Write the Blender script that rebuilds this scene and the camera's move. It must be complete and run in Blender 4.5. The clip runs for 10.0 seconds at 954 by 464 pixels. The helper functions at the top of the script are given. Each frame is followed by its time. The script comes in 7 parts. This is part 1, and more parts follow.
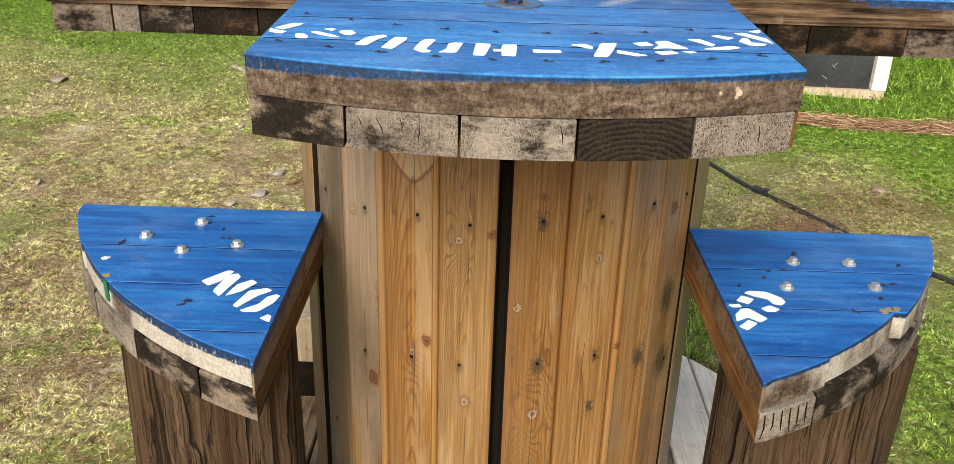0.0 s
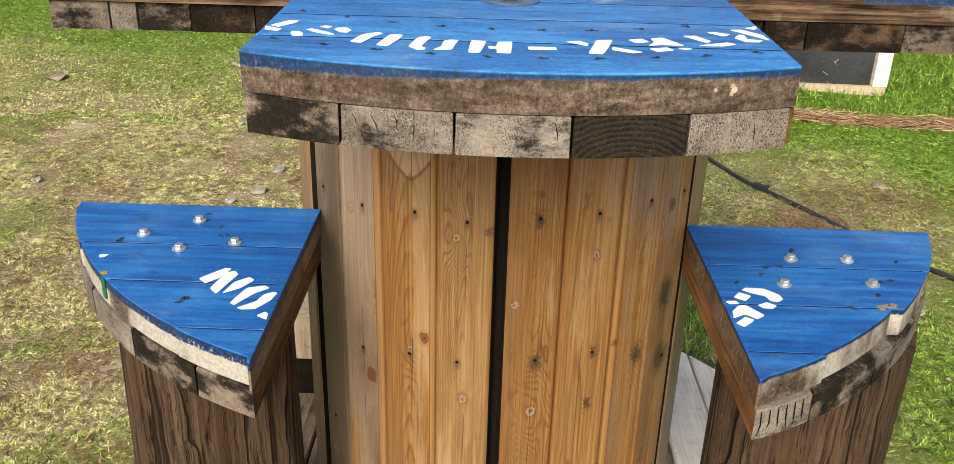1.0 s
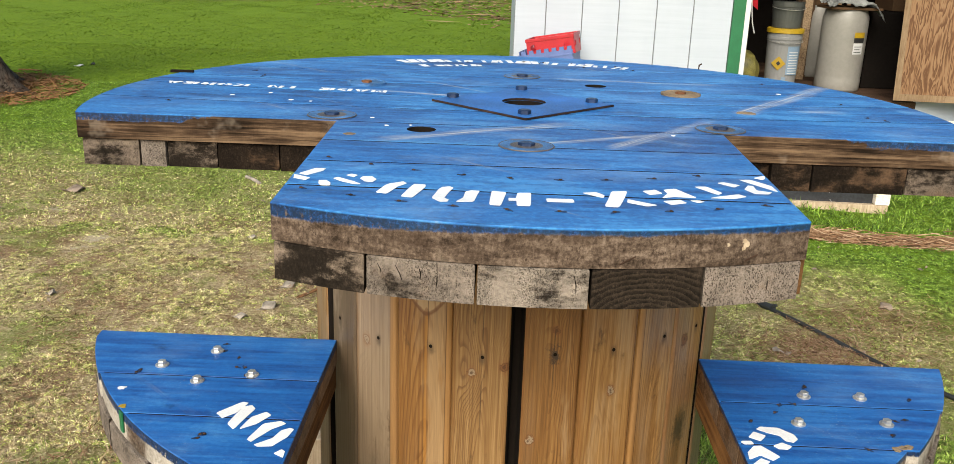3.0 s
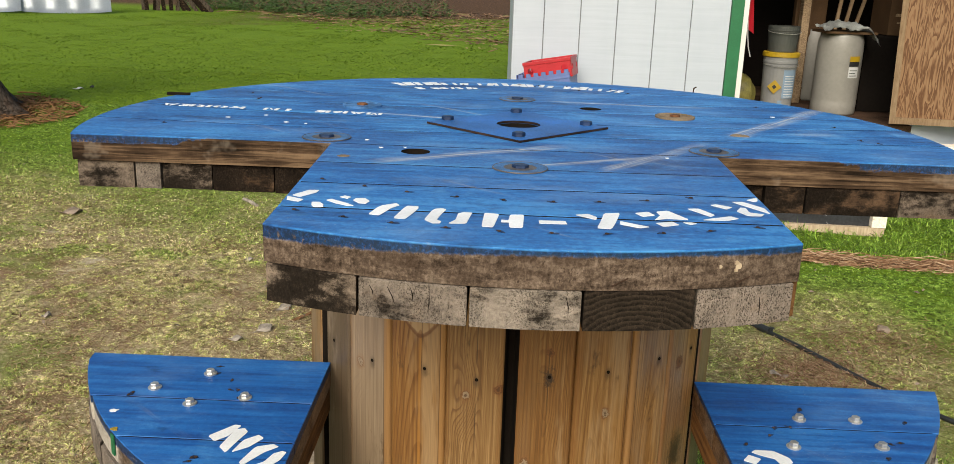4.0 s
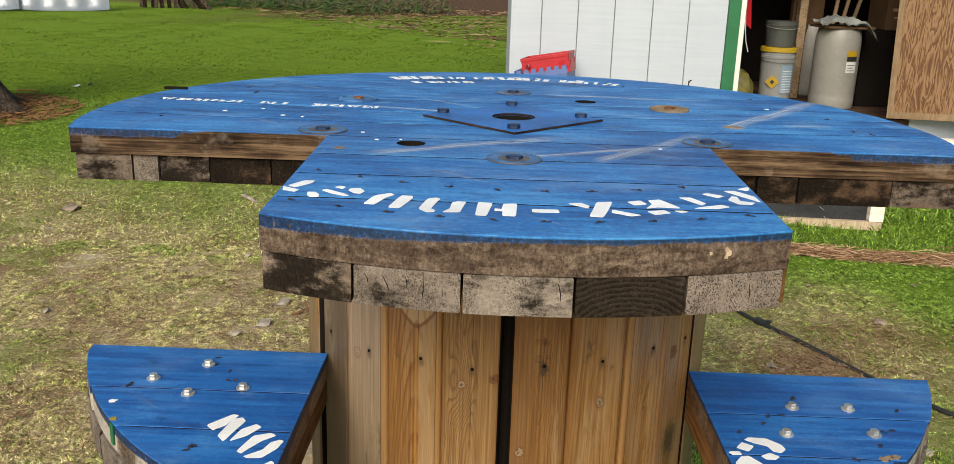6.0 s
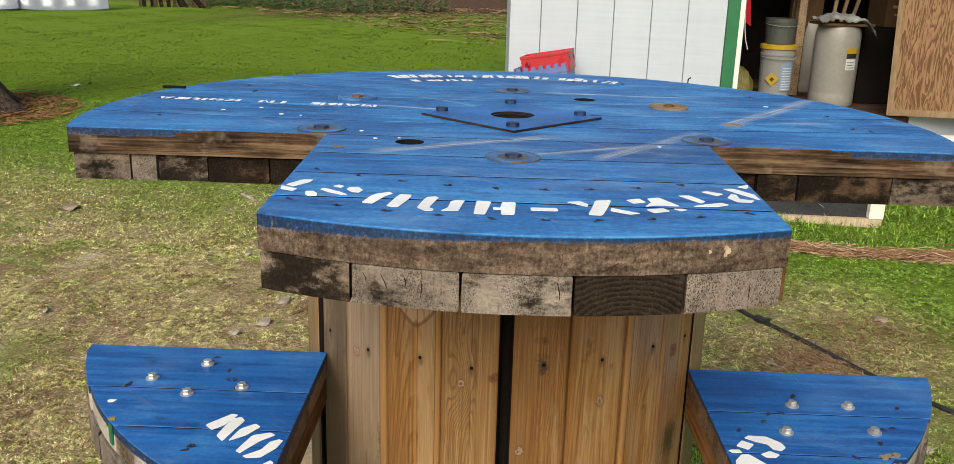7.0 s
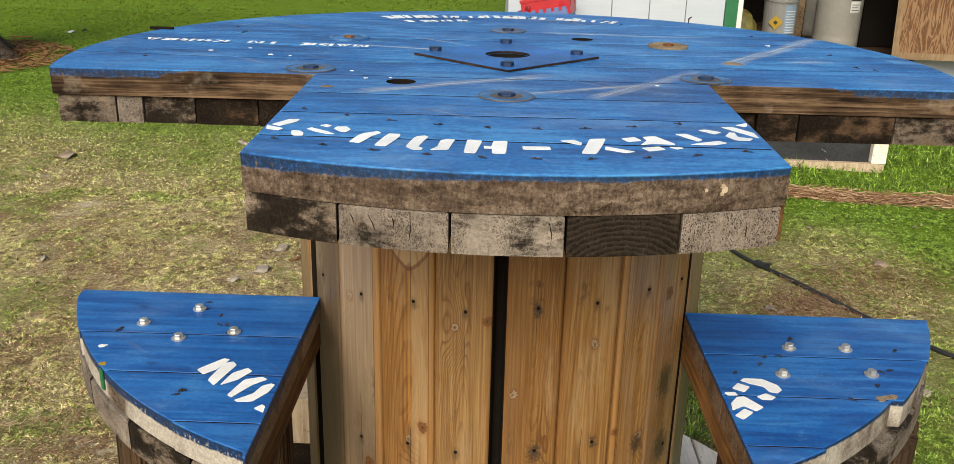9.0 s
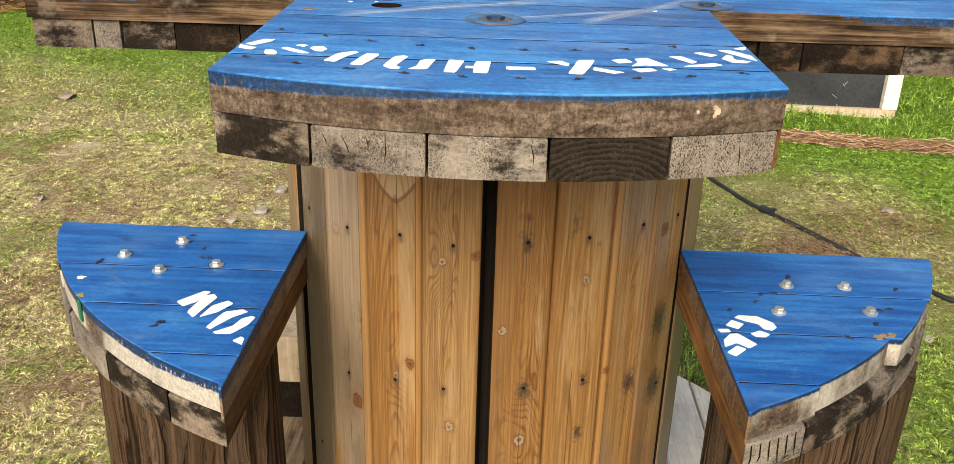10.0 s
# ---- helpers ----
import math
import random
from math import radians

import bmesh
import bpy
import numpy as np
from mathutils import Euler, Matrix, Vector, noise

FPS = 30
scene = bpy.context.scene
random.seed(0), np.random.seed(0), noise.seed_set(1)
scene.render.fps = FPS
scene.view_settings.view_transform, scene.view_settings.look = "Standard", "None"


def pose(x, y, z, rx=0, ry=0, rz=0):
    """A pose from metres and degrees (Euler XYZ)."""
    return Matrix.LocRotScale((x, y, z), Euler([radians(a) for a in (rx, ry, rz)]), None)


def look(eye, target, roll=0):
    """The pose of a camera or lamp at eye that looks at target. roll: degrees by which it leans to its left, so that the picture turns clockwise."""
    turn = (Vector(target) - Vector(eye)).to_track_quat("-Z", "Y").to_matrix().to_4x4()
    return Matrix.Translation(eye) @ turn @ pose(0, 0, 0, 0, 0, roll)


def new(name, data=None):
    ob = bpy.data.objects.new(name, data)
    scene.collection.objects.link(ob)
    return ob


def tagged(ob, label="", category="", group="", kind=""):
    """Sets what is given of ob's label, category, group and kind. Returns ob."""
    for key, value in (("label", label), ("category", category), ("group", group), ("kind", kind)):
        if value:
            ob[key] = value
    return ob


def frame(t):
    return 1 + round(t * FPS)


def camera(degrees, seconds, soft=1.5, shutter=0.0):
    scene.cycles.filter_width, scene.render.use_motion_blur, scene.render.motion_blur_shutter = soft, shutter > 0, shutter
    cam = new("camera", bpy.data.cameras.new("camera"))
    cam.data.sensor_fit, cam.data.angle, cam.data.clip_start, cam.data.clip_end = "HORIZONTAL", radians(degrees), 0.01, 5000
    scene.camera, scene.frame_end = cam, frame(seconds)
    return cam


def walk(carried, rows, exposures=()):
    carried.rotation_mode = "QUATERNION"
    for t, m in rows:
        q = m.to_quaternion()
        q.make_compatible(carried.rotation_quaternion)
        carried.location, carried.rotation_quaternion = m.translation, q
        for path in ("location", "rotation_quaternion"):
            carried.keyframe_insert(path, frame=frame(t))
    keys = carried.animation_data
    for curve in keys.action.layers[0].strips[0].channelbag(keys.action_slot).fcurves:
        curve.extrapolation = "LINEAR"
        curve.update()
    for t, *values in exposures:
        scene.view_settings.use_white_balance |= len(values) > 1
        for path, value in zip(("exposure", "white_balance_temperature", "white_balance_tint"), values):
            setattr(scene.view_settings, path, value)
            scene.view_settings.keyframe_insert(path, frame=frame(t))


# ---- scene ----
cam = camera(56.0, 10.0, soft=0.5)
S = 0.69                      # radius of the reel in metres
HT = 1.57 * S                 # height of the table top
PATH = [  # t, x, y, z above the table (in reel radii), yaw, pitch, roll
    (0.0, -0.0427, -2.1417, 0.2873, 0.54, -24.15, 1.69),
    (0.5, -0.037, -2.1371, 0.2873, 0.57, -24.28, 1.64),
    (1.0, -0.0334, -2.1416, 0.2881, 0.67, -24.35, 1.55),
    (1.5, -0.0322, -2.148, 0.2889, 0.73, -24.41, 1.46),
    (2.0, -0.0293, -2.1463, 0.2886, 0.76, -24.41, 1.46),
    (2.5, -0.037, -2.1461, 0.3093, 0.77, -23.99, 1.65),
    (2.6, -0.045, -2.142, 0.3311, 0.86, -23.4, 1.7),
    (2.7, -0.0524, -2.142, 0.3464, 0.90, -21.81, 1.80),
    (2.8, -0.0531, -2.1469, 0.3534, 1.12, -19.51, 1.79),
    (2.9, -0.0550, -2.150, 0.3560, 1.20, -18.42, 1.80),
    (3.0, -0.0577, -2.1535, 0.3560, 1.19, -17.60, 1.88),
    (3.2, -0.0600, -2.1530, 0.3580, 1.12, -16.68, 1.90),
    (4.5, -0.0406, -2.1566, 0.3526, 1.12, -16.12, 1.94),
    (5.0, -0.0377, -2.1678, 0.3507, 1.1, -16.25, 1.81),
    (5.5, -0.0409, -2.1723, 0.3482, 1.06, -16.3, 1.8),
    (7.0, -0.038, -2.1683, 0.3476, 1.07, -16.46, 1.59),
    (7.5, -0.0389, -2.163, 0.3428, 1.01, -16.54, 1.59),
    (8.0, -0.0391, -2.1588, 0.3391, 1.04, -17.03, 1.53),
    (8.5, -0.0347, -2.1445, 0.3326, 1.07, -18.13, 1.49),
    (9.0, -0.0225, -2.1405, 0.3272, 1.07, -19.78, 1.36),
    (9.5, -0.0113, -2.1243, 0.3107, 1.09, -21.43, 1.34),
    (10.0, 0.0162, -2.0989, 0.2775, 1.53, -23.05, 1.59),
]
EXPOSE = [(0.0, 0.42, 7080), (2.4, 0.40, 7080), (2.8, 0.45, 7080), (3.2, 0.12, 7200), (4.5, 0.0, 7280), (8.5, 0.0, 7350), (9.0, 0.06, 7400), (9.6, 0.33, 7500), (10.0, 0.46, 7500)]
walk(cam, [(t, pose(S * x, S * y, HT + S * z, 90 + pitch, 0, yaw) @ pose(0, 0, 0, 0, 0, roll)) for t, x, y, z, yaw, pitch, roll in PATH],
     [(t, v + 0.38, float(k), 5.0) for t, v, k in EXPOSE])

# ---- sky and sun ----
SUN_EL, SUN_AZ = 35.5, 193.0   # degrees; azimuth clockwise from +y
world = bpy.data.worlds.new("sky")
scene.world = world
world.use_nodes = True
wn = world.node_tree.nodes
sky = wn.new("ShaderNodeTexSky")
sky.sky_type = "NISHITA"
sky.sun_disc = False
sky.sun_elevation, sky.sun_rotation = radians(SUN_EL), radians(SUN_AZ)
sky.dust_density = 3.0
wn["Background"].inputs["Strength"].default_value = 0.11
world.node_tree.links.new(sky.outputs[0], wn["Background"].inputs["Color"])
sun_data = bpy.data.lights.new("sun", "SUN")
sun_data.energy, sun_data.angle, sun_data.color = 2.50, radians(34), (1.0, 0.97, 0.95)
sun_ob = new("sun", sun_data)
a, e = radians(SUN_AZ), radians(SUN_EL)
sun_ob.matrix_world = look((30 * math.sin(a) * math.cos(e), 30 * math.cos(a) * math.cos(e), 30 * math.sin(e)), (0, 0, 0))


# ---- materials ----
class Mat:
    """A small builder of node materials."""

    def __init__(self, name):
        self.m = bpy.data.materials.new(name)
        self.m.use_nodes = True
        self.t = self.m.node_tree
        self.bsdf = self.t.nodes["Principled BSDF"]

    def put(self, node, key, value):
        if isinstance(value, bpy.types.NodeSocket):
            self.t.links.new(value, node.inputs[key])
        else:
            node.inputs[key].default_value = value

    def n(self, kind, out=0, **ins):
        node = self.t.nodes.new("ShaderNode" + kind)
        for k, v in ins.items():
            self.put(node, k.replace("_", " "), v)
        return node.outputs[out]

    def obj(self):
        return self.n("TexCoord", "Object")

    def rnd(self):
        return self.n("ObjectInfo", "Random")

    def island(self):
        return self.n("NewGeometry", "Random Per Island")

    def scaled(self, vec, sx, sy, sz, shift=None):
        node = self.t.nodes.new("ShaderNodeVectorMath")
        node.operation = "MULTIPLY"
        self.t.links.new(vec, node.inputs[0])
        node.inputs[1].default_value = (sx, sy, sz)
        if shift is None:
            return node.outputs[0]
        add = self.t.nodes.new("ShaderNodeVectorMath")
        add.operation = "ADD"
        self.t.links.new(node.outputs[0], add.inputs[0])
        comb = self.n("CombineXYZ", X=self.math("MULTIPLY", shift, 37.0), Y=self.math("MULTIPLY", shift, 53.0), Z=self.math("MULTIPLY", shift, 71.0))
        self.t.links.new(comb, add.inputs[1])
        return add.outputs[0]

    def noise(self, vec, scale, detail=4.0, rough=0.6, dist=0.0):
        return self.n("TexNoise", 0, Vector=vec, Scale=scale, Detail=detail, Roughness=rough, Distortion=dist)

    def voronoi(self, vec, scale, out=0):
        return self.n("TexVoronoi", out, Vector=vec, Scale=scale)

    def math(self, op, a, b=0.5, clamp=False):
        node = self.t.nodes.new("ShaderNodeMath")
        node.operation, node.use_clamp = op, clamp
        self.put(node, 0, a)
        self.put(node, 1, b)
        return node.outputs[0]

    def step(self, v, lo, hi):
        node = self.t.nodes.new("ShaderNodeMapRange")
        node.interpolation_type = "SMOOTHSTEP"
        self.put(node, 0, v)
        self.put(node, 1, lo)
        self.put(node, 2, hi)
        return node.outputs[0]

    def mix(self, fac, a, b, blend="MIX"):
        node = self.t.nodes.new("ShaderNodeMix")
        node.data_type, node.blend_type = "RGBA", blend
        for i, v in ((0, fac), (6, a), (7, b)):
            self.put(node, i, (*v, 1.0) if isinstance(v, tuple) and len(v) == 3 else v)
        return node.outputs[2]

    def ramp(self, fac, *stops):
        node = self.t.nodes.new("ShaderNodeValToRGB")
        self.t.links.new(fac, node.inputs[0])
        el = node.color_ramp.elements
        while len(el) < len(stops):
            el.new(0.5)
        for x, (p, c) in zip(el, stops):
            x.position, x.color = p, (*c, 1.0)
        return node.outputs[0]

    def axis(self, vec, i):
        return self.n("SeparateXYZ", i, Vector=vec)

    def bump(self, height, strength=0.4, dist=0.004, normal=None):
        node = self.t.nodes.new("ShaderNodeBump")
        self.put(node, "Strength", strength)
        self.put(node, "Distance", dist)
        self.put(node, "Height", height)
        if normal is not None:
            self.put(node, "Normal", normal)
        return node.outputs[0]

    def done(self, col, rough=0.7, normal=None, metal=0.0, spec=0.5):
        self.put(self.bsdf, "Base Color", (*col, 1.0) if isinstance(col, tuple) else col)
        self.put(self.bsdf, "Roughness", rough)
        self.put(self.bsdf, "Metallic", metal)
        self.put(self.bsdf, "Specular IOR Level", spec)
        if normal is not None:
            self.put(self.bsdf, "Normal", normal)
        return self.m


def plain(name, col, rough=0.6, metal=0.0, vary=0.12, scale=14.0, bump=0.15):
    """A near-plain surface with faint blotches and fine relief."""
    m = Mat(name)
    o = m.obj()
    big, fine = m.noise(o, scale * 0.25), m.noise(o, scale * 6)
    dark = tuple(c * (1 - 2.2 * vary) for c in col)
    lite = tuple(min(1.0, c * (1 + vary)) for c in col)
    c = m.ramp(m.math("ADD", m.math("MULTIPLY", big, 0.65), m.math("MULTIPLY", fine, 0.35)), (0.3, dark), (0.65, lite))
    return m.done(c, m.step(fine, -0.6, 0.9) if rough is None else rough, m.bump(fine, bump, 0.002), metal, 0.5 if rough < 0.7 else 0.1)


def painted_wood(name, ztop, along, pale=0.0, scrapes=(), lip=0.0, worn=0.03, inner=None, deep=0.0, run=0.0):
    """Blue paint on the upper face of old boards, ragged and run down over the rim; bare weathered sides. along: grain axis 0 x, 1 y."""
    m = Mat(name)
    o, r = m.obj(), m.rnd()
    st = (5.0, 60.0, 60.0) if along == 0 else (60.0, 5.0, 60.0)
    grain = m.noise(m.scaled(o, *st, shift=r), 1.0, 5.0, 0.65, 0.4)
    blotch = m.noise(m.scaled(o, 3.0, 5.0, 5.0, shift=r), 1.0, 5.0)
    fine = m.noise(o, 160.0, 3.0)
    # paint
    blue = m.ramp(m.math("ADD", m.math("MULTIPLY", blotch, 0.5), m.math("MULTIPLY", m.math("ADD", grain, m.math("MULTIPLY", m.math("SUBTRACT", fine, 0.5), 0.6)), 0.5)),
                  (0.38, (0.003, 0.040, 0.150)), (0.46, (0.006, 0.098, 0.33)), (0.53, (0.013, 0.152, 0.44)), (0.60, (0.050, 0.26, 0.58)))
    blue = m.mix(m.math("MULTIPLY", m.step(r, 0.2, 0.9), 0.22 * (1 - deep)), blue, (0.025, 0.15, 0.46))
    if deep:
        blue = m.mix(deep, blue, m.mix(m.step(grain, 0.35, 0.65), (0.004, 0.060, 0.27), (0.007, 0.112, 0.41)))
    brush = m.noise(m.scaled(o, *(v * f for v, f in zip(st, (1.8, 0.55, 0.5) if along == 0 else (0.55, 1.8, 0.5))), shift=r), 1.0, 6.0, 0.75, 0.8)
    mottle = m.noise(o, 11.0, 6.0, 0.75, 0.6)
    blue = m.mix(m.math("MULTIPLY", m.step(m.math("ADD", m.math("MULTIPLY", brush, 0.5), m.math("MULTIPLY", mottle, 0.5)), 0.52, 0.66), 0.62 * (1 - 0.6 * deep)), blue, (0.085, 0.310, 0.62))
    blue = m.mix(m.math("MULTIPLY", m.step(m.math("ADD", m.math("MULTIPLY", brush, 0.6), m.math("MULTIPLY", mottle, 0.4)), 0.47, 0.36), 0.60), blue, (0.004, 0.052, 0.215))
    # pale scuffs, long and thin, and worn flecks
    tilt = m.n("VectorRotate", 0, Vector=o, Angle=0.75, Axis=(0, 0, 1))
    scuff = m.step(m.noise(m.scaled(tilt, 2.2, 42.0, 1.0), 1.0, 6.0, 0.7), 0.58, 0.74)
    patch = m.step(m.noise(o, 3.1, 3.0), 0.46, 0.62)
    flecks = m.step(m.noise(m.scaled(o, *(v * 1.6 for v in st)), 1.0, 4.0), 0.69, 0.76)
    wear = m.math("MULTIPLY", m.math("ADD", m.math("MULTIPLY", scuff, patch), m.math("MULTIPLY", flecks, 0.6), True), worn)
    blue = m.mix(wear, blue, (0.40, 0.43, 0.46))
    chalk = m.step(m.noise(m.scaled(o, 4.5, 7.0, 4.5, shift=r), 1.0, 6.0, 0.72), 0.50, 0.74)
    blue = m.mix(m.math("MULTIPLY", chalk, 0.10 + 0.35 * worn), blue, (0.22, 0.40, 0.66))
    for x0, y0, x1, y1, wide in scrapes:
        span = math.hypot(x1 - x0, y1 - y0)
        local = m.n("VectorRotate", 0, Vector=o, Center=(x0, y0, 0), Angle=-math.atan2(y1 - y0, x1 - x0), Axis=(0, 0, 1))
        al, ac = m.math("SUBTRACT", m.axis(local, 0), x0), m.math("SUBTRACT", m.axis(local, 1), y0)
        hairs = m.step(m.noise(m.scaled(local, 4.0, 190.0, 1.0), 1.0, 4.0, 0.7), 0.46, 0.66)
        band = m.step(m.math("ABSOLUTE", m.math("ADD", ac, m.math("MULTIPLY", m.math("SUBTRACT", m.noise(local, 9.0, 3.0), 0.5), 2.0 * wide))), wide, wide * 0.2)
        ends = m.math("MULTIPLY", m.step(al, 0.0, 0.05), m.step(al, span, span - 0.08))
        hit = m.math("MULTIPLY", m.math("MULTIPLY", band, ends), m.math("ADD", m.math("MULTIPLY", hairs, 0.75), 0.20))
        blue = m.mix(hit, blue, (0.52, 0.54, 0.55))
    speck = m.math("MULTIPLY", m.step(m.noise(o, 430.0, 2.0, 0.6), 0.66, 0.71), m.step(m.noise(o, 5.5, 4.0, 0.65), 0.50, 0.62))
    blue = m.mix(m.math("MULTIPLY", speck, 0.65), blue, (0.34, 0.38, 0.43))
    dirt = m.step(m.noise(m.scaled(o, 14.0, 24.0, 14.0, shift=r), 1.0, 6.0, 0.7), 0.60, 0.76)
    blue = m.mix(m.math("MULTIPLY", dirt, 0.55), blue, (0.006, 0.018, 0.055))
    crackle = m.step(m.noise(m.scaled(o, *(st[i] * (0.5, 2.2, 2.2)[i] if along == 0 else st[i] for i in range(3)), shift=r), 1.0, 3.0, 0.6), 0.70, 0.74)
    blue = m.mix(m.math("MULTIPLY", crackle, 0.65), blue, (0.004, 0.012, 0.035))
    # bare sides
    side = m.noise(m.scaled(o, 230.0, 230.0, 200.0, shift=r), 1.0, 5.0, 0.8)
    stain = m.noise(m.scaled(o, 9.0, 9.0, 14.0, shift=r), 1.0, 6.0, 0.7)
    saw = m.noise(m.scaled(o, 150.0, 150.0, 14.0), 1.0, 4.0, 0.7)
    streak = m.noise(m.scaled(o, 22.0, 22.0, 70.0, shift=r), 1.0, 5.0, 0.7)
    mixed = m.math("ADD", m.math("MULTIPLY", side, 0.46), m.math("ADD", m.math("MULTIPLY", saw, 0.12), m.math("MULTIPLY", streak, 0.42)))
    wood = m.ramp(mixed, (0.40, (0.026, 0.018, 0.013)), (0.5, (0.098, 0.070, 0.052)), (0.60, (0.215, 0.165, 0.128)))
    pits = m.step(m.noise(m.scaled(o, 330.0, 330.0, 210.0), 1.0, 3.0, 0.7), 0.58, 0.66)
    wood = m.mix(m.math("MULTIPLY", m.math("MULTIPLY", pits, m.step(m.noise(o, 26.0, 3.0), 0.40, 0.58)), 0.75), wood, (0.030, 0.019, 0.013))
    wood = m.mix(m.math("MULTIPLY", m.step(stain, 0.50, 0.70), 0.70), wood, (0.050, 0.032, 0.022))
    if scrapes:
        damp = m.step(m.math("ABSOLUTE", m.axis(o, 0)), 0.275, 0.30)
        long = m.noise(m.scaled(o, 5.0, 40.0, 170.0), 1.0, 6.0, 0.7, 0.6)
        spots = m.noise(m.scaled(o, 11.0, 11.0, 34.0), 1.0, 4.0, 0.6)
        sawn = m.ramp(m.math("ADD", m.math("MULTIPLY", long, 0.6), m.math("MULTIPLY", spots, 0.4)), (0.40, (0.014, 0.009, 0.006)), (0.49, (0.062, 0.038, 0.023)), (0.60, (0.185, 0.122, 0.074)))
        wood = m.mix(damp, wood, sawn)
    wood = m.mix(m.math("MULTIPLY", m.step(m.noise(o, 21.0, 3.0), 0.60, 0.72), 0.22), wood, (0.40, 0.33, 0.26))
    if pale:
        bleach = m.step(m.noise(m.scaled(o, 7.0, 7.0, 4.0, shift=r), 1.0, 4.0), 0.62 - pale, 0.80 - pale)
        wood = m.mix(m.math("MULTIPLY", bleach, 0.8), wood, m.ramp(side, (0.3, (0.30, 0.27, 0.23)), (0.7, (0.62, 0.58, 0.52))))
        if inner is not None:
            near = m.step(m.math("ABSOLUTE", m.math("SUBTRACT", m.axis(o, 0), inner)), 0.006, 0.003)
            wood = m.mix(m.math("MULTIPLY", near, 0.8), wood, m.ramp(mixed, (0.38, (0.045, 0.022, 0.011)), (0.6, (0.21, 0.115, 0.055))))
    edge = m.math("ADD", m.math("MULTIPLY", m.noise(m.scaled(o, 90.0, 90.0, 30.0), 1.0, 6.0, 0.8), 0.0085), m.math("MULTIPLY", m.step(m.noise(m.scaled(o, 4.1, 4.1, 0.3), 1.0, 3.0), 0.45, 0.85), 0.006))
    edge = m.math("ADD", edge, m.math("MULTIPLY", m.math("MULTIPLY", m.step(m.axis(o, 0), 0.10, -0.27), m.step(m.axis(o, 1), -0.40, -0.50)), lip))
    if scrapes:
        cut = m.math("MULTIPLY", m.step(m.axis(o, 1), -0.40, -0.34), m.step(m.axis(o, 1), -0.10, -0.16))
        outer = m.step(m.math("ADD", m.math("ABSOLUTE", m.axis(o, 0)), m.math("MULTIPLY", m.noise(o, 20.0, 5.0, 0.75), 0.14)), 0.52, 0.58)
        edge = m.mix(cut, edge, m.math("ADD", 0.0006, m.math("MULTIPLY", outer, m.math("ADD", 0.003, m.math("MULTIPLY", m.noise(m.scaled(o, 14.0, 14.0, 60.0), 1.0, 5.0, 0.75), 0.018)))))
    low = m.math("SUBTRACT", ztop - 0.0005 - run, edge)
    mask = m.step(m.axis(o, 2), m.math("SUBTRACT", low, 0.0012), m.math("ADD", low, 0.0018))
    bare = m.math("MULTIPLY", m.step(m.noise(m.scaled(o, 240.0, 240.0, 140.0), 1.0, 4.0, 0.75), 0.55, 0.62), m.step(m.axis(o, 2), ztop - 0.004, ztop - 0.011))
    mask = m.math("MULTIPLY", mask, m.math("SUBTRACT", 1.0, m.math("MULTIPLY", bare, 0.8)))
    # the paint on the sawn rim is thin and soaked in: navy, with open pores
    over = m.step(m.axis(o, 2), ztop - 0.0010, ztop - 0.0028)
    navy = m.ramp(side, (0.44, (0.003, 0.006, 0.014)), (0.53, (0.003, 0.018, 0.062)), (0.62, (0.010, 0.055, 0.185)))
    blue = m.mix(m.math("MULTIPLY", over, 0.9), blue, navy)
    col = m.mix(mask, wood, blue)
    rough = m.n("MapRange", 0, Value=m.math("MULTIPLY", mask, m.math("SUBTRACT", 1.0, wear)), To_Min=0.85, To_Max=0.50)
    return m.done(col, rough, m.bump(m.math("ADD", grain, m.math("MULTIPLY", m.math("MULTIPLY", m.math("ADD", fine, m.math("MULTIPLY", saw, 1.5)), m.math("SUBTRACT", 1.2, mask)), 0.8)), 0.34, 0.003), spec=m.math("ADD", 0.08, m.math("MULTIPLY", mask, 0.28)))


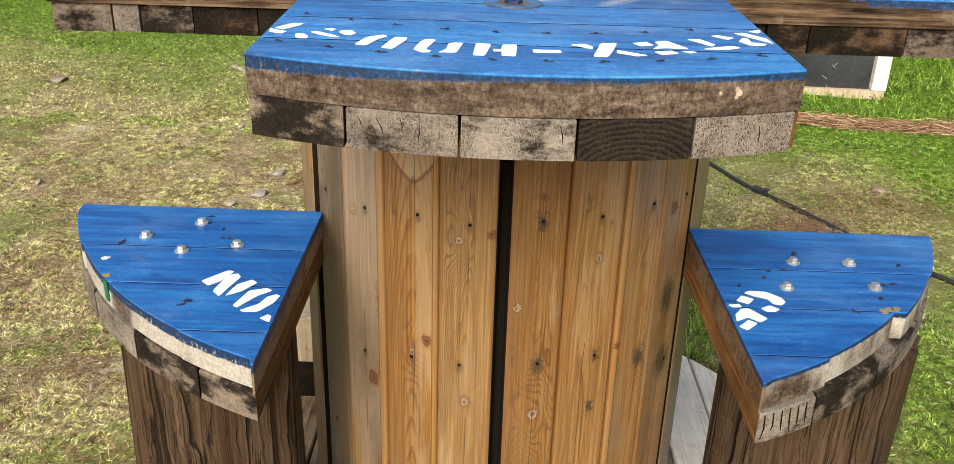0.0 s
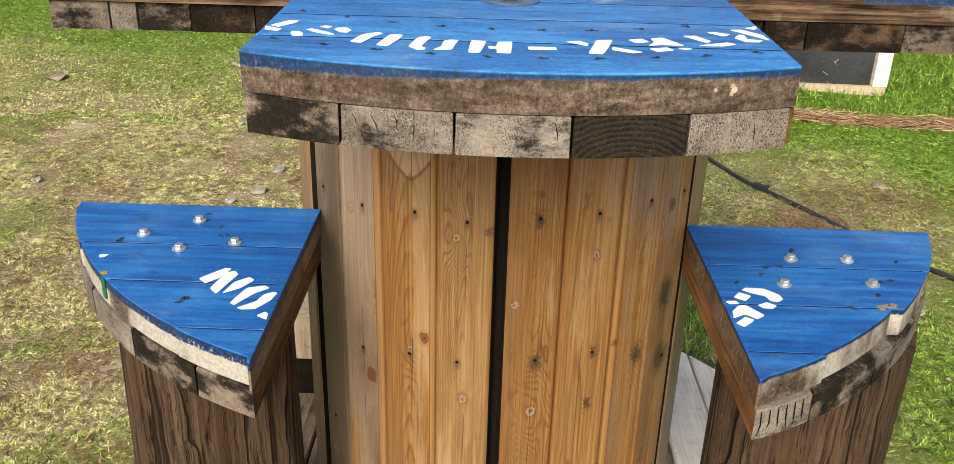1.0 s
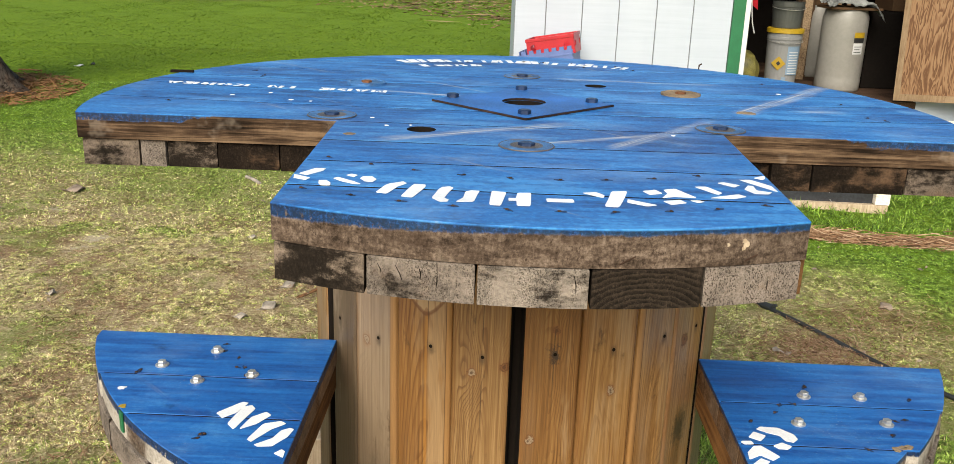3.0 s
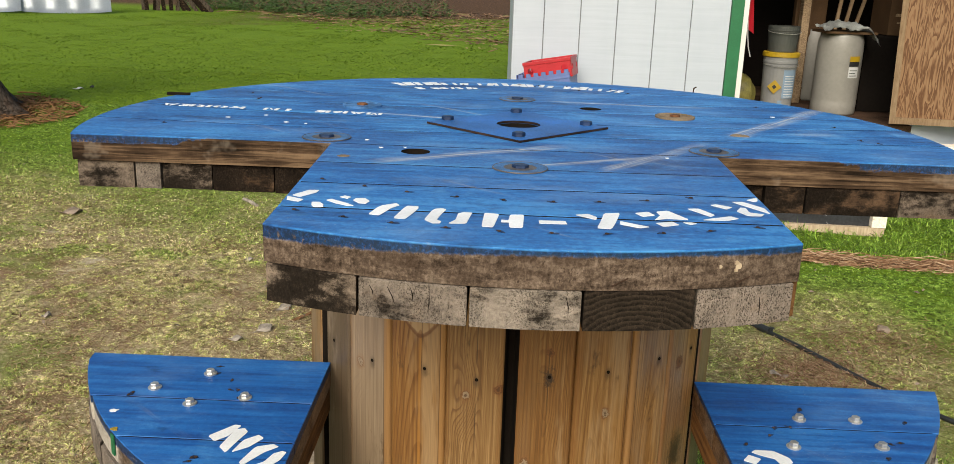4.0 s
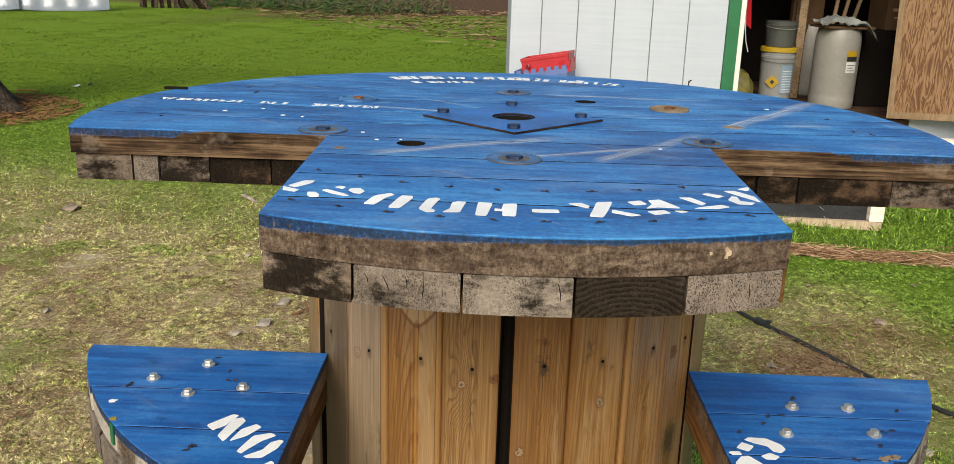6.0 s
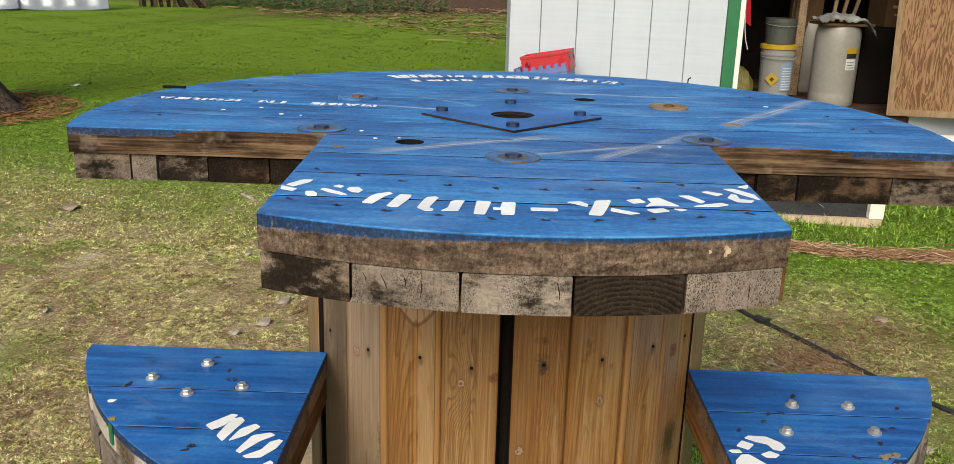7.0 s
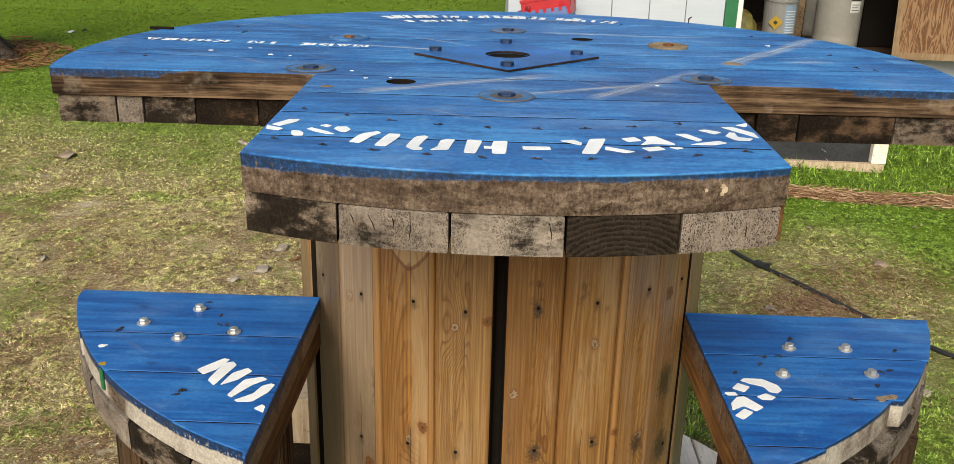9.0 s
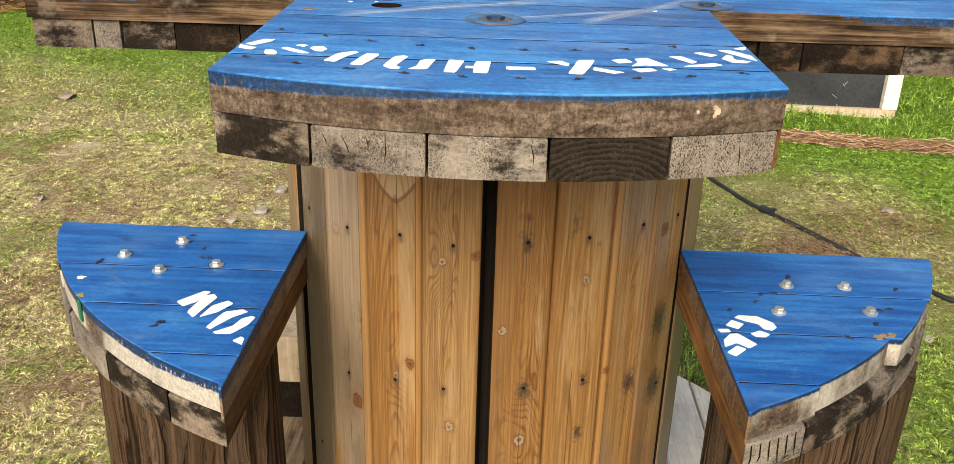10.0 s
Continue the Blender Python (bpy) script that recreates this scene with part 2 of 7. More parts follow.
def end_grain(name, light, soak, pore=0.6, rings=0.0):
    """Sawn, weathered board ends: dense upright pores, faint rings, soaked black stains; soak: share that is black."""
    m = Mat(name)
    o, r = m.obj(), m.rnd()
    wobble = m.noise(o, 60.0, 3.0, 0.6)
    cell = m.t.nodes.new("ShaderNodeTexVoronoi")
    cell.inputs["Scale"].default_value = 1.0
    m.t.links.new(m.scaled(o, 780.0, 780.0, 520.0, shift=r), cell.inputs["Vector"])
    size = m.axis(cell.outputs["Color"], 0)
    pits = m.step(m.math("SUBTRACT", cell.outputs["Distance"], m.math("MULTIPLY", size, 0.34)), 0.24, 0.06)
    grit = m.noise(m.scaled(o, 330.0, 330.0, 240.0), 1.0, 4.0, 0.8)
    bands = m.noise(m.scaled(o, 95.0, 95.0, 9.0, shift=r), 1.0, 3.0, 0.6)
    where = m.step(m.math("ADD", m.math("MULTIPLY", bands, 0.6), m.math("MULTIPLY", m.noise(m.scaled(o, 30.0, 30.0, 22.0, shift=r), 1.0, 3.0), 0.4)), 0.58 - 0.3 * pore, 0.74 - 0.3 * pore)
    dots = m.math("MULTIPLY", pits, where)
    x, z = m.axis(o, 0), m.math("SUBTRACT", m.axis(o, 2), HT - S * 0.142)
    dx = m.math("SUBTRACT", x, S * 0.156)
    arc = m.math("SQRT", m.math("ADD", m.math("MULTIPLY", dx, dx), m.math("MULTIPLY", z, m.math("MULTIPLY", z, 2.6))))
    lines = m.step(m.math("FRACT", m.math("MULTIPLY", m.math("ADD", arc, m.math("MULTIPLY", wobble, 0.010)), 120.0)), 0.25, 0.95)
    tone = m.noise(m.scaled(o, 20.0, 20.0, 30.0, shift=r), 1.0, 6.0, 0.7, 0.6)
    stain = m.noise(m.scaled(o, 10.0, 10.0, 19.0, shift=r), 1.0, 7.0, 0.68)
    col = m.ramp(m.math("ADD", m.math("MULTIPLY", tone, 0.5), m.math("MULTIPLY", grit, 0.5)), (0.38, tuple(0.42 * c for c in light)), (0.5, tuple(0.92 * c for c in light)), (0.62, tuple(1.35 * c for c in light)))
    warm = m.step(m.noise(m.scaled(o, 13.0, 13.0, 16.0, shift=r), 1.0, 5.0, 0.7), 0.52, 0.7)
    col = m.mix(m.math("MULTIPLY", warm, 0.5), col, m.mix(grit, (0.10, 0.060, 0.036), (0.24, 0.155, 0.095)))
    bleached = m.step(m.noise(m.scaled(o, 11.0, 11.0, 9.0, shift=r), 1.0, 5.0, 0.7), 0.60, 0.72)
    col = m.mix(m.math("MULTIPLY", bleached, 0.55), col, tuple(min(0.72, 1.9 * c) for c in light))
    dark = m.step(m.math("ADD", stain, m.math("MULTIPLY", m.math("SUBTRACT", grit, 0.5), 0.22)), 0.63 - soak, 0.74 - soak)
    black = m.ramp(m.math("ADD", m.math("MULTIPLY", grit, 0.6), m.math("MULTIPLY", tone, 0.4)), (0.42, (0.005, 0.004, 0.003)), (0.53, (0.011, 0.008, 0.006)), (0.61, (0.036, 0.026, 0.019)), (0.69, (0.115, 0.085, 0.062)))
    if rings:
        black = m.mix(m.math("MULTIPLY", lines, rings), black, (0.085, 0.062, 0.044))
    col = m.mix(m.math("MULTIPLY", dark, 0.95), col, black)
    col = m.mix(m.math("MULTIPLY", dots, pore), col, (0.024, 0.017, 0.012))
    return m.done(col, 0.9, m.bump(m.math("SUBTRACT", grit, m.math("MULTIPLY", dots, 1.5)), 0.7, 0.003), spec=0.08)


def pine(name, heart=0.0, deep=0.03, slope=0.0, rings=230.0, loop=0.0, knots=(), stains=(), grey=0.0, tone=(1.0, 1.0, 1.0), strip=0.0, grime_shade=0.0, resin=False, nails=()):
    """A pine stave: growth rings cut lengthwise into lines and pointed arches, own knots (x, z, r, pale), stains of
    iron and of painted shade (x, z, r), grey weathering, and dirt that also carries stool shade.
    """
    m = Mat(name)
    o = m.obj()
    r = m.rnd()
    p = m.scaled(o, 1.0, 1.0, 1.0, shift=r)
    x, z = m.axis(o, 0), m.axis(o, 2)

    def away(kx, kz, tall):
        return m.math("SQRT", m.math("ADD", m.math("POWER", m.math("SUBTRACT", x, kx), 2.0), m.math("POWER", m.math("MULTIPLY", m.math("SUBTRACT", z, kz), 1.0 / tall), 2.0)))

    sway = m.noise(m.scaled(p, 8.0, 8.0, 1.4), 1.0, 3.0, 0.5)
    dx = m.math("ADD", m.math("SUBTRACT", x, heart), m.math("MULTIPLY", m.math("SUBTRACT", sway, 0.5), 0.022))
    dy = m.math("ADD", deep, m.math("MULTIPLY", m.math("SUBTRACT", z, 0.55), slope))
    d = m.math("SQRT", m.math("ADD", m.math("MULTIPLY", dx, dx), m.math("MULTIPLY", dy, dy)))
    if loop:
        d = m.math("ADD", d, m.math("MULTIPLY", m.noise(m.scaled(p, 17.0, 17.0, 4.2), 1.0, 2.0, 0.4), loop))
    gaps = [away(kx, kz, 1.25) for kx, kz, kr, pale in knots]
    for (kx, kz, kr, pale), gap in zip(knots, gaps):
        wide = away(kx, kz, 3.0)
        d = m.math("ADD", d, m.math("MULTIPLY", m.step(wide, kr * 4.0, kr * 0.6), kr * 1.5))
    d = m.math("ADD", d, m.math("MULTIPLY", m.noise(m.scaled(p, 160.0, 160.0, 3.0), 1.0, 2.0), 0.0011))
    ring = m.math("FRACT", m.math("MULTIPLY", d, rings))
    late = m.math("MULTIPLY", m.step(ring, 0.48, 0.88), m.step(ring, 1.0, 0.93))
    fibre = m.noise(m.scaled(p, 300.0, 300.0, 5.0), 1.0, 4.0, 0.65)
    fade = m.step(m.noise(m.scaled(p, 26.0, 26.0, 3.0), 1.0, 3.0), 0.38, 0.66)
    col = m.ramp(fibre, (0.30, (0.115, 0.057, 0.021)), (0.5, (0.206, 0.116, 0.046)), (0.70, (0.310, 0.196, 0.090)))
    col = m.mix(m.math("MULTIPLY", late, m.math("ADD", 0.10, m.math("MULTIPLY", fade, 0.60))), col, (0.090, 0.036, 0.012))
    col = m.mix(1.0, col, tone, "MULTIPLY")
    broad = m.noise(m.scaled(p, 16.0, 16.0, 2.2), 1.0, 5.0, 0.65)
    col = m.mix(m.math("MULTIPLY", m.step(broad, 0.50, 0.66), 0.65), col, m.mix(fibre, (0.100, 0.052, 0.023), (0.235, 0.130, 0.058)))
    col = m.mix(m.math("MULTIPLY", m.step(broad, 0.47, 0.34), 0.58), col, m.mix(fibre, (0.28, 0.182, 0.092), (0.41, 0.295, 0.170)))
    wash = m.step(m.noise(m.scaled(p, 10.0, 10.0, 2.6), 1.0, 6.0, 0.7), 0.60 - 0.4 * grey, 0.80 - 0.4 * grey)
    col = m.mix(m.math("MULTIPLY", wash, 0.30 + 0.5 * grey), col, m.mix(fibre, (0.135, 0.102, 0.072), (0.38, 0.315, 0.245)))
    # Dirt patches; on the outer staves they also paint in the stools' shade.
    dirt = m.step(m.math("ADD", m.noise(m.scaled(p, 9.0, 9.0, 3.0), 1.0, 6.0, 0.7), m.math("MULTIPLY", m.math("SUBTRACT", fibre, 0.5), 0.3)), 0.70 - 0.30 * grime_shade, 0.86 - 0.30 * grime_shade)
    col = m.mix(m.math("MULTIPLY", dirt, 0.30 + 0.50 * grime_shade), col, m.mix(fibre, (0.050, 0.034, 0.020), (0.130, 0.092, 0.058)))
    smear = m.step(m.noise(m.scaled(p, 24.0, 24.0, 10.0), 1.0, 6.0, 0.75), 0.60, 0.74)
    col = m.mix(m.math("MULTIPLY", smear, 0.82), col, (0.062, 0.034, 0.017))
    edge = m.step(m.math("ABSOLUTE", x), 0.0335, 0.0375)
    col = m.mix(m.math("MULTIPLY", edge, 0.42), col, (0.19, 0.085, 0.025))
    if resin:
        line = m.step(m.math("ABSOLUTE", m.math("ADD", m.math("SUBTRACT", x, 0.0045), m.math("MULTIPLY", m.math("SUBTRACT", m.noise(m.scaled(p, 60.0, 60.0, 14.0), 1.0, 4.0, 0.7), 0.5), 0.006))), 0.0026, 0.0012)
        line = m.math("MULTIPLY", line, m.math("MULTIPLY", m.step(z, 0.575, 0.60), m.step(z, 0.84, 0.83)))
        col = m.mix(m.math("MULTIPLY", line, m.math("ADD", 0.15, m.math("MULTIPLY", fade, 0.5))), col, (0.40, 0.185, 0.040))
        # a spike knot cut lengthwise: a bowl of dark bark under the rim
        bowl = m.math("ADD", 0.833, m.math("MULTIPLY", m.math("POWER", m.math("ABSOLUTE", m.math("SUBTRACT", x, 0.0045)), 1.5), 5.4))
        gap_b = m.math("ADD", m.math("SUBTRACT", z, bowl), m.math("MULTIPLY", m.math("SUBTRACT", m.noise(p, 120.0, 4.0, 0.7), 0.5), 0.005))
        col = m.mix(m.math("MULTIPLY", m.step(gap_b, 0.0, 0.004), 0.6), col, m.mix(late, (0.42, 0.29, 0.16), (0.28, 0.16, 0.075)))
        col = m.mix(m.math("MULTIPLY", m.step(m.math("ABSOLUTE", m.math("SUBTRACT", gap_b, 0.002)), 0.0055, 0.0015), 0.72), col, (0.120, 0.048, 0.020))
    if strip:
        way = m.math("MULTIPLY", x, math.copysign(1.0, strip))
        fresh = m.step(way, abs(strip), abs(strip) + 0.0006)
        col = m.mix(m.math("MULTIPLY", fresh, 0.75), col, m.mix(fibre, (0.22, 0.105, 0.034), (0.36, 0.195, 0.070)))
        seam = m.step(m.math("ABSOLUTE", m.math("SUBTRACT", way, abs(strip))), 0.0011, 0.0004)
        col = m.mix(m.math("MULTIPLY", seam, 0.7), col, (0.07, 0.030, 0.012))
    wob = m.math("MULTIPLY", m.math("SUBTRACT", m.noise(p, 150.0, 4.0, 0.75), 0.5), 0.016)
    for (kx, kz, kr, pale), gap in zip(knots, gaps):
        gap = m.math("ADD", gap, wob)
        col = m.mix(m.math("MULTIPLY", m.step(gap, kr * 1.9, kr * 0.9), 0.35), col, (0.20, 0.088, 0.032))
        col = m.mix(m.math("MULTIPLY", m.step(gap, kr * 1.15, kr * 0.75), 0.60 if pale else 0.88), col, (0.085, 0.030, 0.011))
        col = m.mix(m.math("MULTIPLY", m.step(gap, kr * 0.80, kr * 0.62), 0.85), col, (0.29, 0.225, 0.155) if pale else (0.17, 0.072, 0.027))
        col = m.mix(m.math("MULTIPLY", m.step(gap, kr * 0.50, kr * 0.10), 0.80), col, (0.060, 0.026, 0.012))
    for sx, sz in nails:
        spot = m.math("ADD", away(sx, sz - 0.003, 2.0), m.math("MULTIPLY", wob, 0.35))
        col = m.mix(m.math("MULTIPLY", m.step(spot, 0.0075, 0.001), 0.62), col, (0.045, 0.030, 0.020))
    for sx, sz, sr in stains:
        spot = m.math("ADD", away(sx, sz, 1.6), m.math("MULTIPLY", wob, 2.5))
        col = m.mix(m.math("MULTIPLY", m.step(spot, sr, sr * 0.15), 0.85), col, (0.028, 0.022, 0.018))
    check = m.step(m.math("ABSOLUTE", m.math("ADD", m.math("SUBTRACT", x, heart * 0.8 + 0.004), m.math("MULTIPLY", m.math("SUBTRACT", sway, 0.5), 0.02))), 0.0009, 0.0003)
    check = m.math("MULTIPLY", check, m.step(m.noise(m.scaled(p, 0.0, 0.0, 3.5), 1.0, 2.0), 0.50, 0.53))
    col = m.mix(m.math("MULTIPLY", check, 0.85), col, (0.05, 0.024, 0.012))
    h = m.math("SUBTRACT", m.math("MULTIPLY", fibre, 0.5), m.math("ADD", m.math("MULTIPLY", check, 1.2), m.math("MULTIPLY", late, 0.15)))
    return m.done(col, 0.46, m.bump(h, 0.22, 0.0022), spec=0.38)


def log_wood(name, light=(0.30, 0.185, 0.105), fine=130.0):
    """Weathered brown log with many long drying cracks."""
    m = Mat(name)
    o, r = m.obj(), m.rnd()
    p = m.scaled(o, 1.0, 1.0, 1.0, shift=r)
    lean = m.math("MULTIPLY", m.math("SUBTRACT", m.noise(m.scaled(p, 5.0, 5.0, 7.0), 1.0, 3.0, 0.55), 0.5), 0.020)
    shifted = m.t.nodes.new("ShaderNodeVectorMath")
    m.t.links.new(p, shifted.inputs[0])
    m.t.links.new(m.n("CombineXYZ", X=lean, Y=lean, Z=0.0), shifted.inputs[1])
    p = bend = shifted.outputs[0]
    fib = m.noise(m.scaled(bend, fine, fine, 3.5), 1.0, 6.0, 0.7, 0.5)
    tone = m.noise(m.scaled(p, 16.0, 16.0, 2.4), 1.0, 5.0, 0.6)
    wide = m.step(m.math("ABSOLUTE", m.math("SUBTRACT", m.noise(m.scaled(p, 26.0, 26.0, 0.9), 1.0, 2.0, 0.5, 0.2), 0.5)), 0.030, 0.006)
    thin = m.step(m.math("ABSOLUTE", m.math("SUBTRACT", m.noise(m.scaled(p, 70.0, 70.0, 2.2), 1.0, 3.0, 0.6, 0.2), 0.5)), 0.022, 0.004)
    crack = m.math("MAXIMUM", wide, m.math("MULTIPLY", thin, 0.55))
    knot = m.step(m.voronoi(m.scaled(p, 7.0, 7.0, 4.0), 1.0), 0.15, 0.07)
    col = m.ramp(fib, (0.36, tuple(0.30 * c for c in light)), (0.5, tuple(0.55 * c for c in light)), (0.64, tuple(0.80 * c for c in light)))
    col = m.mix(m.math("MULTIPLY", m.step(tone, 0.46, 0.66), 0.55), col, (0.085, 0.046, 0.024))
    col = m.mix(m.math("MULTIPLY", knot, 0.75), col, (0.03, 0.016, 0.01))
    col = m.mix(m.math("MULTIPLY", crack, 0.85), col, (0.012, 0.008, 0.005))
    h = m.math("SUBTRACT", fib, m.math("MULTIPLY", crack, 2.2))
    return m.done(col, 0.85, m.bump(h, 0.8, 0.010), spec=0.08)


def grey_board(name, light, dark, along=1):
    m = Mat(name)
    o, r = m.obj(), m.rnd()
    st = (4.0, 80.0, 80.0) if along == 0 else (80.0, 4.0, 80.0) if along == 1 else (80.0, 80.0, 4.0)
    gr = m.noise(m.scaled(o, *st, shift=r), 1.0, 6.0, 0.7, 0.3)
    bl = m.noise(m.scaled(o, 7.0, 7.0, 7.0, shift=r), 1.0, 5.0, 0.7)
    col = m.ramp(m.math("ADD", m.math("MULTIPLY", gr, 0.6), m.math("MULTIPLY", bl, 0.4)), (0.38, dark), (0.58, light))
    sp = m.step(m.noise(o, 55.0, 4.0, 0.7), 0.62, 0.72)
    col = m.mix(m.math("MULTIPLY", sp, 0.55), col, tuple(0.35 * c for c in dark))
    return m.done(col, 0.85, m.bump(gr, 0.5, 0.004), spec=0.12)


def lushness(m, o):
    """How green the lawn is: green far off and beside the trodden strip, with an uneven border."""
    big = m.math("SUBTRACT", m.noise(o, 0.8, 4.0, 0.6), 0.5)
    x, y = m.axis(o, 0), m.axis(o, 1)
    xx = m.math("ADD", x, m.math("MULTIPLY", big, 1.6))
    yy = m.math("ADD", y, m.math("MULTIPLY", big, 4.2))
    away = m.step(m.math("ADD", yy, m.math("MULTIPLY", m.math("MAXIMUM", xx, -0.5), 1.15)), 1.5, 4.6)
    mid = m.math("SUBTRACT", m.noise(o, 1.9, 5.0, 0.7), 0.5)
    xx = m.math("ADD", xx, m.math("MULTIPLY", mid, 0.8))
    beside = m.math("MULTIPLY", m.step(xx, 0.62, 1.05), m.step(m.math("ADD", y, m.math("MULTIPLY", big, 2.0)), 1.4, 0.4))
    beside = m.math("MULTIPLY", beside, m.step(m.math("SUBTRACT", m.math("ADD", y, m.math("MULTIPLY", mid, 3.0)), m.math("MULTIPLY", m.math("SUBTRACT", x, 1.0), 0.5)), -1.9, -0.7))
    return m.math("MAXIMUM", away, m.math("MULTIPLY", beside, 0.85))


def soil(name):
    """Lawn floor: soil, dead straw, sandy spots and green thatch; a bare mulch bank far off."""
    m = Mat(name)
    o = m.obj()
    x, y = m.axis(o, 0), m.axis(o, 1)
    mid, fine, grit = m.noise(o, 5.0, 5.0, 0.65), m.noise(o, 70.0, 6.0, 0.85), m.noise(o, 260.0, 3.0, 0.7)
    tone = m.math("ADD", m.math("MULTIPLY", mid, 0.22), m.math("ADD", m.math("MULTIPLY", fine, 0.5), m.math("MULTIPLY", grit, 0.28)))
    dry = m.ramp(tone, (0.40, (0.090, 0.056, 0.030)), (0.49, (0.31, 0.225, 0.128)), (0.56, (0.58, 0.47, 0.295)), (0.63, (0.72, 0.63, 0.45)))
    grn = m.ramp(tone, (0.40, (0.085, 0.150, 0.010)), (0.50, (0.130, 0.215, 0.017)), (0.60, (0.185, 0.270, 0.030)))
    lush = m.math("MAXIMUM", lushness(m, o), m.math("MULTIPLY", m.step(m.noise(o, 2.6, 4.0), 0.50, 0.64), 0.45))
    worn = m.step(m.noise(o, 3.1, 5.0, 0.7), 0.50, 0.62)
    dry = m.mix(m.math("MULTIPLY", worn, 0.60), dry, m.mix(fine, (0.060, 0.030, 0.016), (0.36, 0.205, 0.118)))
    sand = m.step(m.noise(m.scaled(o, 2.3, 3.6, 1.0), 1.0, 6.0, 0.72), 0.61, 0.66)
    dry = m.mix(m.math("MULTIPLY", sand, 0.7), dry, m.mix(fine, (0.34, 0.27, 0.20), (0.82, 0.73, 0.60)))
    col = m.mix(lush, dry, grn)
    bank = m.step(m.math("ADD", m.math("ADD", m.math("SUBTRACT", y, 16.0), m.math("MULTIPLY", x, -1.05)), m.math("MULTIPLY", m.math("SUBTRACT", m.noise(o, 0.8, 5.0, 0.65), 0.5), 9.0)), 9.0, 11.5)
    bank = m.math("MAXIMUM", m.math("MULTIPLY", bank, m.step(x, -9.0, -4.0)), m.step(y, 26.0, 29.0))
    mul = m.ramp(m.noise(o, 9.0, 6.0, 0.75), (0.36, (0.022, 0.013, 0.008)), (0.5, (0.085, 0.046, 0.026)), (0.64, (0.20, 0.12, 0.072)))
    col = m.mix(bank, col, mul)
    return m.done(col, 0.95, m.bump(m.math("ADD", fine, mid), 0.9, 0.014), spec=0.1)


def blades(name, dry_bias, even=False, least=0.0):
    """Single grass blades, each of its own tone, in patches of dry and green; even: a dense mown sward; least: how green it is at least."""
    m = Mat(name)
    o, i = m.obj(), m.island()
    mid, small = m.noise(o, 2.6, 4.0), m.noise(o, 14.0, 3.0, 0.6)
    lush = m.math("MAXIMUM", lushness(m, o), m.math("MULTIPLY", m.step(mid, 0.50, 0.64), 0.55))
    lush = m.math("MAXIMUM", lush, least)
    share = m.math("ADD", m.math("ADD", 0.37 - dry_bias, m.math("MULTIPLY", lush, 0.78)), m.math("MULTIPLY", m.math("SUBTRACT", small, 0.5), 1.1))
    pick = m.step(m.math("SUBTRACT", share, i), -0.12, 0.12)
    tint = m.n("TexWhiteNoise", 0, Vector=m.n("CombineXYZ", X=i, Y=0.3, Z=0.7))
    straw = m.ramp(tint, (0.0, (0.24, 0.150, 0.072)), (0.22, (0.48, 0.37, 0.195)), (0.6, (0.68, 0.57, 0.335)), (1.0, (0.80, 0.71, 0.48)))
    fresh = m.ramp(tint, (0.0, (0.050, 0.110, 0.012)), (0.5, (0.145, 0.270, 0.028)), (1.0, (0.32, 0.46, 0.090)))
    sere = m.ramp(tint, (0.0, (0.13, 0.150, 0.032)), (0.5, (0.41, 0.45, 0.110)), (1.0, (0.65, 0.68, 0.26)))
    brown = m.math("MULTIPLY", m.step(m.noise(o, 3.1, 5.0, 0.7), 0.49, 0.62), 0.65)
    straw = m.mix(brown, straw, m.ramp(tint, (0.0, (0.11, 0.055, 0.028)), (0.6, (0.36, 0.225, 0.125)), (1.0, (0.55, 0.40, 0.25))))
    green = m.mix(lush, sere, fresh)
    if even:
        drift = m.noise(m.scaled(o, 0.5, 1.6, 1.0), 1.0, 5.0, 0.7)
        return m.done(m.mix(m.step(drift, 0.35, 0.70), m.ramp(tint, (0.0, (0.080, 0.150, 0.008)), (1.0, (0.125, 0.205, 0.015))), m.ramp(tint, (0.0, (0.100, 0.165, 0.010)), (1.0, (0.160, 0.225, 0.024)))), 0.7, spec=0.2)
    col = m.mix(pick, straw, green)
    # Tuft-scale darks and brights: shadow and light between tufts, put into the colour.
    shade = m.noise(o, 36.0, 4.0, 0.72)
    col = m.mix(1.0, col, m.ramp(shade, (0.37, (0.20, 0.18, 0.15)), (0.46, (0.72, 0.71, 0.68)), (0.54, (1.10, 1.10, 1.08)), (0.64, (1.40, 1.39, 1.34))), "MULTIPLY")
    return m.done(col, 0.65, spec=0.25)


M_TOP_X = painted_wood("blue_paint_table", HT, 0, 0.0, ((-0.21, -0.33, 0.08, -0.155, 0.020), (-0.02, -0.33, 0.20, -0.22, 0.010), (0.10, -0.34, 0.30, -0.08, 0.016),
                                                       (0.34, -0.04, 0.63, 0.36, 0.022), (0.44, 0.02, 0.56, 0.03, 0.020), (-0.30, 0.10, -0.02, 0.04, 0.010), (0.05, 0.33, 0.42, 0.30, 0.014)), 0.010, 0.8)
M_END = end_grain("end_grain_brown", (0.092, 0.056, 0.034), 0.27, 0.5)
M_END_DARK = end_grain("end_grain_soaked", (0.23, 0.180, 0.140), 0.23)
M_END_OLD = end_grain("end_grain_old", (0.19, 0.15, 0.118), 0.12, 0.6)
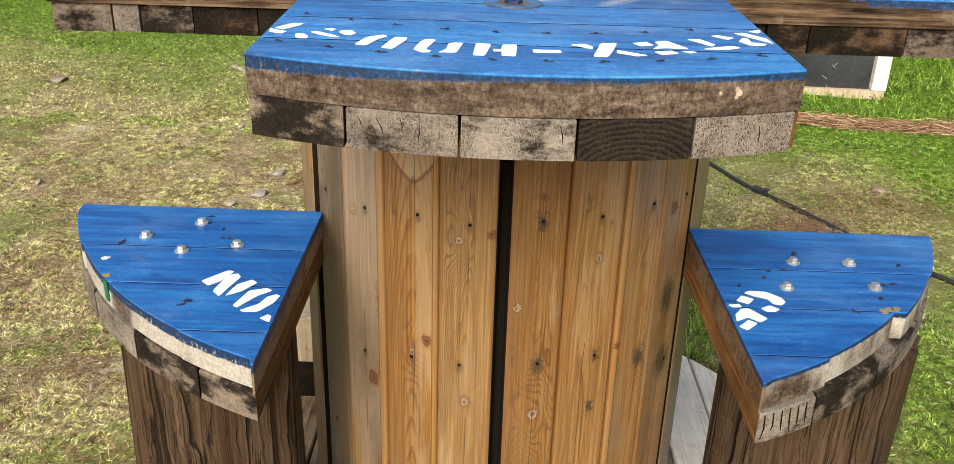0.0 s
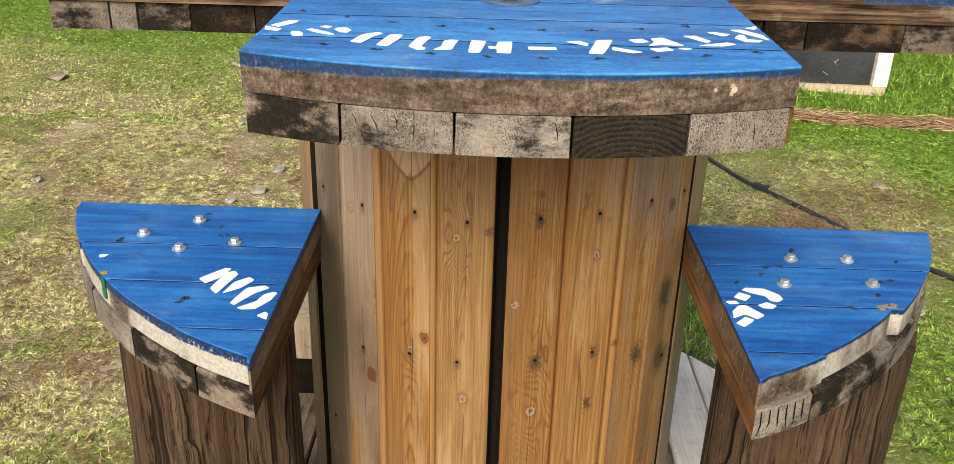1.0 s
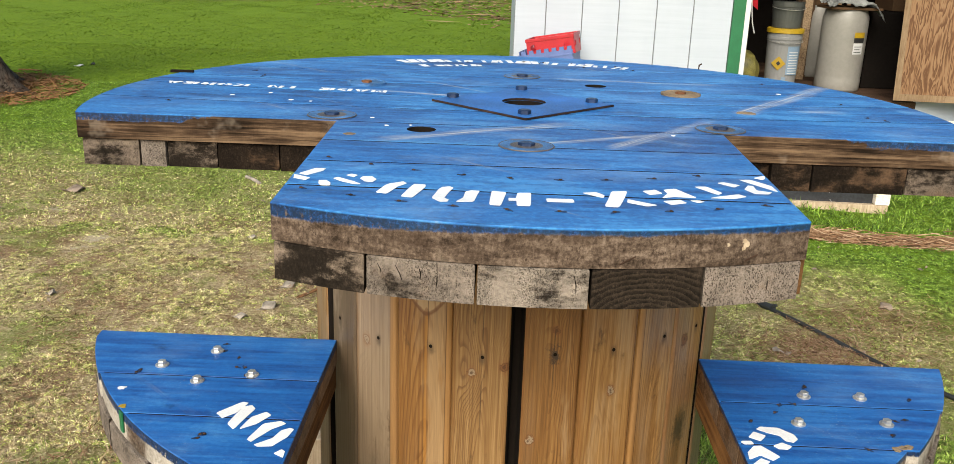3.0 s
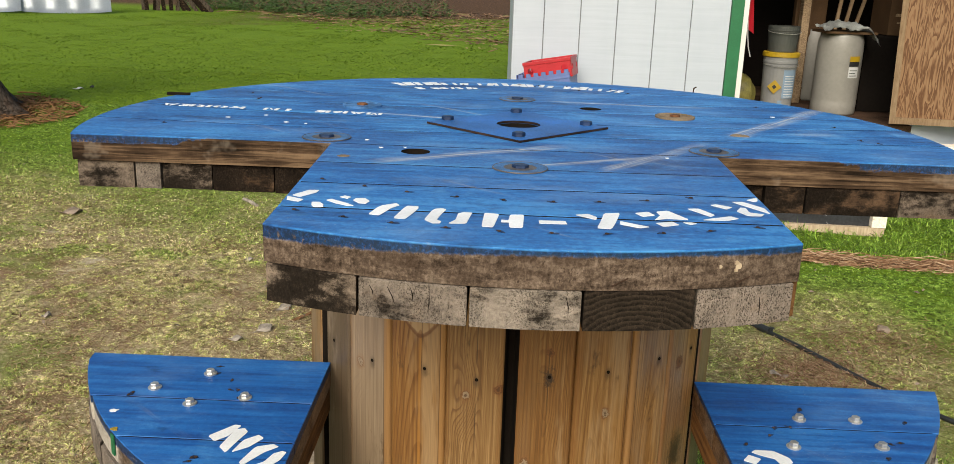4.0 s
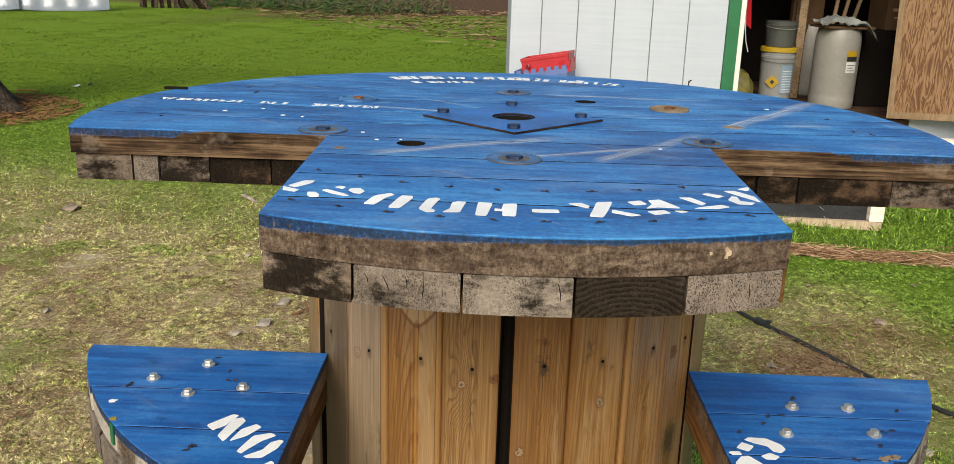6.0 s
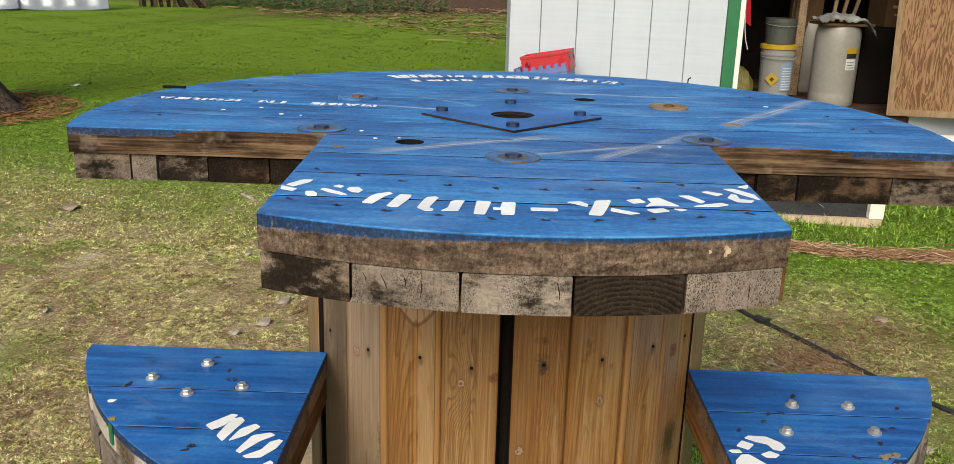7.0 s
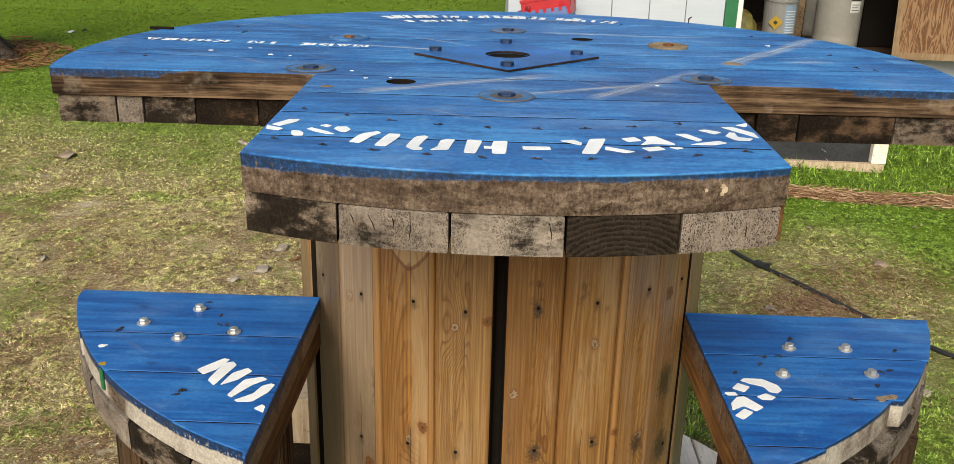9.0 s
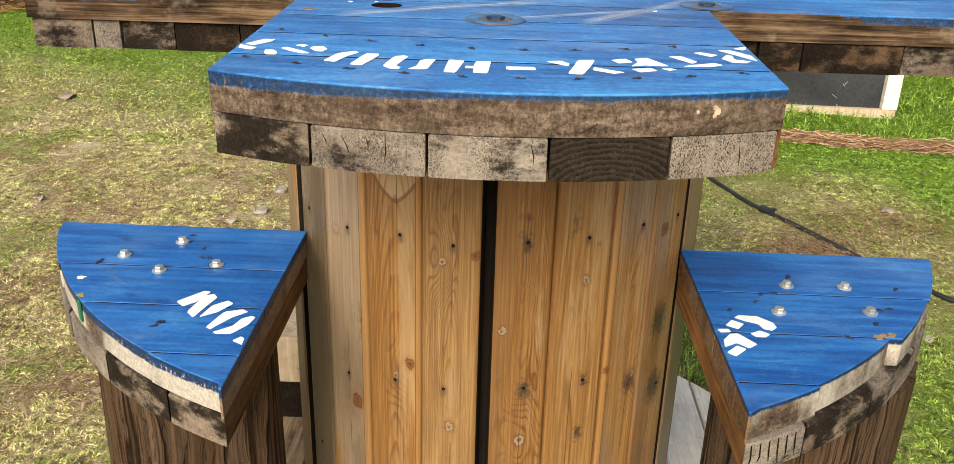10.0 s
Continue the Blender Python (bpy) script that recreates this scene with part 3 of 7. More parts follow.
M_END_RINGS = end_grain("end_grain_ringed", (0.18, 0.135, 0.10), 0.38, 0.4, 0.30)
M_END_GREY = end_grain("end_grain_grey", (0.225, 0.188, 0.158), 0.10, 0.66)
M_END_PORE = end_grain("end_grain_pored", (0.25, 0.208, 0.176), 0.06, 0.82)
M_END_PALE = end_grain("end_grain_pale", (0.275, 0.235, 0.198), 0.11, 0.60)
M_SIDE = grey_board("weathered_side", (0.33, 0.24, 0.155), (0.075, 0.046, 0.028), 1)
M_PINE = pine("pine")
# Cut wood in a shaded and a lit copy: the light is in the colour.
M_CUT_SHADED = grey_board("shaded_cut_side", (0.165, 0.082, 0.033), (0.026, 0.013, 0.007), 1)
M_CUT_LIT = grey_board("warm_lit_cut_side", (0.30, 0.150, 0.055), (0.085, 0.038, 0.015), 1)
M_LOG = log_wood("log_wood", (0.155, 0.099, 0.062), 150.0)
M_BASE = grey_board("pale_weathered_board", (0.92, 0.83, 0.73), (0.62, 0.53, 0.44), 1)
# Near-black for dirt joints, cracks and holes, and for shade put into gaps.
M_CORE = plain("dark_gap", (0.012, 0.009, 0.007), 0.95, bump=0.05)
M_ZINC = plain("zinc", (0.62, 0.62, 0.60), 0.34, 0.75, 0.18, 60.0, 0.2)
M_NAIL = plain("old_nail", (0.075, 0.045, 0.032), 0.7, 0.3, 0.35, 90.0, 0.5)
M_RUST = plain("rusty_steel", (0.20, 0.092, 0.048), 0.75, 0.25, 0.35, 70.0, 0.5)
M_WASHER = plain("painted_washer", (0.045, 0.155, 0.36), 0.5, 0.0, 0.45, 90.0, 0.6)
M_RIM = plain("worn_washer_steel", (0.13, 0.105, 0.095), 0.45, 0.3, 0.5, 120.0, 0.4)
M_EDGE = plain("dark_rust", (0.045, 0.026, 0.020), 0.7, 0.2, 0.5, 90.0, 0.5)
M_BLUEMETAL = plain("blue_painted_steel", (0.016, 0.128, 0.42), 0.5, 0.0, 0.35, 40.0, 0.4)
M_DARKBLUE = plain("dark_blue_bolt", (0.012, 0.035, 0.10), 0.45, 0.2, 0.3, 60.0, 0.3)
M_STENCIL = plain("white_stencil_paint", (0.83, 0.85, 0.87), 0.5, 0.0, 0.10, 50.0, 0.2)
M_PLUG = plain("tan_filler", (0.24, 0.18, 0.12), 0.85, 0.0, 0.3, 60.0, 0.5)
M_SOIL = soil("lawn_floor")
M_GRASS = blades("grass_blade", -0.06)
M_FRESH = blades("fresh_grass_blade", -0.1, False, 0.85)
M_LAWN = blades("mown_lawn_blade", 0.0, True)
M_STRAW = plain("pine_straw", (0.24, 0.125, 0.06), 0.8, 0.0, 0.35, 80.0, 0.4)


def straw_mix():
    """Loose dead stems, from dark brown to pale tan."""
    m = Mat("loose_straw")
    return m.done(m.ramp(m.island(), (0.0, (0.085, 0.042, 0.022)), (0.35, (0.22, 0.115, 0.062)), (0.75, (0.38, 0.235, 0.135)), (1.0, (0.55, 0.40, 0.26))), 0.8, spec=0.15)


M_LOOSE = straw_mix()
M_BARK = log_wood("bark", (0.17, 0.135, 0.11), 40.0)


def siding_paint():
    """White paint on pressed board, with faint level ripples and dust."""
    m = Mat("white_siding_paint")
    o = m.obj()
    ripple, dust = m.noise(m.scaled(o, 1.6, 1.6, 34.0), 1.0, 4.0, 0.65), m.noise(m.scaled(o, 3.0, 3.0, 0.8), 1.0, 5.0, 0.65)
    col = m.ramp(m.math("ADD", m.math("MULTIPLY", ripple, 0.6), m.math("MULTIPLY", dust, 0.4)), (0.34, (0.400, 0.445, 0.526)), (0.60, (0.445, 0.490, 0.572)))
    return m.done(col, 0.55, m.bump(ripple, 0.4, 0.004))


M_SIDING = siding_paint()
# Groove shade put into a grey for the wall behind the siding boards.
M_GROOVE = plain("shaded_groove", (0.20, 0.21, 0.23), 0.8)
M_GREEN = plain("green_paint", (0.012, 0.135, 0.055), 0.5, 0.0, 0.12, 12.0, 0.15)
M_TRIM = plain("white_trim_paint", (0.68, 0.68, 0.67), 0.5, 0.0, 0.06, 12.0, 0.12)
# Near-black: the shade inside the shed is put into this colour.
M_SHEDSHADE = plain("shed_shade_black", (0.009, 0.007, 0.006), 0.9, 0.0, 0.3, 6.0, 0.3)
M_DIRTY = plain("dirty_floor", (0.085, 0.050, 0.034), 0.9, 0.0, 0.5, 14.0, 0.5)
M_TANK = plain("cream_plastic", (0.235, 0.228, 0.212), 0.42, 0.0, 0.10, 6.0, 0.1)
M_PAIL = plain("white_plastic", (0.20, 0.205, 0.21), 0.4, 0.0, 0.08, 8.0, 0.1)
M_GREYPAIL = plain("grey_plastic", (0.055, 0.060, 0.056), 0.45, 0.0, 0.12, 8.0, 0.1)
M_YELLOW = plain("yellow_plastic", (0.36, 0.235, 0.015), 0.45, 0.0, 0.12, 20.0, 0.1)
M_PALEBLUE = plain("pale_blue_print", (0.17, 0.25, 0.34), 0.5, 0.0, 0.1, 30.0, 0.05)
M_PAPER = plain("white_label", (0.52, 0.53, 0.54), 0.6, 0.0, 0.05, 30.0, 0.05)
M_BLACK = plain("black_print", (0.015, 0.015, 0.016), 0.55, 0.0, 0.1, 30.0, 0.05)
M_BLACKBOARD = plain("black_board", (0.040, 0.043, 0.052), 0.35, 0.0, 0.4, 10.0, 0.2)
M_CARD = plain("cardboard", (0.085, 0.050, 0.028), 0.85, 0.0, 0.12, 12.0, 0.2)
M_CLOTH = plain("grey_cloth", (0.40, 0.42, 0.42), 0.9, 0.0, 0.25, 22.0, 0.5)
M_RED = plain("red_plastic", (0.42, 0.014, 0.026), 0.4, 0.0, 0.12, 20.0, 0.1)
M_CRATE = plain("blue_plastic", (0.10, 0.15, 0.36), 0.45, 0.0, 0.12, 20.0, 0.1)
M_RAWBOARD = grey_board("raw_board", (0.54, 0.44, 0.32), (0.30, 0.215, 0.14), 2)
M_BATTEN = grey_board("brown_batten", (0.27, 0.190, 0.120), (0.17, 0.11, 0.065), 2)
M_HOSE = plain("black_hose", (0.018, 0.020, 0.020), 0.5, 0.0, 0.25, 40.0, 0.2)
M_SHEET = plain("pale_metal_sheet", (0.55, 0.60, 0.66), 0.4, 0.35, 0.10, 5.0, 0.2)
M_LEAF = plain("green_leaf", (0.055, 0.12, 0.018), 0.55, 0.0, 0.35, 9.0, 0.2)
M_DRYLEAF = plain("dry_leaf", (0.26, 0.205, 0.16), 0.8, 0.0, 0.45, 40.0, 0.3)
M_STONE = plain("pale_chip", (0.33, 0.29, 0.245), 0.9, 0.0, 0.4, 60.0, 0.7)


def plywood():
    """Rotary-cut fir plywood: wide flame grain, orange and cream."""
    m = Mat("fir_plywood")
    o = m.obj()
    warp = m.noise(m.scaled(o, 13.0, 13.0, 1.5), 1.0, 4.0, 0.55, 0.3)
    bands = m.math("FRACT", m.math("MULTIPLY", warp, 11.0))
    bands = m.math("MULTIPLY", m.step(bands, 0.15, 0.8), m.step(bands, 1.0, 0.86))
    fib = m.noise(m.scaled(o, 240.0, 240.0, 7.0), 1.0, 3.0)
    col = m.ramp(m.math("ADD", m.math("MULTIPLY", bands, 0.75), m.math("MULTIPLY", fib, 0.25)), (0.15, (0.235, 0.135, 0.072)), (0.5, (0.170, 0.086, 0.041)), (0.85, (0.100, 0.044, 0.018)))
    return m.done(col, 0.6, m.bump(fib, 0.25, 0.003), spec=0.3)


M_PLY = plywood()


# ---- building helpers ----
rng = np.random.default_rng(7)


def thing(name, at, label, category, group="", kind=""):
    """The Empty at the base of a thing."""
    ob = new(name)
    ob.location = at
    ob.empty_display_size = 0.05
    return tagged(ob, label, category, group, kind)


def top_of(ob):
    while ob.parent:
        ob = ob.parent
    return ob


def mesh_of(name, bm, mats, smooth=False):
    me = bpy.data.meshes.new(name)
    bmesh.ops.recalc_face_normals(bm, faces=bm.faces[:])
    bm.to_mesh(me)
    bm.free()
    for x in mats if isinstance(mats, (list, tuple)) else [mats]:
        me.materials.append(x)
    if smooth:
        for p in me.polygons:
            p.use_smooth = True
    return me


def part(name, bm, mats, parent, label="", smooth=False):
    """Links a bmesh, in world coordinates, as one part of a thing."""
    bm.transform(Matrix.Translation(-top_of(parent).location))
    ob = new(name, mesh_of(name, bm, mats, smooth))
    ob.parent = parent
    return tagged(ob, label)


def solo(name, bm, mats, at, label, category, group="", kind="", smooth=False):
    """A thing that is one mesh."""
    bm.transform(Matrix.Translation(-Vector(at)))
    ob = new(name, mesh_of(name, bm, mats, smooth))
    ob.location = at
    return tagged(ob, label, category, group, kind)


def box(x0, x1, y0, y1, z0, z1, bevel=0.0, bm=None, m=None):
    bm = bm or bmesh.new()
    made = bmesh.ops.create_cube(bm, size=1.0)["verts"]
    for v in made:
        v.co = Vector((x0 if v.co.x < 0 else x1, y0 if v.co.y < 0 else y1, z0 if v.co.z < 0 else z1))
    if m is not None:
        bmesh.ops.transform(bm, matrix=m, verts=made)
    if bevel:
        edges = list({ed for v in made for ed in v.link_edges})
        bmesh.ops.bevel(bm, geom=edges, offset=bevel, segments=2, affect="EDGES", profile=0.6)
    return bm


def shrink(poly, c):
    """The closed polygon moved inwards by c (counter-clockwise)."""
    n, out = len(poly), []
    for i in range(n):
        p, q, r = Vector(poly[i - 1]), Vector(poly[i]), Vector(poly[(i + 1) % n])
        d1, d2 = (q - p).normalized(), (r - q).normalized()
        n1, n2 = Vector((-d1.y, d1.x)), Vector((-d2.y, d2.x))
        b = n1 + n2
        k = max(0.35, b.length_squared / 2)
        out.append(tuple(q + b * (c / k)))
    return out


def prism(poly, z0, z1, chamfer=0.0, holes=(), cap=0, wall=0, bm=None, hole_mat=0):
    """An upright prism over a counter-clockwise polygon, with a chamfered upper edge and round holes (x, y, r)."""
    bm = bm or bmesh.new()
    inner = shrink(poly, chamfer) if chamfer else poly
    levels = [(poly, z0), (poly, z1 - chamfer)] + ([(inner, z1)] if chamfer else [])
    rings = [[bm.verts.new((x, y, z)) for x, y in ring] for ring, z in levels]
    n = len(poly)
    for lo, hi in zip(rings, rings[1:]):
        for i in range(n):
            bm.faces.new((lo[i], lo[(i + 1) % n], hi[(i + 1) % n], hi[i])).material_index = wall
    tops, bottoms = [rings[-1]], [rings[0]]
    for hx, hy, hr in holes:
        t = [bm.verts.new((hx + hr * math.cos(2 * math.pi * k / 24), hy + hr * math.sin(2 * math.pi * k / 24), z1)) for k in range(24)]
        b = [bm.verts.new((v.co.x, v.co.y, z0)) for v in t]
        for k in range(24):
            bm.faces.new((b[k], t[k], t[(k + 1) % 24], b[(k + 1) % 24])).material_index = hole_mat
        tops.append(t)
        bottoms.append(b)
    for loops in (tops, bottoms):
        if len(loops) == 1:
            bm.faces.new(loops[0]).material_index = cap
        else:
            edges = []
            for lp in loops:
                for k in range(len(lp)):
                    edges.append(bm.edges.get((lp[k], lp[(k + 1) % len(lp)])) or bm.edges.new((lp[k], lp[(k + 1) % len(lp)])))
            for g in bmesh.ops.triangle_fill(bm, edges=edges, use_beauty=True)["geom"]:
                if isinstance(g, bmesh.types.BMFace):
                    g.material_index = cap
    return bm


def lathe(profile, at, n=24, bm=None, m=None):
    """A body turned round the upright axis at the point given; profile: (r, z) from below to above."""
    bm = bm or bmesh.new()
    rings = []
    for r, z in profile:
        if r < 1e-5:
            rings.append([bm.verts.new((0, 0, z))])
        else:
            rings.append([bm.verts.new((r * math.cos(2 * math.pi * k / n), r * math.sin(2 * math.pi * k / n), z)) for k in range(n)])
    for lo, hi in zip(rings, rings[1:]):
        for k in range(n):
            ring = [lo[k % len(lo)], lo[(k + 1) % len(lo)], hi[(k + 1) % len(hi)], hi[k % len(hi)]]
            ring = [v for i, v in enumerate(ring) if v not in ring[:i]]
            if len(ring) > 2:
                bm.faces.new(ring)
    for ends in (rings[0], rings[-1]):
        if len(ends) > 2:
            bm.faces.new(ends)
    mat = Matrix.Translation(at) @ (m or Matrix())
    bmesh.ops.transform(bm, matrix=mat, verts=[v for r in rings for v in r])
    return bm


def tube(points, radius, n=8, bm=None, jitter=0.0):
    """A bent round rod along points; radius may be a list."""
    bm = bm or bmesh.new()
    pts = [Vector(p) for p in points]
    rings = []
    for i, p in enumerate(pts):
        d = (pts[min(i + 1, len(pts) - 1)] - pts[max(i - 1, 0)]).normalized()
        u = d.cross(Vector((0.13, 0.31, 0.94))).normalized()
        w = d.cross(u)
        r = radius[i] if isinstance(radius, (list, tuple)) else radius
        rings.append([bm.verts.new(p + (u * math.cos(2 * math.pi * k / n) + w * math.sin(2 * math.pi * k / n)) * r * (1 + jitter * (random.random() - 0.5))) for k in range(n)])
    for lo, hi in zip(rings, rings[1:]):
        for k in range(n):
            bm.faces.new((lo[k], lo[(k + 1) % n], hi[(k + 1) % n], hi[k]))
    bm.faces.new(rings[0])
    bm.faces.new(rings[-1])
    return bm


def hex_bolt(x, y, z, r, h, bm=None):
    bm = lathe([(r * 0.98, z), (r * 0.98, z + h * 0.8), (r * 0.8, z + h), (0, z + h)], (x, y, 0), 6, bm, None)
    return bm


def raw_mesh(name, co, faces, mats):
    """A large mesh from arrays: co (n, 3), faces (m, k)."""
    me = bpy.data.meshes.new(name)
    k = faces.shape[1]
    me.vertices.add(len(co))
    me.vertices.foreach_set("co", np.ascontiguousarray(co, dtype=np.float32).ravel())
    me.loops.add(faces.size)
    me.loops.foreach_set("vertex_index", np.ascontiguousarray(faces, dtype=np.int32).ravel())
    me.polygons.add(len(faces))
    me.polygons.foreach_set("loop_start", np.arange(0, faces.size, k, dtype=np.int32))
    me.polygons.foreach_set("loop_total", np.full(len(faces), k, dtype=np.int32))
    me.update(calc_edges=True)
    for x in mats:
        me.materials.append(x)
    return me


# ---- ground ----
def rise(x, y):
    """Small unevenness of the lawn, flat under the table."""
    d = np.hypot(x, y)
    w = np.clip((d - 0.9) / 1.0, 0, 1) * np.clip((60 - d) / 30, 0, 1)
    return w * (0.010 * np.sin(2.1 * x + 0.7 * y) * np.sin(1.7 * y - 0.4 * x + 1.0) + 0.007 * np.sin(6.3 * x + 1.3) * np.sin(5.1 * y))


def build_ground():
    def axis(lo, hi, stepn, reach):
        near = np.arange(lo, hi + 1e-6, stepn)
        grow = np.cumsum(np.geomspace(stepn, reach / 3, 16))
        return np.concatenate([lo - grow[::-1], near, hi + grow])
    xs, ys = axis(-7, 6, 0.09, 900), axis(-3, 12, 0.09, 900)
    gx, gy = np.meshgrid(xs, ys)
    co = np.stack([gx, gy, rise(gx, gy)], -1).reshape(-1, 3)
    ny, nx = gx.shape
    i = (np.arange(ny - 1)[:, None] * nx + np.arange(nx - 1)[None]).ravel()
    faces = np.stack([i, i + 1, i + nx + 1, i + nx], 1)
    ob = new("ground", raw_mesh("ground", co, faces, [M_SOIL]))
    for p in ob.data.polygons:
        p.use_smooth = True
    tagged(ob, "trodden lawn of mixed green and dry grass with bare soil", "ground", kind="structure")


build_ground()


def cells(x, y, size, seed):
    """Smooth value noise between 0 and 1 over cells of that size."""
    table = np.random.default_rng(seed).uniform(0, 1, (128, 128))
    u, v = x / size + 500.0, y / size + 500.0
    i, j = np.floor(u).astype(int), np.floor(v).astype(int)
    f, g = u - i, v - j
    f, g = f * f * (3 - 2 * f), g * g * (3 - 2 * g)
    at = lambda p, q: table[p % 128, q % 128]
    return (at(i, j) * (1 - f) + at(i + 1, j) * f) * (1 - g) + (at(i, j + 1) * (1 - f) + at(i + 1, j + 1) * f) * g


def grass_patch(name, count, region, length, width, lean, label, material, keep=None, bare=0.5):
    """Many single blades as one sheet of stuff; region: x0, x1, y0, y1; bare: how much thinner the worn spots are."""
    x = rng.uniform(region[0], region[1], count)
    y = rng.uniform(region[2], region[3], count)
    clump = 0.5 * cells(x, y, 0.045, 1) + 0.3 * cells(x, y, 0.14, 2) + 0.2 * cells(x, y, 0.5, 3)
    ok = (rng.uniform(0, 1, count) < 1.0 - bare * np.clip((0.56 - clump) * 6, 0, 1)) & (np.hypot(x, y) > 0.70)
    if keep is not None:
        ok &= keep(x, y)
    x, y, clump = x[ok], y[ok], clump[ok]
    n = len(x)
    z = rise(x, y) - 0.002
    # blades of one tuft lean roughly the same way
    a = 2 * np.pi * 1.7 * cells(x, y, 0.05, 4) + rng.normal(0, 0.9, n)
    ln = length * rng.uniform(0.5, 1.35, n) * (0.65 + 0.7 * clump)
    tilt = np.clip(rng.normal(lean, 0.28, n), 0.1, 1.5)
    way = np.stack([np.cos(a) * np.sin(tilt), np.sin(a) * np.sin(tilt), np.cos(tilt)], 1) * ln[:, None]
    side = np.stack([-np.sin(a), np.cos(a), rng.normal(0, 0.5, n)], 1) * (width / 2 * rng.uniform(0.6, 1.5, n))[:, None]
    base = np.stack([x, y, z], 1)
    mid = base + way * 0.5
    mid[:, 2] += 0.06 * ln
    tip = base + way
    tip[:, 2] = np.maximum(tip[:, 2] - 0.25 * ln * np.sin(tilt), z + 0.003)
    co = np.stack([base, mid - side, mid + side, tip], 1).reshape(-1, 3)
    k = np.arange(n)[:, None] * 4
    tri = np.concatenate([k + np.array([[0, 2, 1]]), k + np.array([[1, 2, 3]])], 0)
    ob = new(name, raw_mesh(name, co, tri, [material]))
    return tagged(ob, label, "grass", kind="stuff")


def in_view(x, y):
    """Keeps the blades to the fan of ground in front of the path."""
    return np.abs(x + 0.02) < (y + 1.48) * 0.60 + 0.25


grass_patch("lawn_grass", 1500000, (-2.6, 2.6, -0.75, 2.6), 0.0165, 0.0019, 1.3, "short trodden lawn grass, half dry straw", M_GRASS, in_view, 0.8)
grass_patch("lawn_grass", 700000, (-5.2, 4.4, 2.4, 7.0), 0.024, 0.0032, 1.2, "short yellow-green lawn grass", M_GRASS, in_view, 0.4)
grass_patch("lawn_grass", 150000, (-7.0, 1.2, 6.6, 10.0), 0.024, 0.008, 1.45, "even bright green mown lawn", M_LAWN, in_view, 0.3)
grass_patch("lawn_grass", 150000, (-14.0, 0.4, 9.8, 25.0), 0.030, 0.016, 1.45, "distant bright green mown lawn", M_LAWN, in_view, 0.3)
grass_patch("lawn_grass", 120000, (0.46, 2.1, -0.45, 1.0), 0.026, 0.0021, 1.1, "thicker fresh green grass beside the stool", M_FRESH, lambda x, y: in_view(x, y) & (x + 0.5 * cells(x, y, 0.35, 9) > 0.95 + 0.25 * np.clip(y, 0, 2)), 0.9)
grass_patch("lawn_grass", 5000, (0.50, 0.92, 0.40, 0.95), 0.060, 0.003, 0.6, "fresh green tuft behind the base", M_FRESH, None, 0.7)
grass_patch("lawn_grass", 12000, (1.4, 3.3, 2.9, 5.4), 0.060, 0.004, 0.8, "taller fresh green grass tufts", M_FRESH, in_view, 0.5)


# ---- the reel table ----
NY, NXL, NXR = -0.296, -0.399, 0.410    # the two cut-outs, in radii
FXL, FXR = -0.381, 0.391                # half widths of the front arm at its rim
L1, L2 = 0.058, 0.117                   # depth of the two layers


def arc_y(x):
    return -math.sqrt(max(0.0, 1 - x * x))


def arm_side(y, side):
    """The slightly tapering side of the front arm."""
    k = (y - NY) / (-0.92 - NY)
    return NXL + (FXL - NXL) * k if side < 0 else NXR + (FXR - NXR) * k


GAP = 0.0035


def cut_line(c, slope, bow):
    return lambda x: c + slope * x + bow * x * x


def meets(line, lo, hi):
    """The ends of a joint: where it meets the rim, or the sides of the front arm."""
    ends = []
    for side in (lo, hi):
        x = side
        if abs(side) < 1:
            x = arm_side(line(side), side)
        else:
            for _ in range(40):
                x = math.copysign(math.sqrt(max(0.0, 1 - min(1.0, abs(line(x))) ** 2)), side)
        ends.append(x)
    return ends


def row_outline(low, up, lo, hi):
    """Outline of a board that lies along x between two joints, out to the rim or to the sides lo and hi."""
    a0, a1 = meets(low, lo, hi)
    b0, b1 = meets(up, lo, hi)
    pts = [(a0 + (a1 - a0) * k / 14, low(a0 + (a1 - a0) * k / 14) + GAP) for k in range(15)]
    if abs(hi) >= 1:
        w0, w1 = math.atan2(low(a1), a1), math.atan2(up(b1), b1)
        pts += [(math.cos(w0 + (w1 - w0) * k / 6), math.sin(w0 + (w1 - w0) * k / 6)) for k in range(1, 6)]
    pts += [(b1 + (b0 - b1) * k / 14, up(b1 + (b0 - b1) * k / 14) - GAP) for k in range(15)]
    if abs(lo) >= 1:
        w0, w1 = math.atan2(up(b0), b0) % (2 * math.pi), math.atan2(low(a0), a0) % (2 * math.pi)
        pts += [(math.cos(w0 + (w1 - w0) * k / 6), math.sin(w0 + (w1 - w0) * k / 6)) for k in range(1, 6)]
    return pts


def scaled_poly(poly, dx=0.0, dy=0.0):
    return [(S * x + dx, S * y + dy) for x, y in poly]


spool = thing("spool_table", (0, 0, 0), "blue-painted wooden cable reel table with notched corners", "table")
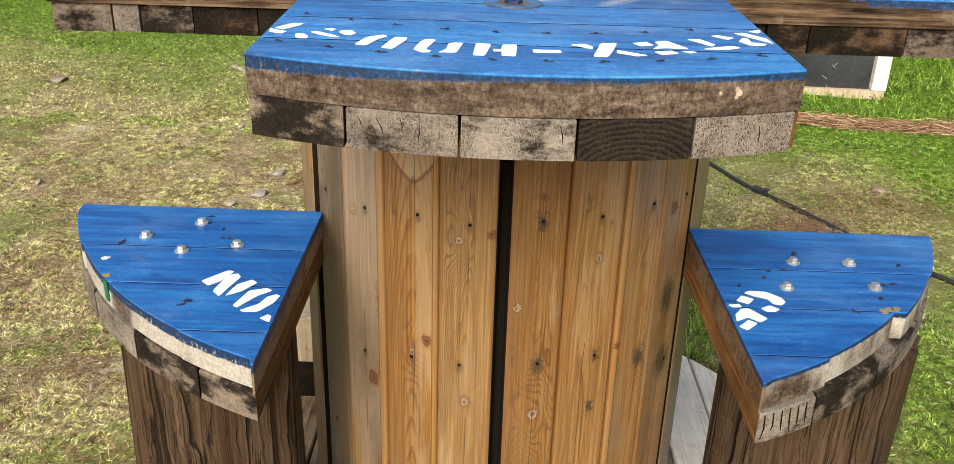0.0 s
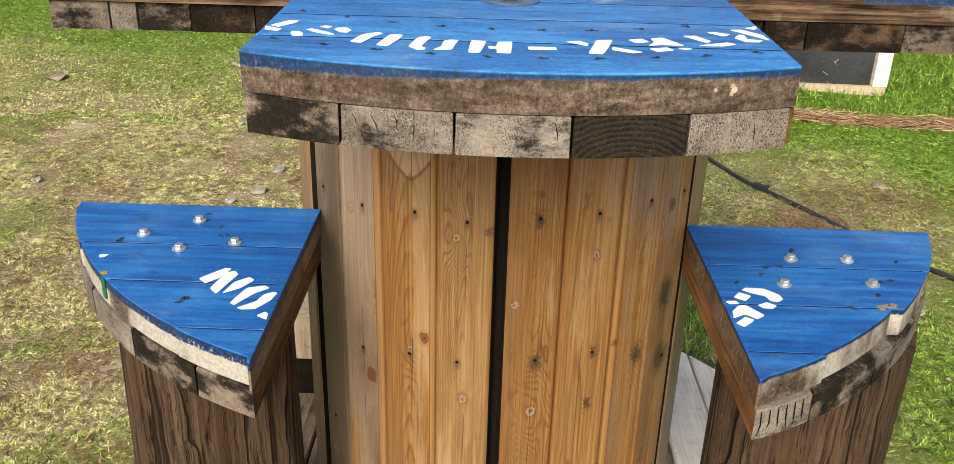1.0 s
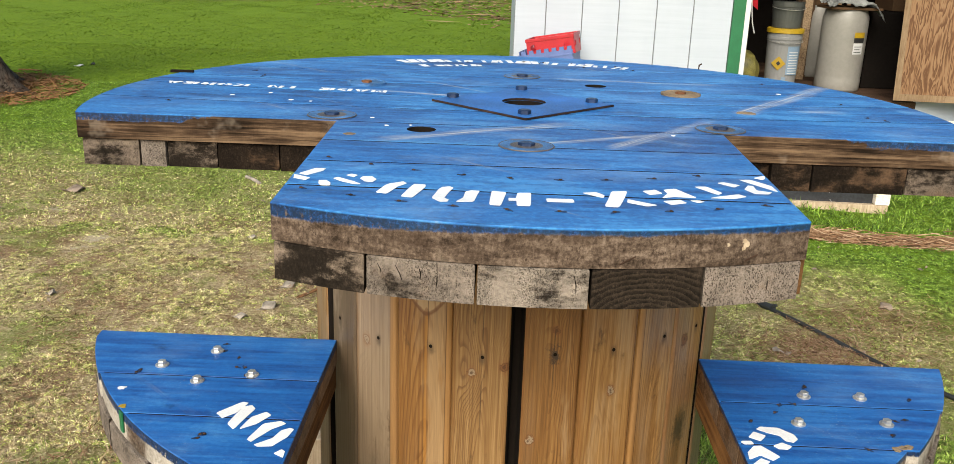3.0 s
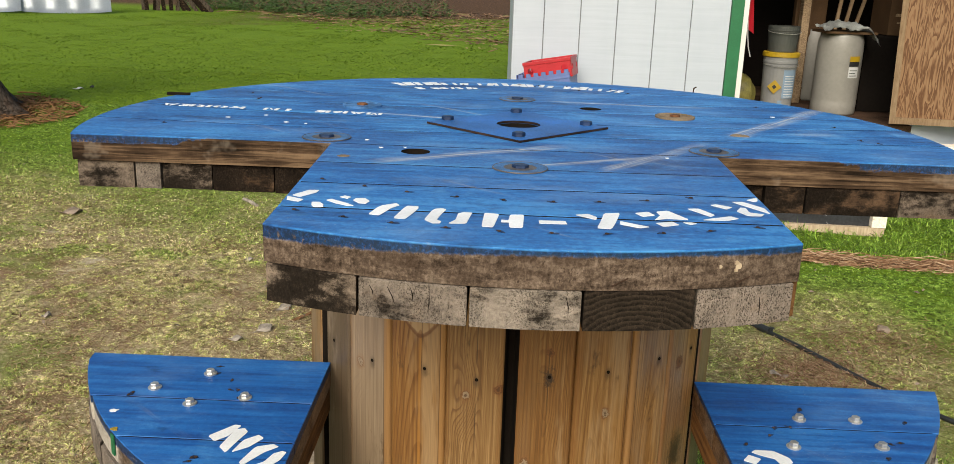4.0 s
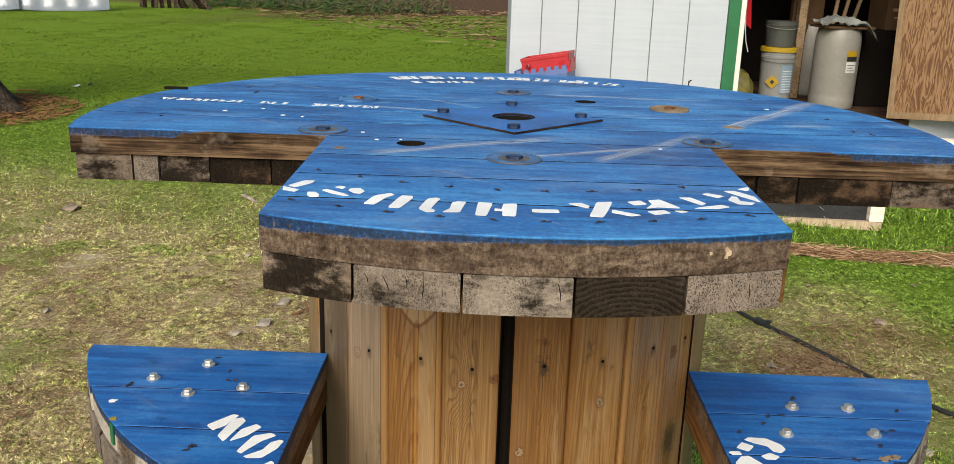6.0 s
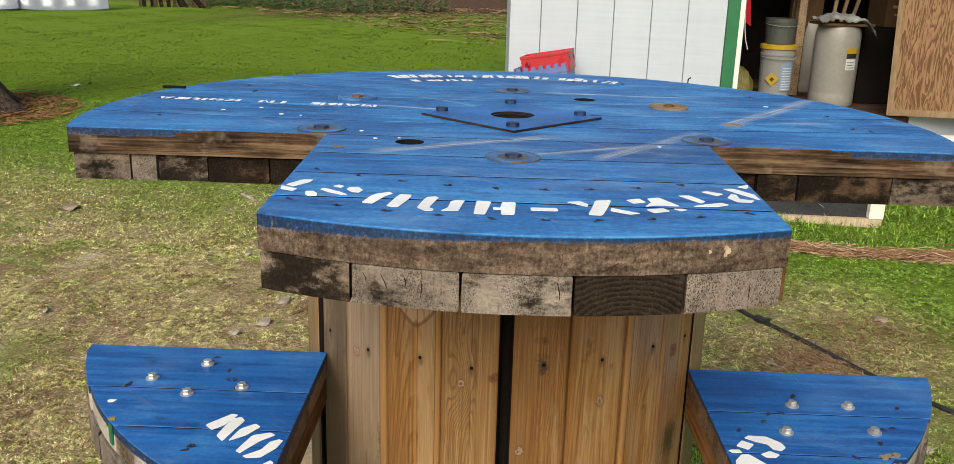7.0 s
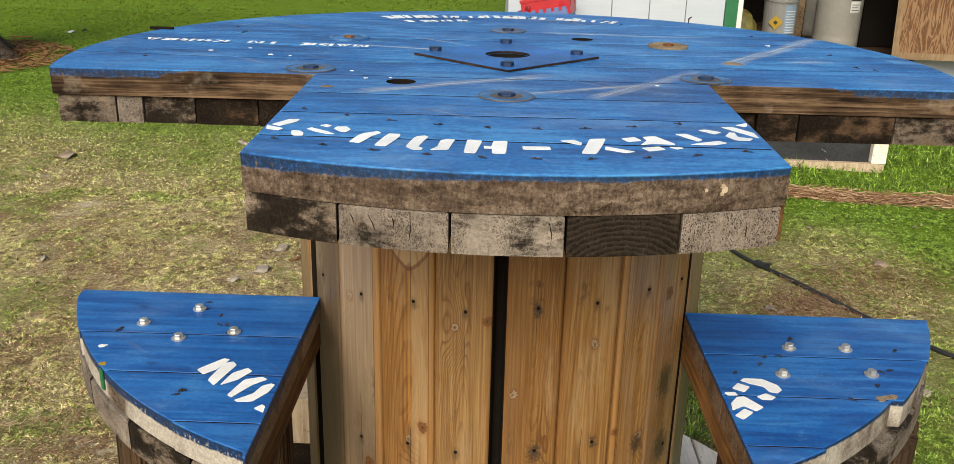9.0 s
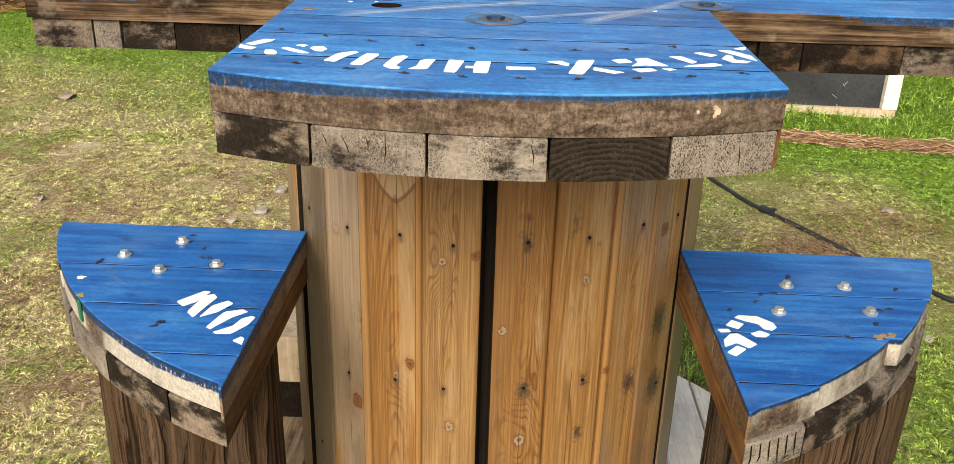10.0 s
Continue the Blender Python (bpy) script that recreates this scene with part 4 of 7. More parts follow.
CUTS = [(-0.826, -0.004, 0.0), (-0.654, 0.010, 0.0), (-0.489, 0.0, 0.02), (NY, 0.0, 0.0), (-0.120, 0.010, 0.055), (0.062, 0.0, 0.10), (0.262, 0.0, 0.06), (0.448, 0.0, 0.105), (0.690, 0.0, 0.0), (0.850, 0.0, 0.0)]
HOLES = [(0.0, 0.0, 0.052), (-0.215, -0.356, 0.030), (0.205, 0.345, 0.030)]


def table_boards():
    lines = [cut_line(*c) for c in CUTS]
    xs = [NXL + (NXR - NXL) * k / 24 for k in range(25)]
    rows = [(None, lines[0])] + list(zip(lines, lines[1:])) + [(lines[-1], None)]
    for k, (low, up) in enumerate(rows):
        holes = []
        if low is None:
            shape = [(x * FXR / NXR if x > 0 else x * FXL / NXL, arc_y(x * FXR / NXR if x > 0 else x * FXL / NXL)) for x in xs]
            b0, b1 = meets(up, NXL, NXR)
            shape += [(b1 + (b0 - b1) * i / 14, up(b1 + (b0 - b1) * i / 14) - GAP) for i in range(15)]
        elif up is None:
            a0, a1 = meets(low, -1, 1)
            w0, w1 = math.atan2(low(a1), a1), math.atan2(low(a0), a0)
            shape = [(a0 + (a1 - a0) * i / 14, low(0) + GAP) for i in range(15)] + [(math.cos(w0 + (w1 - w0) * i / 16), math.sin(w0 + (w1 - w0) * i / 16)) for i in range(1, 16)]
        else:
            arm = k <= 3
            shape = row_outline(low, up, NXL if arm else -1, NXR if arm else 1)
            holes = [(S * x, S * y, S * r) for x, y, r in HOLES if low(x) < y - r and y + r < up(x)]
        part("top_plank", prism(scaled_poly(shape), HT - S * L1 + 0.0006, HT, 0.0007, holes, hole_mat=1), [M_TOP_X, M_CORE], spool)
    for k, line in enumerate(lines[:-1]):
        arm = k <= 2
        a0, a1 = meets(line, NXL if arm else -1, NXR if arm else 1)
        if k == 3:
            a0, a1 = NXL, NXR
        a0, a1 = a0 + 0.004, a1 - 0.004
        q = [a0 + (a1 - a0) * i / 16 for i in range(17)]
        shape = [(x, line(x) - GAP) for x in q] + [(x, line(x) + GAP) for x in q[::-1]]
        part("joint", prism(scaled_poly(shape), HT - S * L1 + 0.001, HT - 0.0004), M_CORE, spool, "dirt-filled dark joint")


table_boards()
XCUTS = [-0.952, -0.827, -0.770, -0.660, -0.525, -0.380, -0.238, -0.081, 0.076, 0.235, 0.386, 0.520, 0.607, 0.806, 0.950]


FRONT = {5: M_END_DARK, 6: M_END_GREY, 7: M_END_PALE, 8: M_END_RINGS, 9: M_END_PORE, 0: M_END_OLD, 1: M_END_GREY, 2: M_END_DARK, 13: M_END_OLD}


def under_boards():
    for k, (x0, x1) in enumerate(zip(XCUTS, XCUTS[1:])):
        front = x0 >= -0.381 and x1 <= 0.387
        xs = np.linspace(x0 + 0.002, x1 - 0.002, 6)
        inset = rng.uniform(0.0, 0.0008) if front else rng.uniform(0.004, 0.016)
        lo = [(x, arc_y(x) + inset if front else NY + 0.004 + inset) for x in xs]
        hi = [(x, -arc_y(x) - 0.004) for x in xs[::-1]]
        poly = lo + hi
        part("under_plank", prism(scaled_poly(poly), HT - S * L2, HT - S * L1 - 0.0006, 0.0015), FRONT.get(k, M_END), spool)


under_boards()
for x0, z0, x1, z1 in ((-0.198, -0.062, -0.181, -0.102), (-0.163, -0.062, -0.158, -0.092), (-0.135, -0.062, -0.139, -0.114), (-0.222, -0.066, -0.214, -0.088), (0.052, -0.064, 0.057, -0.100), (0.330, -0.066, 0.333, -0.112), (-0.345, -0.070, -0.338, -0.112)):
    knee = ((x0 + x1) / 2 + 0.002, (z0 + z1) / 2)
    line = [(S * x, S * arc_y(x) + 0.0008, HT + S * z) for x, z in ((x0, z0), knee, (x1, z1))]
    part("drying_crack", tube(line, [0.0003, 0.0008, 0.0002], 5), M_CORE, spool)
# a loose splinter of board that hangs at the cut edge
part("splinter", box(S * 0.388, S * 0.396, -S * 0.905, -S * 0.60, HT - S * 0.118, HT - S * 0.060, 0.002), M_CUT_SHADED, spool)


RC = 0.500 * S


def stave_mesh(width, mat, dark=0):
    bm = box(-width / 2, width / 2, 0.0, 0.030, S * 0.11 + 0.001, HT - S * L2 - 0.001)
    up = [ed for ed in bm.edges if abs(ed.verts[0].co.z - ed.verts[1].co.z) > 0.1 and ed.verts[0].co.y < 0.01]
    bmesh.ops.bevel(bm, geom=up, offset=0.006, segments=3, affect="EDGES", profile=0.5)
    # Side faces at open gaps go near-black: the gap's shade as colour.
    for fc in bm.faces:
        fc.normal_update()
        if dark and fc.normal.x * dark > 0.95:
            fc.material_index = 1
    return mesh_of("stave", bm, [mat, M_CORE])


WARM, PALE, BROWN = (1.04, 0.90, 0.72), (1.06, 1.06, 1.04), (0.66, 0.63, 0.60)
# first and last angle from the front, then heart, depth, slope, rings per metre, loops, knots, stains, greying, tone, nail heights
FRONT_STAVES = [
    (-72.5, -60.4, 0.0, 0.04, 0.0, 200, 0.0, (), (), 0.5, PALE, ()),
    (-56.4, -45.0, 0.01, 0.05, 0.02, 210, 0.0, (), (), 0.95, BROWN, ((-0.009, 0.777), (-0.004, 0.36))),
    (-44.8, -30.8, -0.005, 0.018, 0.035, 230, 0.012, ((-0.017, 0.765, 0.0065, 1), (0.018, 0.489, 0.011, 0)), (), 0.62, PALE, ((0.008, 0.776), (0.001, 0.532))),
    (-30.2, -16.0, 0.002, 0.03, 0.06, 200, 0.0, ((0.003, 0.560, 0.006, 1), (0.026, 0.586, 0.008, 0)), (), 0.10, WARM, ((0.012, 0.787), (0.002, 0.552))),
    (-15.7, -2.0, 0.001, 0.012, 0.050, 260, 0.030, ((-0.012, 0.756, 0.0065, 1), (0.034, 0.770, 0.0065, 0), (0.001, 0.489, 0.0080, 1)), (), 0.05, PALE, ((0.003, 0.782), (-0.008, 0.553))),
    (1.2, 14.6, 0.003, 0.010, -0.030, 240, 0.060, ((0.004, 0.826, 0.005, 0), (-0.026, 0.656, 0.0070, 1), (0.005, 0.469, 0.0090, 1)), ((0.003, 0.787, 0.012), (0.008, 0.556, 0.013)), 0.0, (0.90, 0.78, 0.62), ((0.004, 0.790), (0.008, 0.560))),
    (15.0, 29.2, -0.01, 0.035, 0.03, 190, 0.014, ((0.006, 0.727, 0.007, 1),), ((0.013, 0.564, 0.008), (0.010, 0.470, 0.010)), 0.12, (1.14, 1.06, 0.92), ((0.005, 0.792), (0.012, 0.564))),
    (29.8, 41.8, 0.012, 0.02, 0.05, 230, 0.010, ((-0.030, 0.570, 0.0055, 0), (0.021, 0.548, 0.008, 1)), ((0.018, 0.535, 0.016),), 0.30, (1.22, 1.14, 1.0), ((0.015, 0.795),)),
    # Both large stains here are the right stool's shadow, put into the colour.
    (42.2, 56.0, 0.0, 0.03, 0.02, 240, 0.0, ((-0.012, 0.775, 0.009, 0),), ((0.0, 0.62, 0.030), (0.006, 0.50, 0.03)), 0.35, (1.25, 1.12, 0.98), ((0.020, 0.788), (0.015, 0.50))),
    (58.8, 72.5, 0.01, 0.04, 0.0, 200, 0.0, (), (), 0.6, PALE, ()),
]
hole_data = mesh_of("nail_hole", lathe([(0.0027, 0.0), (0.0027, 0.0006), (0, 0.0006)], (0, 0, 0), 7), M_CORE)


def put_stave(a0, a1, mat, nails):
    # Which side face borders an open gap and gets its shade as colour.
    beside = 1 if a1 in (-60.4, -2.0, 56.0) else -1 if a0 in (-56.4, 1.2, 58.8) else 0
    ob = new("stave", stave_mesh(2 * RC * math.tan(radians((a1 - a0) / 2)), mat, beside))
    ob.parent = spool
    ob.matrix_local = pose(0, 0, 0, 0, 0, (a0 + a1) / 2) @ pose(0, -RC + rng.uniform(-0.0020, 0.0020), 0, 0, 0, rng.uniform(-0.6, 0.6))
    for nx, nz in nails:
        nail = new("nail_hole", hole_data)
        nail.parent = ob
        nail.matrix_local = pose(nx, -0.0001, nz, 90, 0, 0)


# Dirt per stave; outer values also darken the wood for the stools' shade.
GRIME_SHADE = {-56.4: 1.3, -44.8: 0.55, -30.2: 0.1, -15.7: 0.1, 1.2: 0.42, 15.0: 0.34, 29.8: 0.48, 42.2: 0.64}
STRIPS = {-44.8: 0.032, -30.2: 0.036, 29.8: -0.027, 15.0: 0.039}
for a0, a1, heart, deep, slope, rings, loop, knots, stains, grey, tone, nails in FRONT_STAVES:
    put_stave(a0, a1, pine("pine_stave", heart, deep, slope, 1.45 * rings, loop, knots, stains, grey, tone, STRIPS.get(a0, 0.0), GRIME_SHADE.get(a0, 0.0), a0 == -30.2, nails), nails)
for k in range(15):
    a0 = 73.2 + 14.25 * k
    put_stave(a0, a0 + 13.7, M_PINE, ((0.0, 0.79), (0.004, 0.55)))
# Near-black cylinder stands for the shade in the hollow drum.
part("drum_core", lathe([(RC - 0.034, S * 0.112), (RC - 0.034, HT - S * L2 - 0.002)], (0, 0, 0), 48), M_CORE, spool, "near-black core, shade of the hollow behind the staves")


def base_flange():
    cuts = [-1.0, -0.86, -0.70, -0.55, -0.40, -0.24, -0.08, 0.08, 0.24, 0.40, 0.56, 0.72, 0.87, 1.0]
    for x0, x1 in zip(cuts, cuts[1:]):
        xs = np.linspace(max(-0.985, x0 + 0.004), min(0.985, x1 - 0.004), 6)
        poly = [(x, arc_y(x)) for x in xs] + [(x, -arc_y(x)) for x in xs[::-1]]
        part("base_plank", prism(scaled_poly(poly), S * 0.056, S * 0.11, 0.003), M_BASE if x0 > 0.5 else M_SIDE, spool)
    ycuts = [-1.0, -0.8, -0.6, -0.4, -0.2, 0.0, 0.2, 0.4, 0.6, 0.8, 1.0]
    for y0, y1 in zip(ycuts, ycuts[1:]):
        ys = np.linspace(max(-0.985, y0 + 0.004), min(0.985, y1 - 0.004), 6)
        poly = [(-arc_y(y), y) for y in ys] + [(arc_y(y), y) for y in ys[::-1]]
        part("base_plank", prism(scaled_poly(poly), 0.0, S * 0.055, 0.002), M_SIDE, spool)


base_flange()


M_DENT = plain("dark_dent", (0.006, 0.026, 0.090), 0.6, 0.0, 0.4, 90.0, 0.3)


# ---- steel on the table ----
def table_steel():
    for k in range(6):
        w = radians(-0.5 - 90 + 60 * k)
        x, y = S * 0.482 * math.cos(w), S * 0.482 * math.sin(w)
        if k in (2, 4):
            ring = part("washer", lathe([(0.036, HT), (0.036, HT + 0.0035), (0.031, HT + 0.0045), (0.029, HT + 0.0022), (0, HT + 0.0022)], (x, y, 0), 28), M_PLUG if k == 2 else M_WASHER, spool, "flush rusty washer with tan filler")
            part("bolt_stub", hex_bolt(x, y, HT + 0.002, 0.010, 0.004), M_RUST, ring)
        else:
            ring = part("washer", lathe([(0.036, HT), (0.036, HT + 0.0014), (0.031, HT + 0.0020), (0.020, HT + 0.0014), (0, HT + 0.0014)], (x, y, 0), 32), [M_WASHER], spool, "blue-painted domed washer with a worn rim")
            part("washer_rim", lathe([(0.0355, HT + 0.0002), (0.0369, HT + 0.0004), (0.0369, HT + 0.0010), (0.0360, HT + 0.0019), (0.0355, HT + 0.0015)], (x, y, 0), 32), M_RIM, ring, "worn grey rim")
            part("bolt_head", hex_bolt(x, y, HT + 0.0016, 0.0115, 0.0040), M_DARKBLUE, ring)
    d = 0.216 * S
    plate = part("centre_plate", prism([(0, -d), (d * 0.99, 0.004), (0, d), (-d * 1.01, -0.004)], HT + 0.0012, HT + 0.0042, 0.0005, [(0, 0, 0.053 * S)], hole_mat=1), [M_BLUEMETAL, M_EDGE], spool, "blue-painted square steel plate set cornerwise")
    part("plate_edge", prism([(0, -d - 0.002), (d * 0.99 + 0.002, 0.004), (0, d + 0.002), (-d * 1.01 - 0.002, -0.004)], HT + 0.0004, HT + 0.0036, 0.0, [(0, 0, 0.054 * S)]), M_EDGE, plate, "dark rusty plate edge")
    for x, y in ((-0.173, 0.030), (-0.003, 0.190), (-0.002, -0.166), (0.165, 0.026)):
        part("plate_bolt", hex_bolt(S * x, S * y, HT + 0.0042, 0.0105, 0.0068), M_DARKBLUE, plate)


table_steel()


def sunk_nail(x, y, z, parent, turn):
    """A clinched nail: a small brown head in a dark ragged dent."""
    bm = bmesh.new()
    n = 8
    pts = [(rng.uniform(0.004, 0.008) * math.cos(2 * math.pi * i / n), rng.uniform(0.0016, 0.0032) * math.sin(2 * math.pi * i / n)) for i in range(n)]
    prism(pts, 0.0, 0.0004, bm=bm)
    bm.transform(Matrix.Translation((x, y, z)) @ Matrix.Rotation(turn, 4, "Z"))
    dent = part("nail_dent", bm, M_DENT, parent)
    bm = lathe([(0.0022, 0.0), (0.0022, 0.0008), (0.0012, 0.0012), (0, 0.0012)], (0, 0, 0), 8)
    bm.transform(Matrix.Translation((x + rng.uniform(-0.003, 0.003), y, z + 0.0003)))
    part("nail_head", bm, M_NAIL, dent)


for i in range(9):
    xx = -0.35 + 0.0785 * i
    sunk_nail(S * xx, S * (-0.738 + 0.85 * xx * xx), HT + 0.0001, spool, rng.uniform(-0.9, 0.9))
for i in range(10):
    xx = -0.35 + 0.0775 * i
    sunk_nail(S * xx, S * (-0.922 + 0.62 * xx * xx), HT + 0.0001, spool, rng.uniform(-0.9, 0.9))
for i in range(26):
    w = rng.uniform(0, 2 * np.pi)
    rr = 0.82 + rng.uniform(-0.05, 0.05)
    xx, yy = rr * math.cos(w), rr * math.sin(w)
    if yy > NY + 0.05:
        sunk_nail(S * xx, S * yy, HT + 0.0001, spool, rng.uniform(0, 3))
part("bent_nail", tube([(S * 0.584, S * 0.811, HT - 0.002), (S * 0.585, S * 0.811, HT + 0.009), (S * 0.593, S * 0.813, HT + 0.012)], 0.0018, 6), M_NAIL, spool)


# ---- stencilled letters ----
def ring_arc(cx, cy, rx, ry, a0, a1, thick, n=9):
    """A bent stroke in a letter's unit box."""
    out = [(cx + rx * math.cos(radians(a0 + (a1 - a0) * i / n)), cy + ry * math.sin(radians(a0 + (a1 - a0) * i / n))) for i in range(n + 1)]
    inn = [(cx + (rx - thick) * math.cos(radians(a0 + (a1 - a0) * i / n)), cy + (ry - thick * 0.75) * math.sin(radians(a0 + (a1 - a0) * i / n))) for i in range(n + 1)]
    return out + inn[::-1]


def bar(x0, y0, x1, y1, skew=0.0):
    return [(x0, y0), (x1, y0), (x1 + skew, y1), (x0 + skew, y1)]


GLYPH = {
    "O": [ring_arc(0.5, 0.5, 0.5, 0.5, 105, 255, 0.27), ring_arc(0.5, 0.5, 0.5, 0.5, -75, 75, 0.27)],
    "E": [bar(0.0, 0, 0.30, 1), bar(0.36, 0.80, 0.95, 1), bar(0.36, 0.40, 0.80, 0.60), bar(0.36, 0.0, 0.95, 0.20)],
    "R": [bar(0.0, 0, 0.30, 1), ring_arc(0.42, 0.74, 0.50, 0.26, -85, 85, 0.25), [(0.45, 0.42), (0.70, 0.42), (1.0, 0.0), (0.70, 0.0)]],
    "T_rim": [[(0.97, 0.84), (1.0, 0.63), (0.58, 0.68), (0.56, 0.84)], [(0.96, 0.54), (0.95, 0.09), (0.77, 0.0), (0.70, 0.17), (0.75, 0.58)], [(0.24, 0.92), (0.36, 0.74), (0.24, 0.68), (0.09, 0.78), (0.0, 0.93), (0.14, 1.0)]],
    "S_cut": [[(1.0, 0.73), (0.95, 0.54), (0.41, 0.75), (0.16, 0.92), (0.3, 1.0), (0.66, 0.91)], [(0.89, 0.23), (0.84, 0.02), (0.63, 0.07), (0.62, 0.31)], [(0.43, 0.37), (0.46, 0.13), (0.26, 0.0), (0.02, 0.26), (0.0, 0.58), (0.18, 0.6)]],
    "U_cut": [[(0.95, 0.92), (1.0, 0.4), (0.96, 0.24), (0.72, 0.0), (0.56, 0.11), (0.66, 0.38), (0.67, 0.92)], [(0.3, 1.0), (0.36, 0.35), (0.36, 0.1), (0.07, 0.07), (0.01, 0.2), (0.0, 0.48), (0.02, 1.0)]],
    "O_cut": [[(0.97, 0.82), (1.0, 0.24), (0.97, 0.09), (0.8, 0.0), (0.68, 0.07), (0.7, 0.34), (0.7, 0.76), (0.57, 0.85), (0.57, 0.96), (0.73, 1.0)], [(0.4, 0.93), (0.29, 0.67), (0.33, 0.27), (0.21, 0.16), (0.0, 0.16), (0.01, 0.4), (0.01, 0.86)]],
    "H_cut": [[(0.95, 1.0), (1.0, 0.0), (0.62, 0.04), (0.69, 1.0)], [(0.55, 0.44), (0.38, 0.47), (0.35, 0.05), (0.0, 0.0), (0.04, 0.95), (0.34, 0.95), (0.36, 0.6), (0.54, 0.62)]],
    "X_cut": [[(1.0, 0.13), (0.76, 0.07), (0.66, 0.28), (0.71, 0.44)], [(0.8, 0.94), (0.49, 0.03), (0.2, 0.0), (0.6, 1.0)], [(0.35, 0.52), (0.0, 0.89), (0.17, 0.95), (0.41, 0.71)]],
    "E_cut": [[(1.0, 0.1), (0.65, 0.03), (0.61, 0.29), (0.94, 0.35)], [(0.78, 0.58), (0.5, 0.3), (0.46, 0.05), (0.14, 0.0), (0.01, 0.65), (0.47, 0.52)], [(0.85, 0.77), (0.45, 0.72), (0.41, 0.93), (0.79, 1.0)], [(0.26, 0.78), (0.07, 0.81), (0.0, 0.89), (0.18, 0.95)]],
    "T_cut": [[(0.89, 0.15), (0.67, 0.19), (0.63, 0.63), (0.77, 0.73)], [(0.31, 0.01), (0.16, 0.0), (0.0, 0.26), (0.2, 0.35)], [(1.0, 0.88), (0.86, 0.83), (0.42, 0.77), (0.37, 0.94), (0.63, 1.0)]],
    "R_cut": [[(0.66, 0.07), (0.46, 0.13), (0.4, 0.86), (0.59, 0.92)], [(0.99, 0.62), (0.77, 0.43), (0.71, 0.49), (0.84, 0.74), (0.69, 0.92), (0.81, 1.0), (1.0, 0.91)], [(0.31, 0.05), (0.05, 0.0), (0.0, 0.12), (0.26, 0.21)]],
    "N_cut": [[(0.97, 0.83), (1.0, 0.1), (0.86, 0.02), (0.68, 0.5), (0.7, 0.86)], [(0.45, 0.93), (0.8, 0.21), (0.72, 0.03), (0.53, 0.08), (0.17, 1.0)], [(0.1, 0.91), (0.31, 0.38), (0.25, 0.0), (0.05, 0.02), (0.0, 0.49)]],
    "O_tall": [[(0.73, 0.94), (1.0, 0.3), (0.73, 0.0), (0.51, 0.01), (0.61, 0.35), (0.58, 0.78), (0.56, 0.95)], [(0.42, 0.99), (0.27, 0.59), (0.37, 0.27), (0.27, 0.09), (0.13, 0.08), (0.0, 0.38), (0.01, 0.82), (0.29, 1.0)]],
    "dot": [[(1.0, 0.91), (0.88, 0.0), (0.32, 0.17), (0.0, 0.68), (0.12, 1.0)]],
    "C_cut": [[(0.53, 0.02), (0.35, 0.0), (0.03, 0.28), (0.0, 0.68), (0.11, 0.86), (0.31, 0.89), (0.41, 0.74), (0.32, 0.52), (0.46, 0.25)], [(1.0, 0.16), (0.68, 0.06), (0.58, 0.34), (0.89, 0.43)], [(0.81, 0.71), (0.53, 0.73), (0.48, 0.97), (0.66, 1.0), (0.82, 0.87)]],
    "E_worn": [[(0.51, 0.07), (0.29, 0.0), (0.04, 0.1), (0.11, 0.23)], [(0.84, 0.46), (0.21, 0.27), (0.0, 0.34), (0.0, 0.86), (0.33, 0.89), (0.42, 0.61), (0.84, 0.62)], [(1.0, 0.8), (0.52, 0.69), (0.43, 0.89), (0.93, 1.0)]],
    "N": [bar(0.0, 0, 0.26, 1), bar(0.74, 0, 1.0, 1), [(0.30, 0.95), (0.42, 0.95), (0.72, 0.05), (0.58, 0.05)]],
    "-": [bar(0.0, 0.38, 1.0, 0.60)],
    "M": [bar(0.0, 0, 0.24, 1), bar(0.76, 0, 1.0, 1), [(0.27, 1), (0.42, 1), (0.55, 0.3), (0.45, 0.3)], [(0.73, 1), (0.60, 1), (0.50, 0.55), (0.56, 0.35)]],
    "A": [[(0.0, 0), (0.28, 0), (0.48, 1), (0.32, 1)], [(0.72, 0), (1.0, 0), (0.70, 1), (0.54, 1)], bar(0.36, 0.2, 0.64, 0.38)],
    "D": [bar(0.0, 0, 0.28, 1), ring_arc(0.34, 0.5, 0.62, 0.5, -85, 85, 0.27)],
    "I": [bar(0.34, 0, 0.66, 1)],
    "K": [bar(0.0, 0, 0.28, 1), [(0.32, 0.5), (0.5, 0.5), (1.0, 1.0), (0.70, 1.0)], [(0.36, 0.44), (0.56, 0.44), (1.0, 0.0), (0.70, 0.0)]],
}


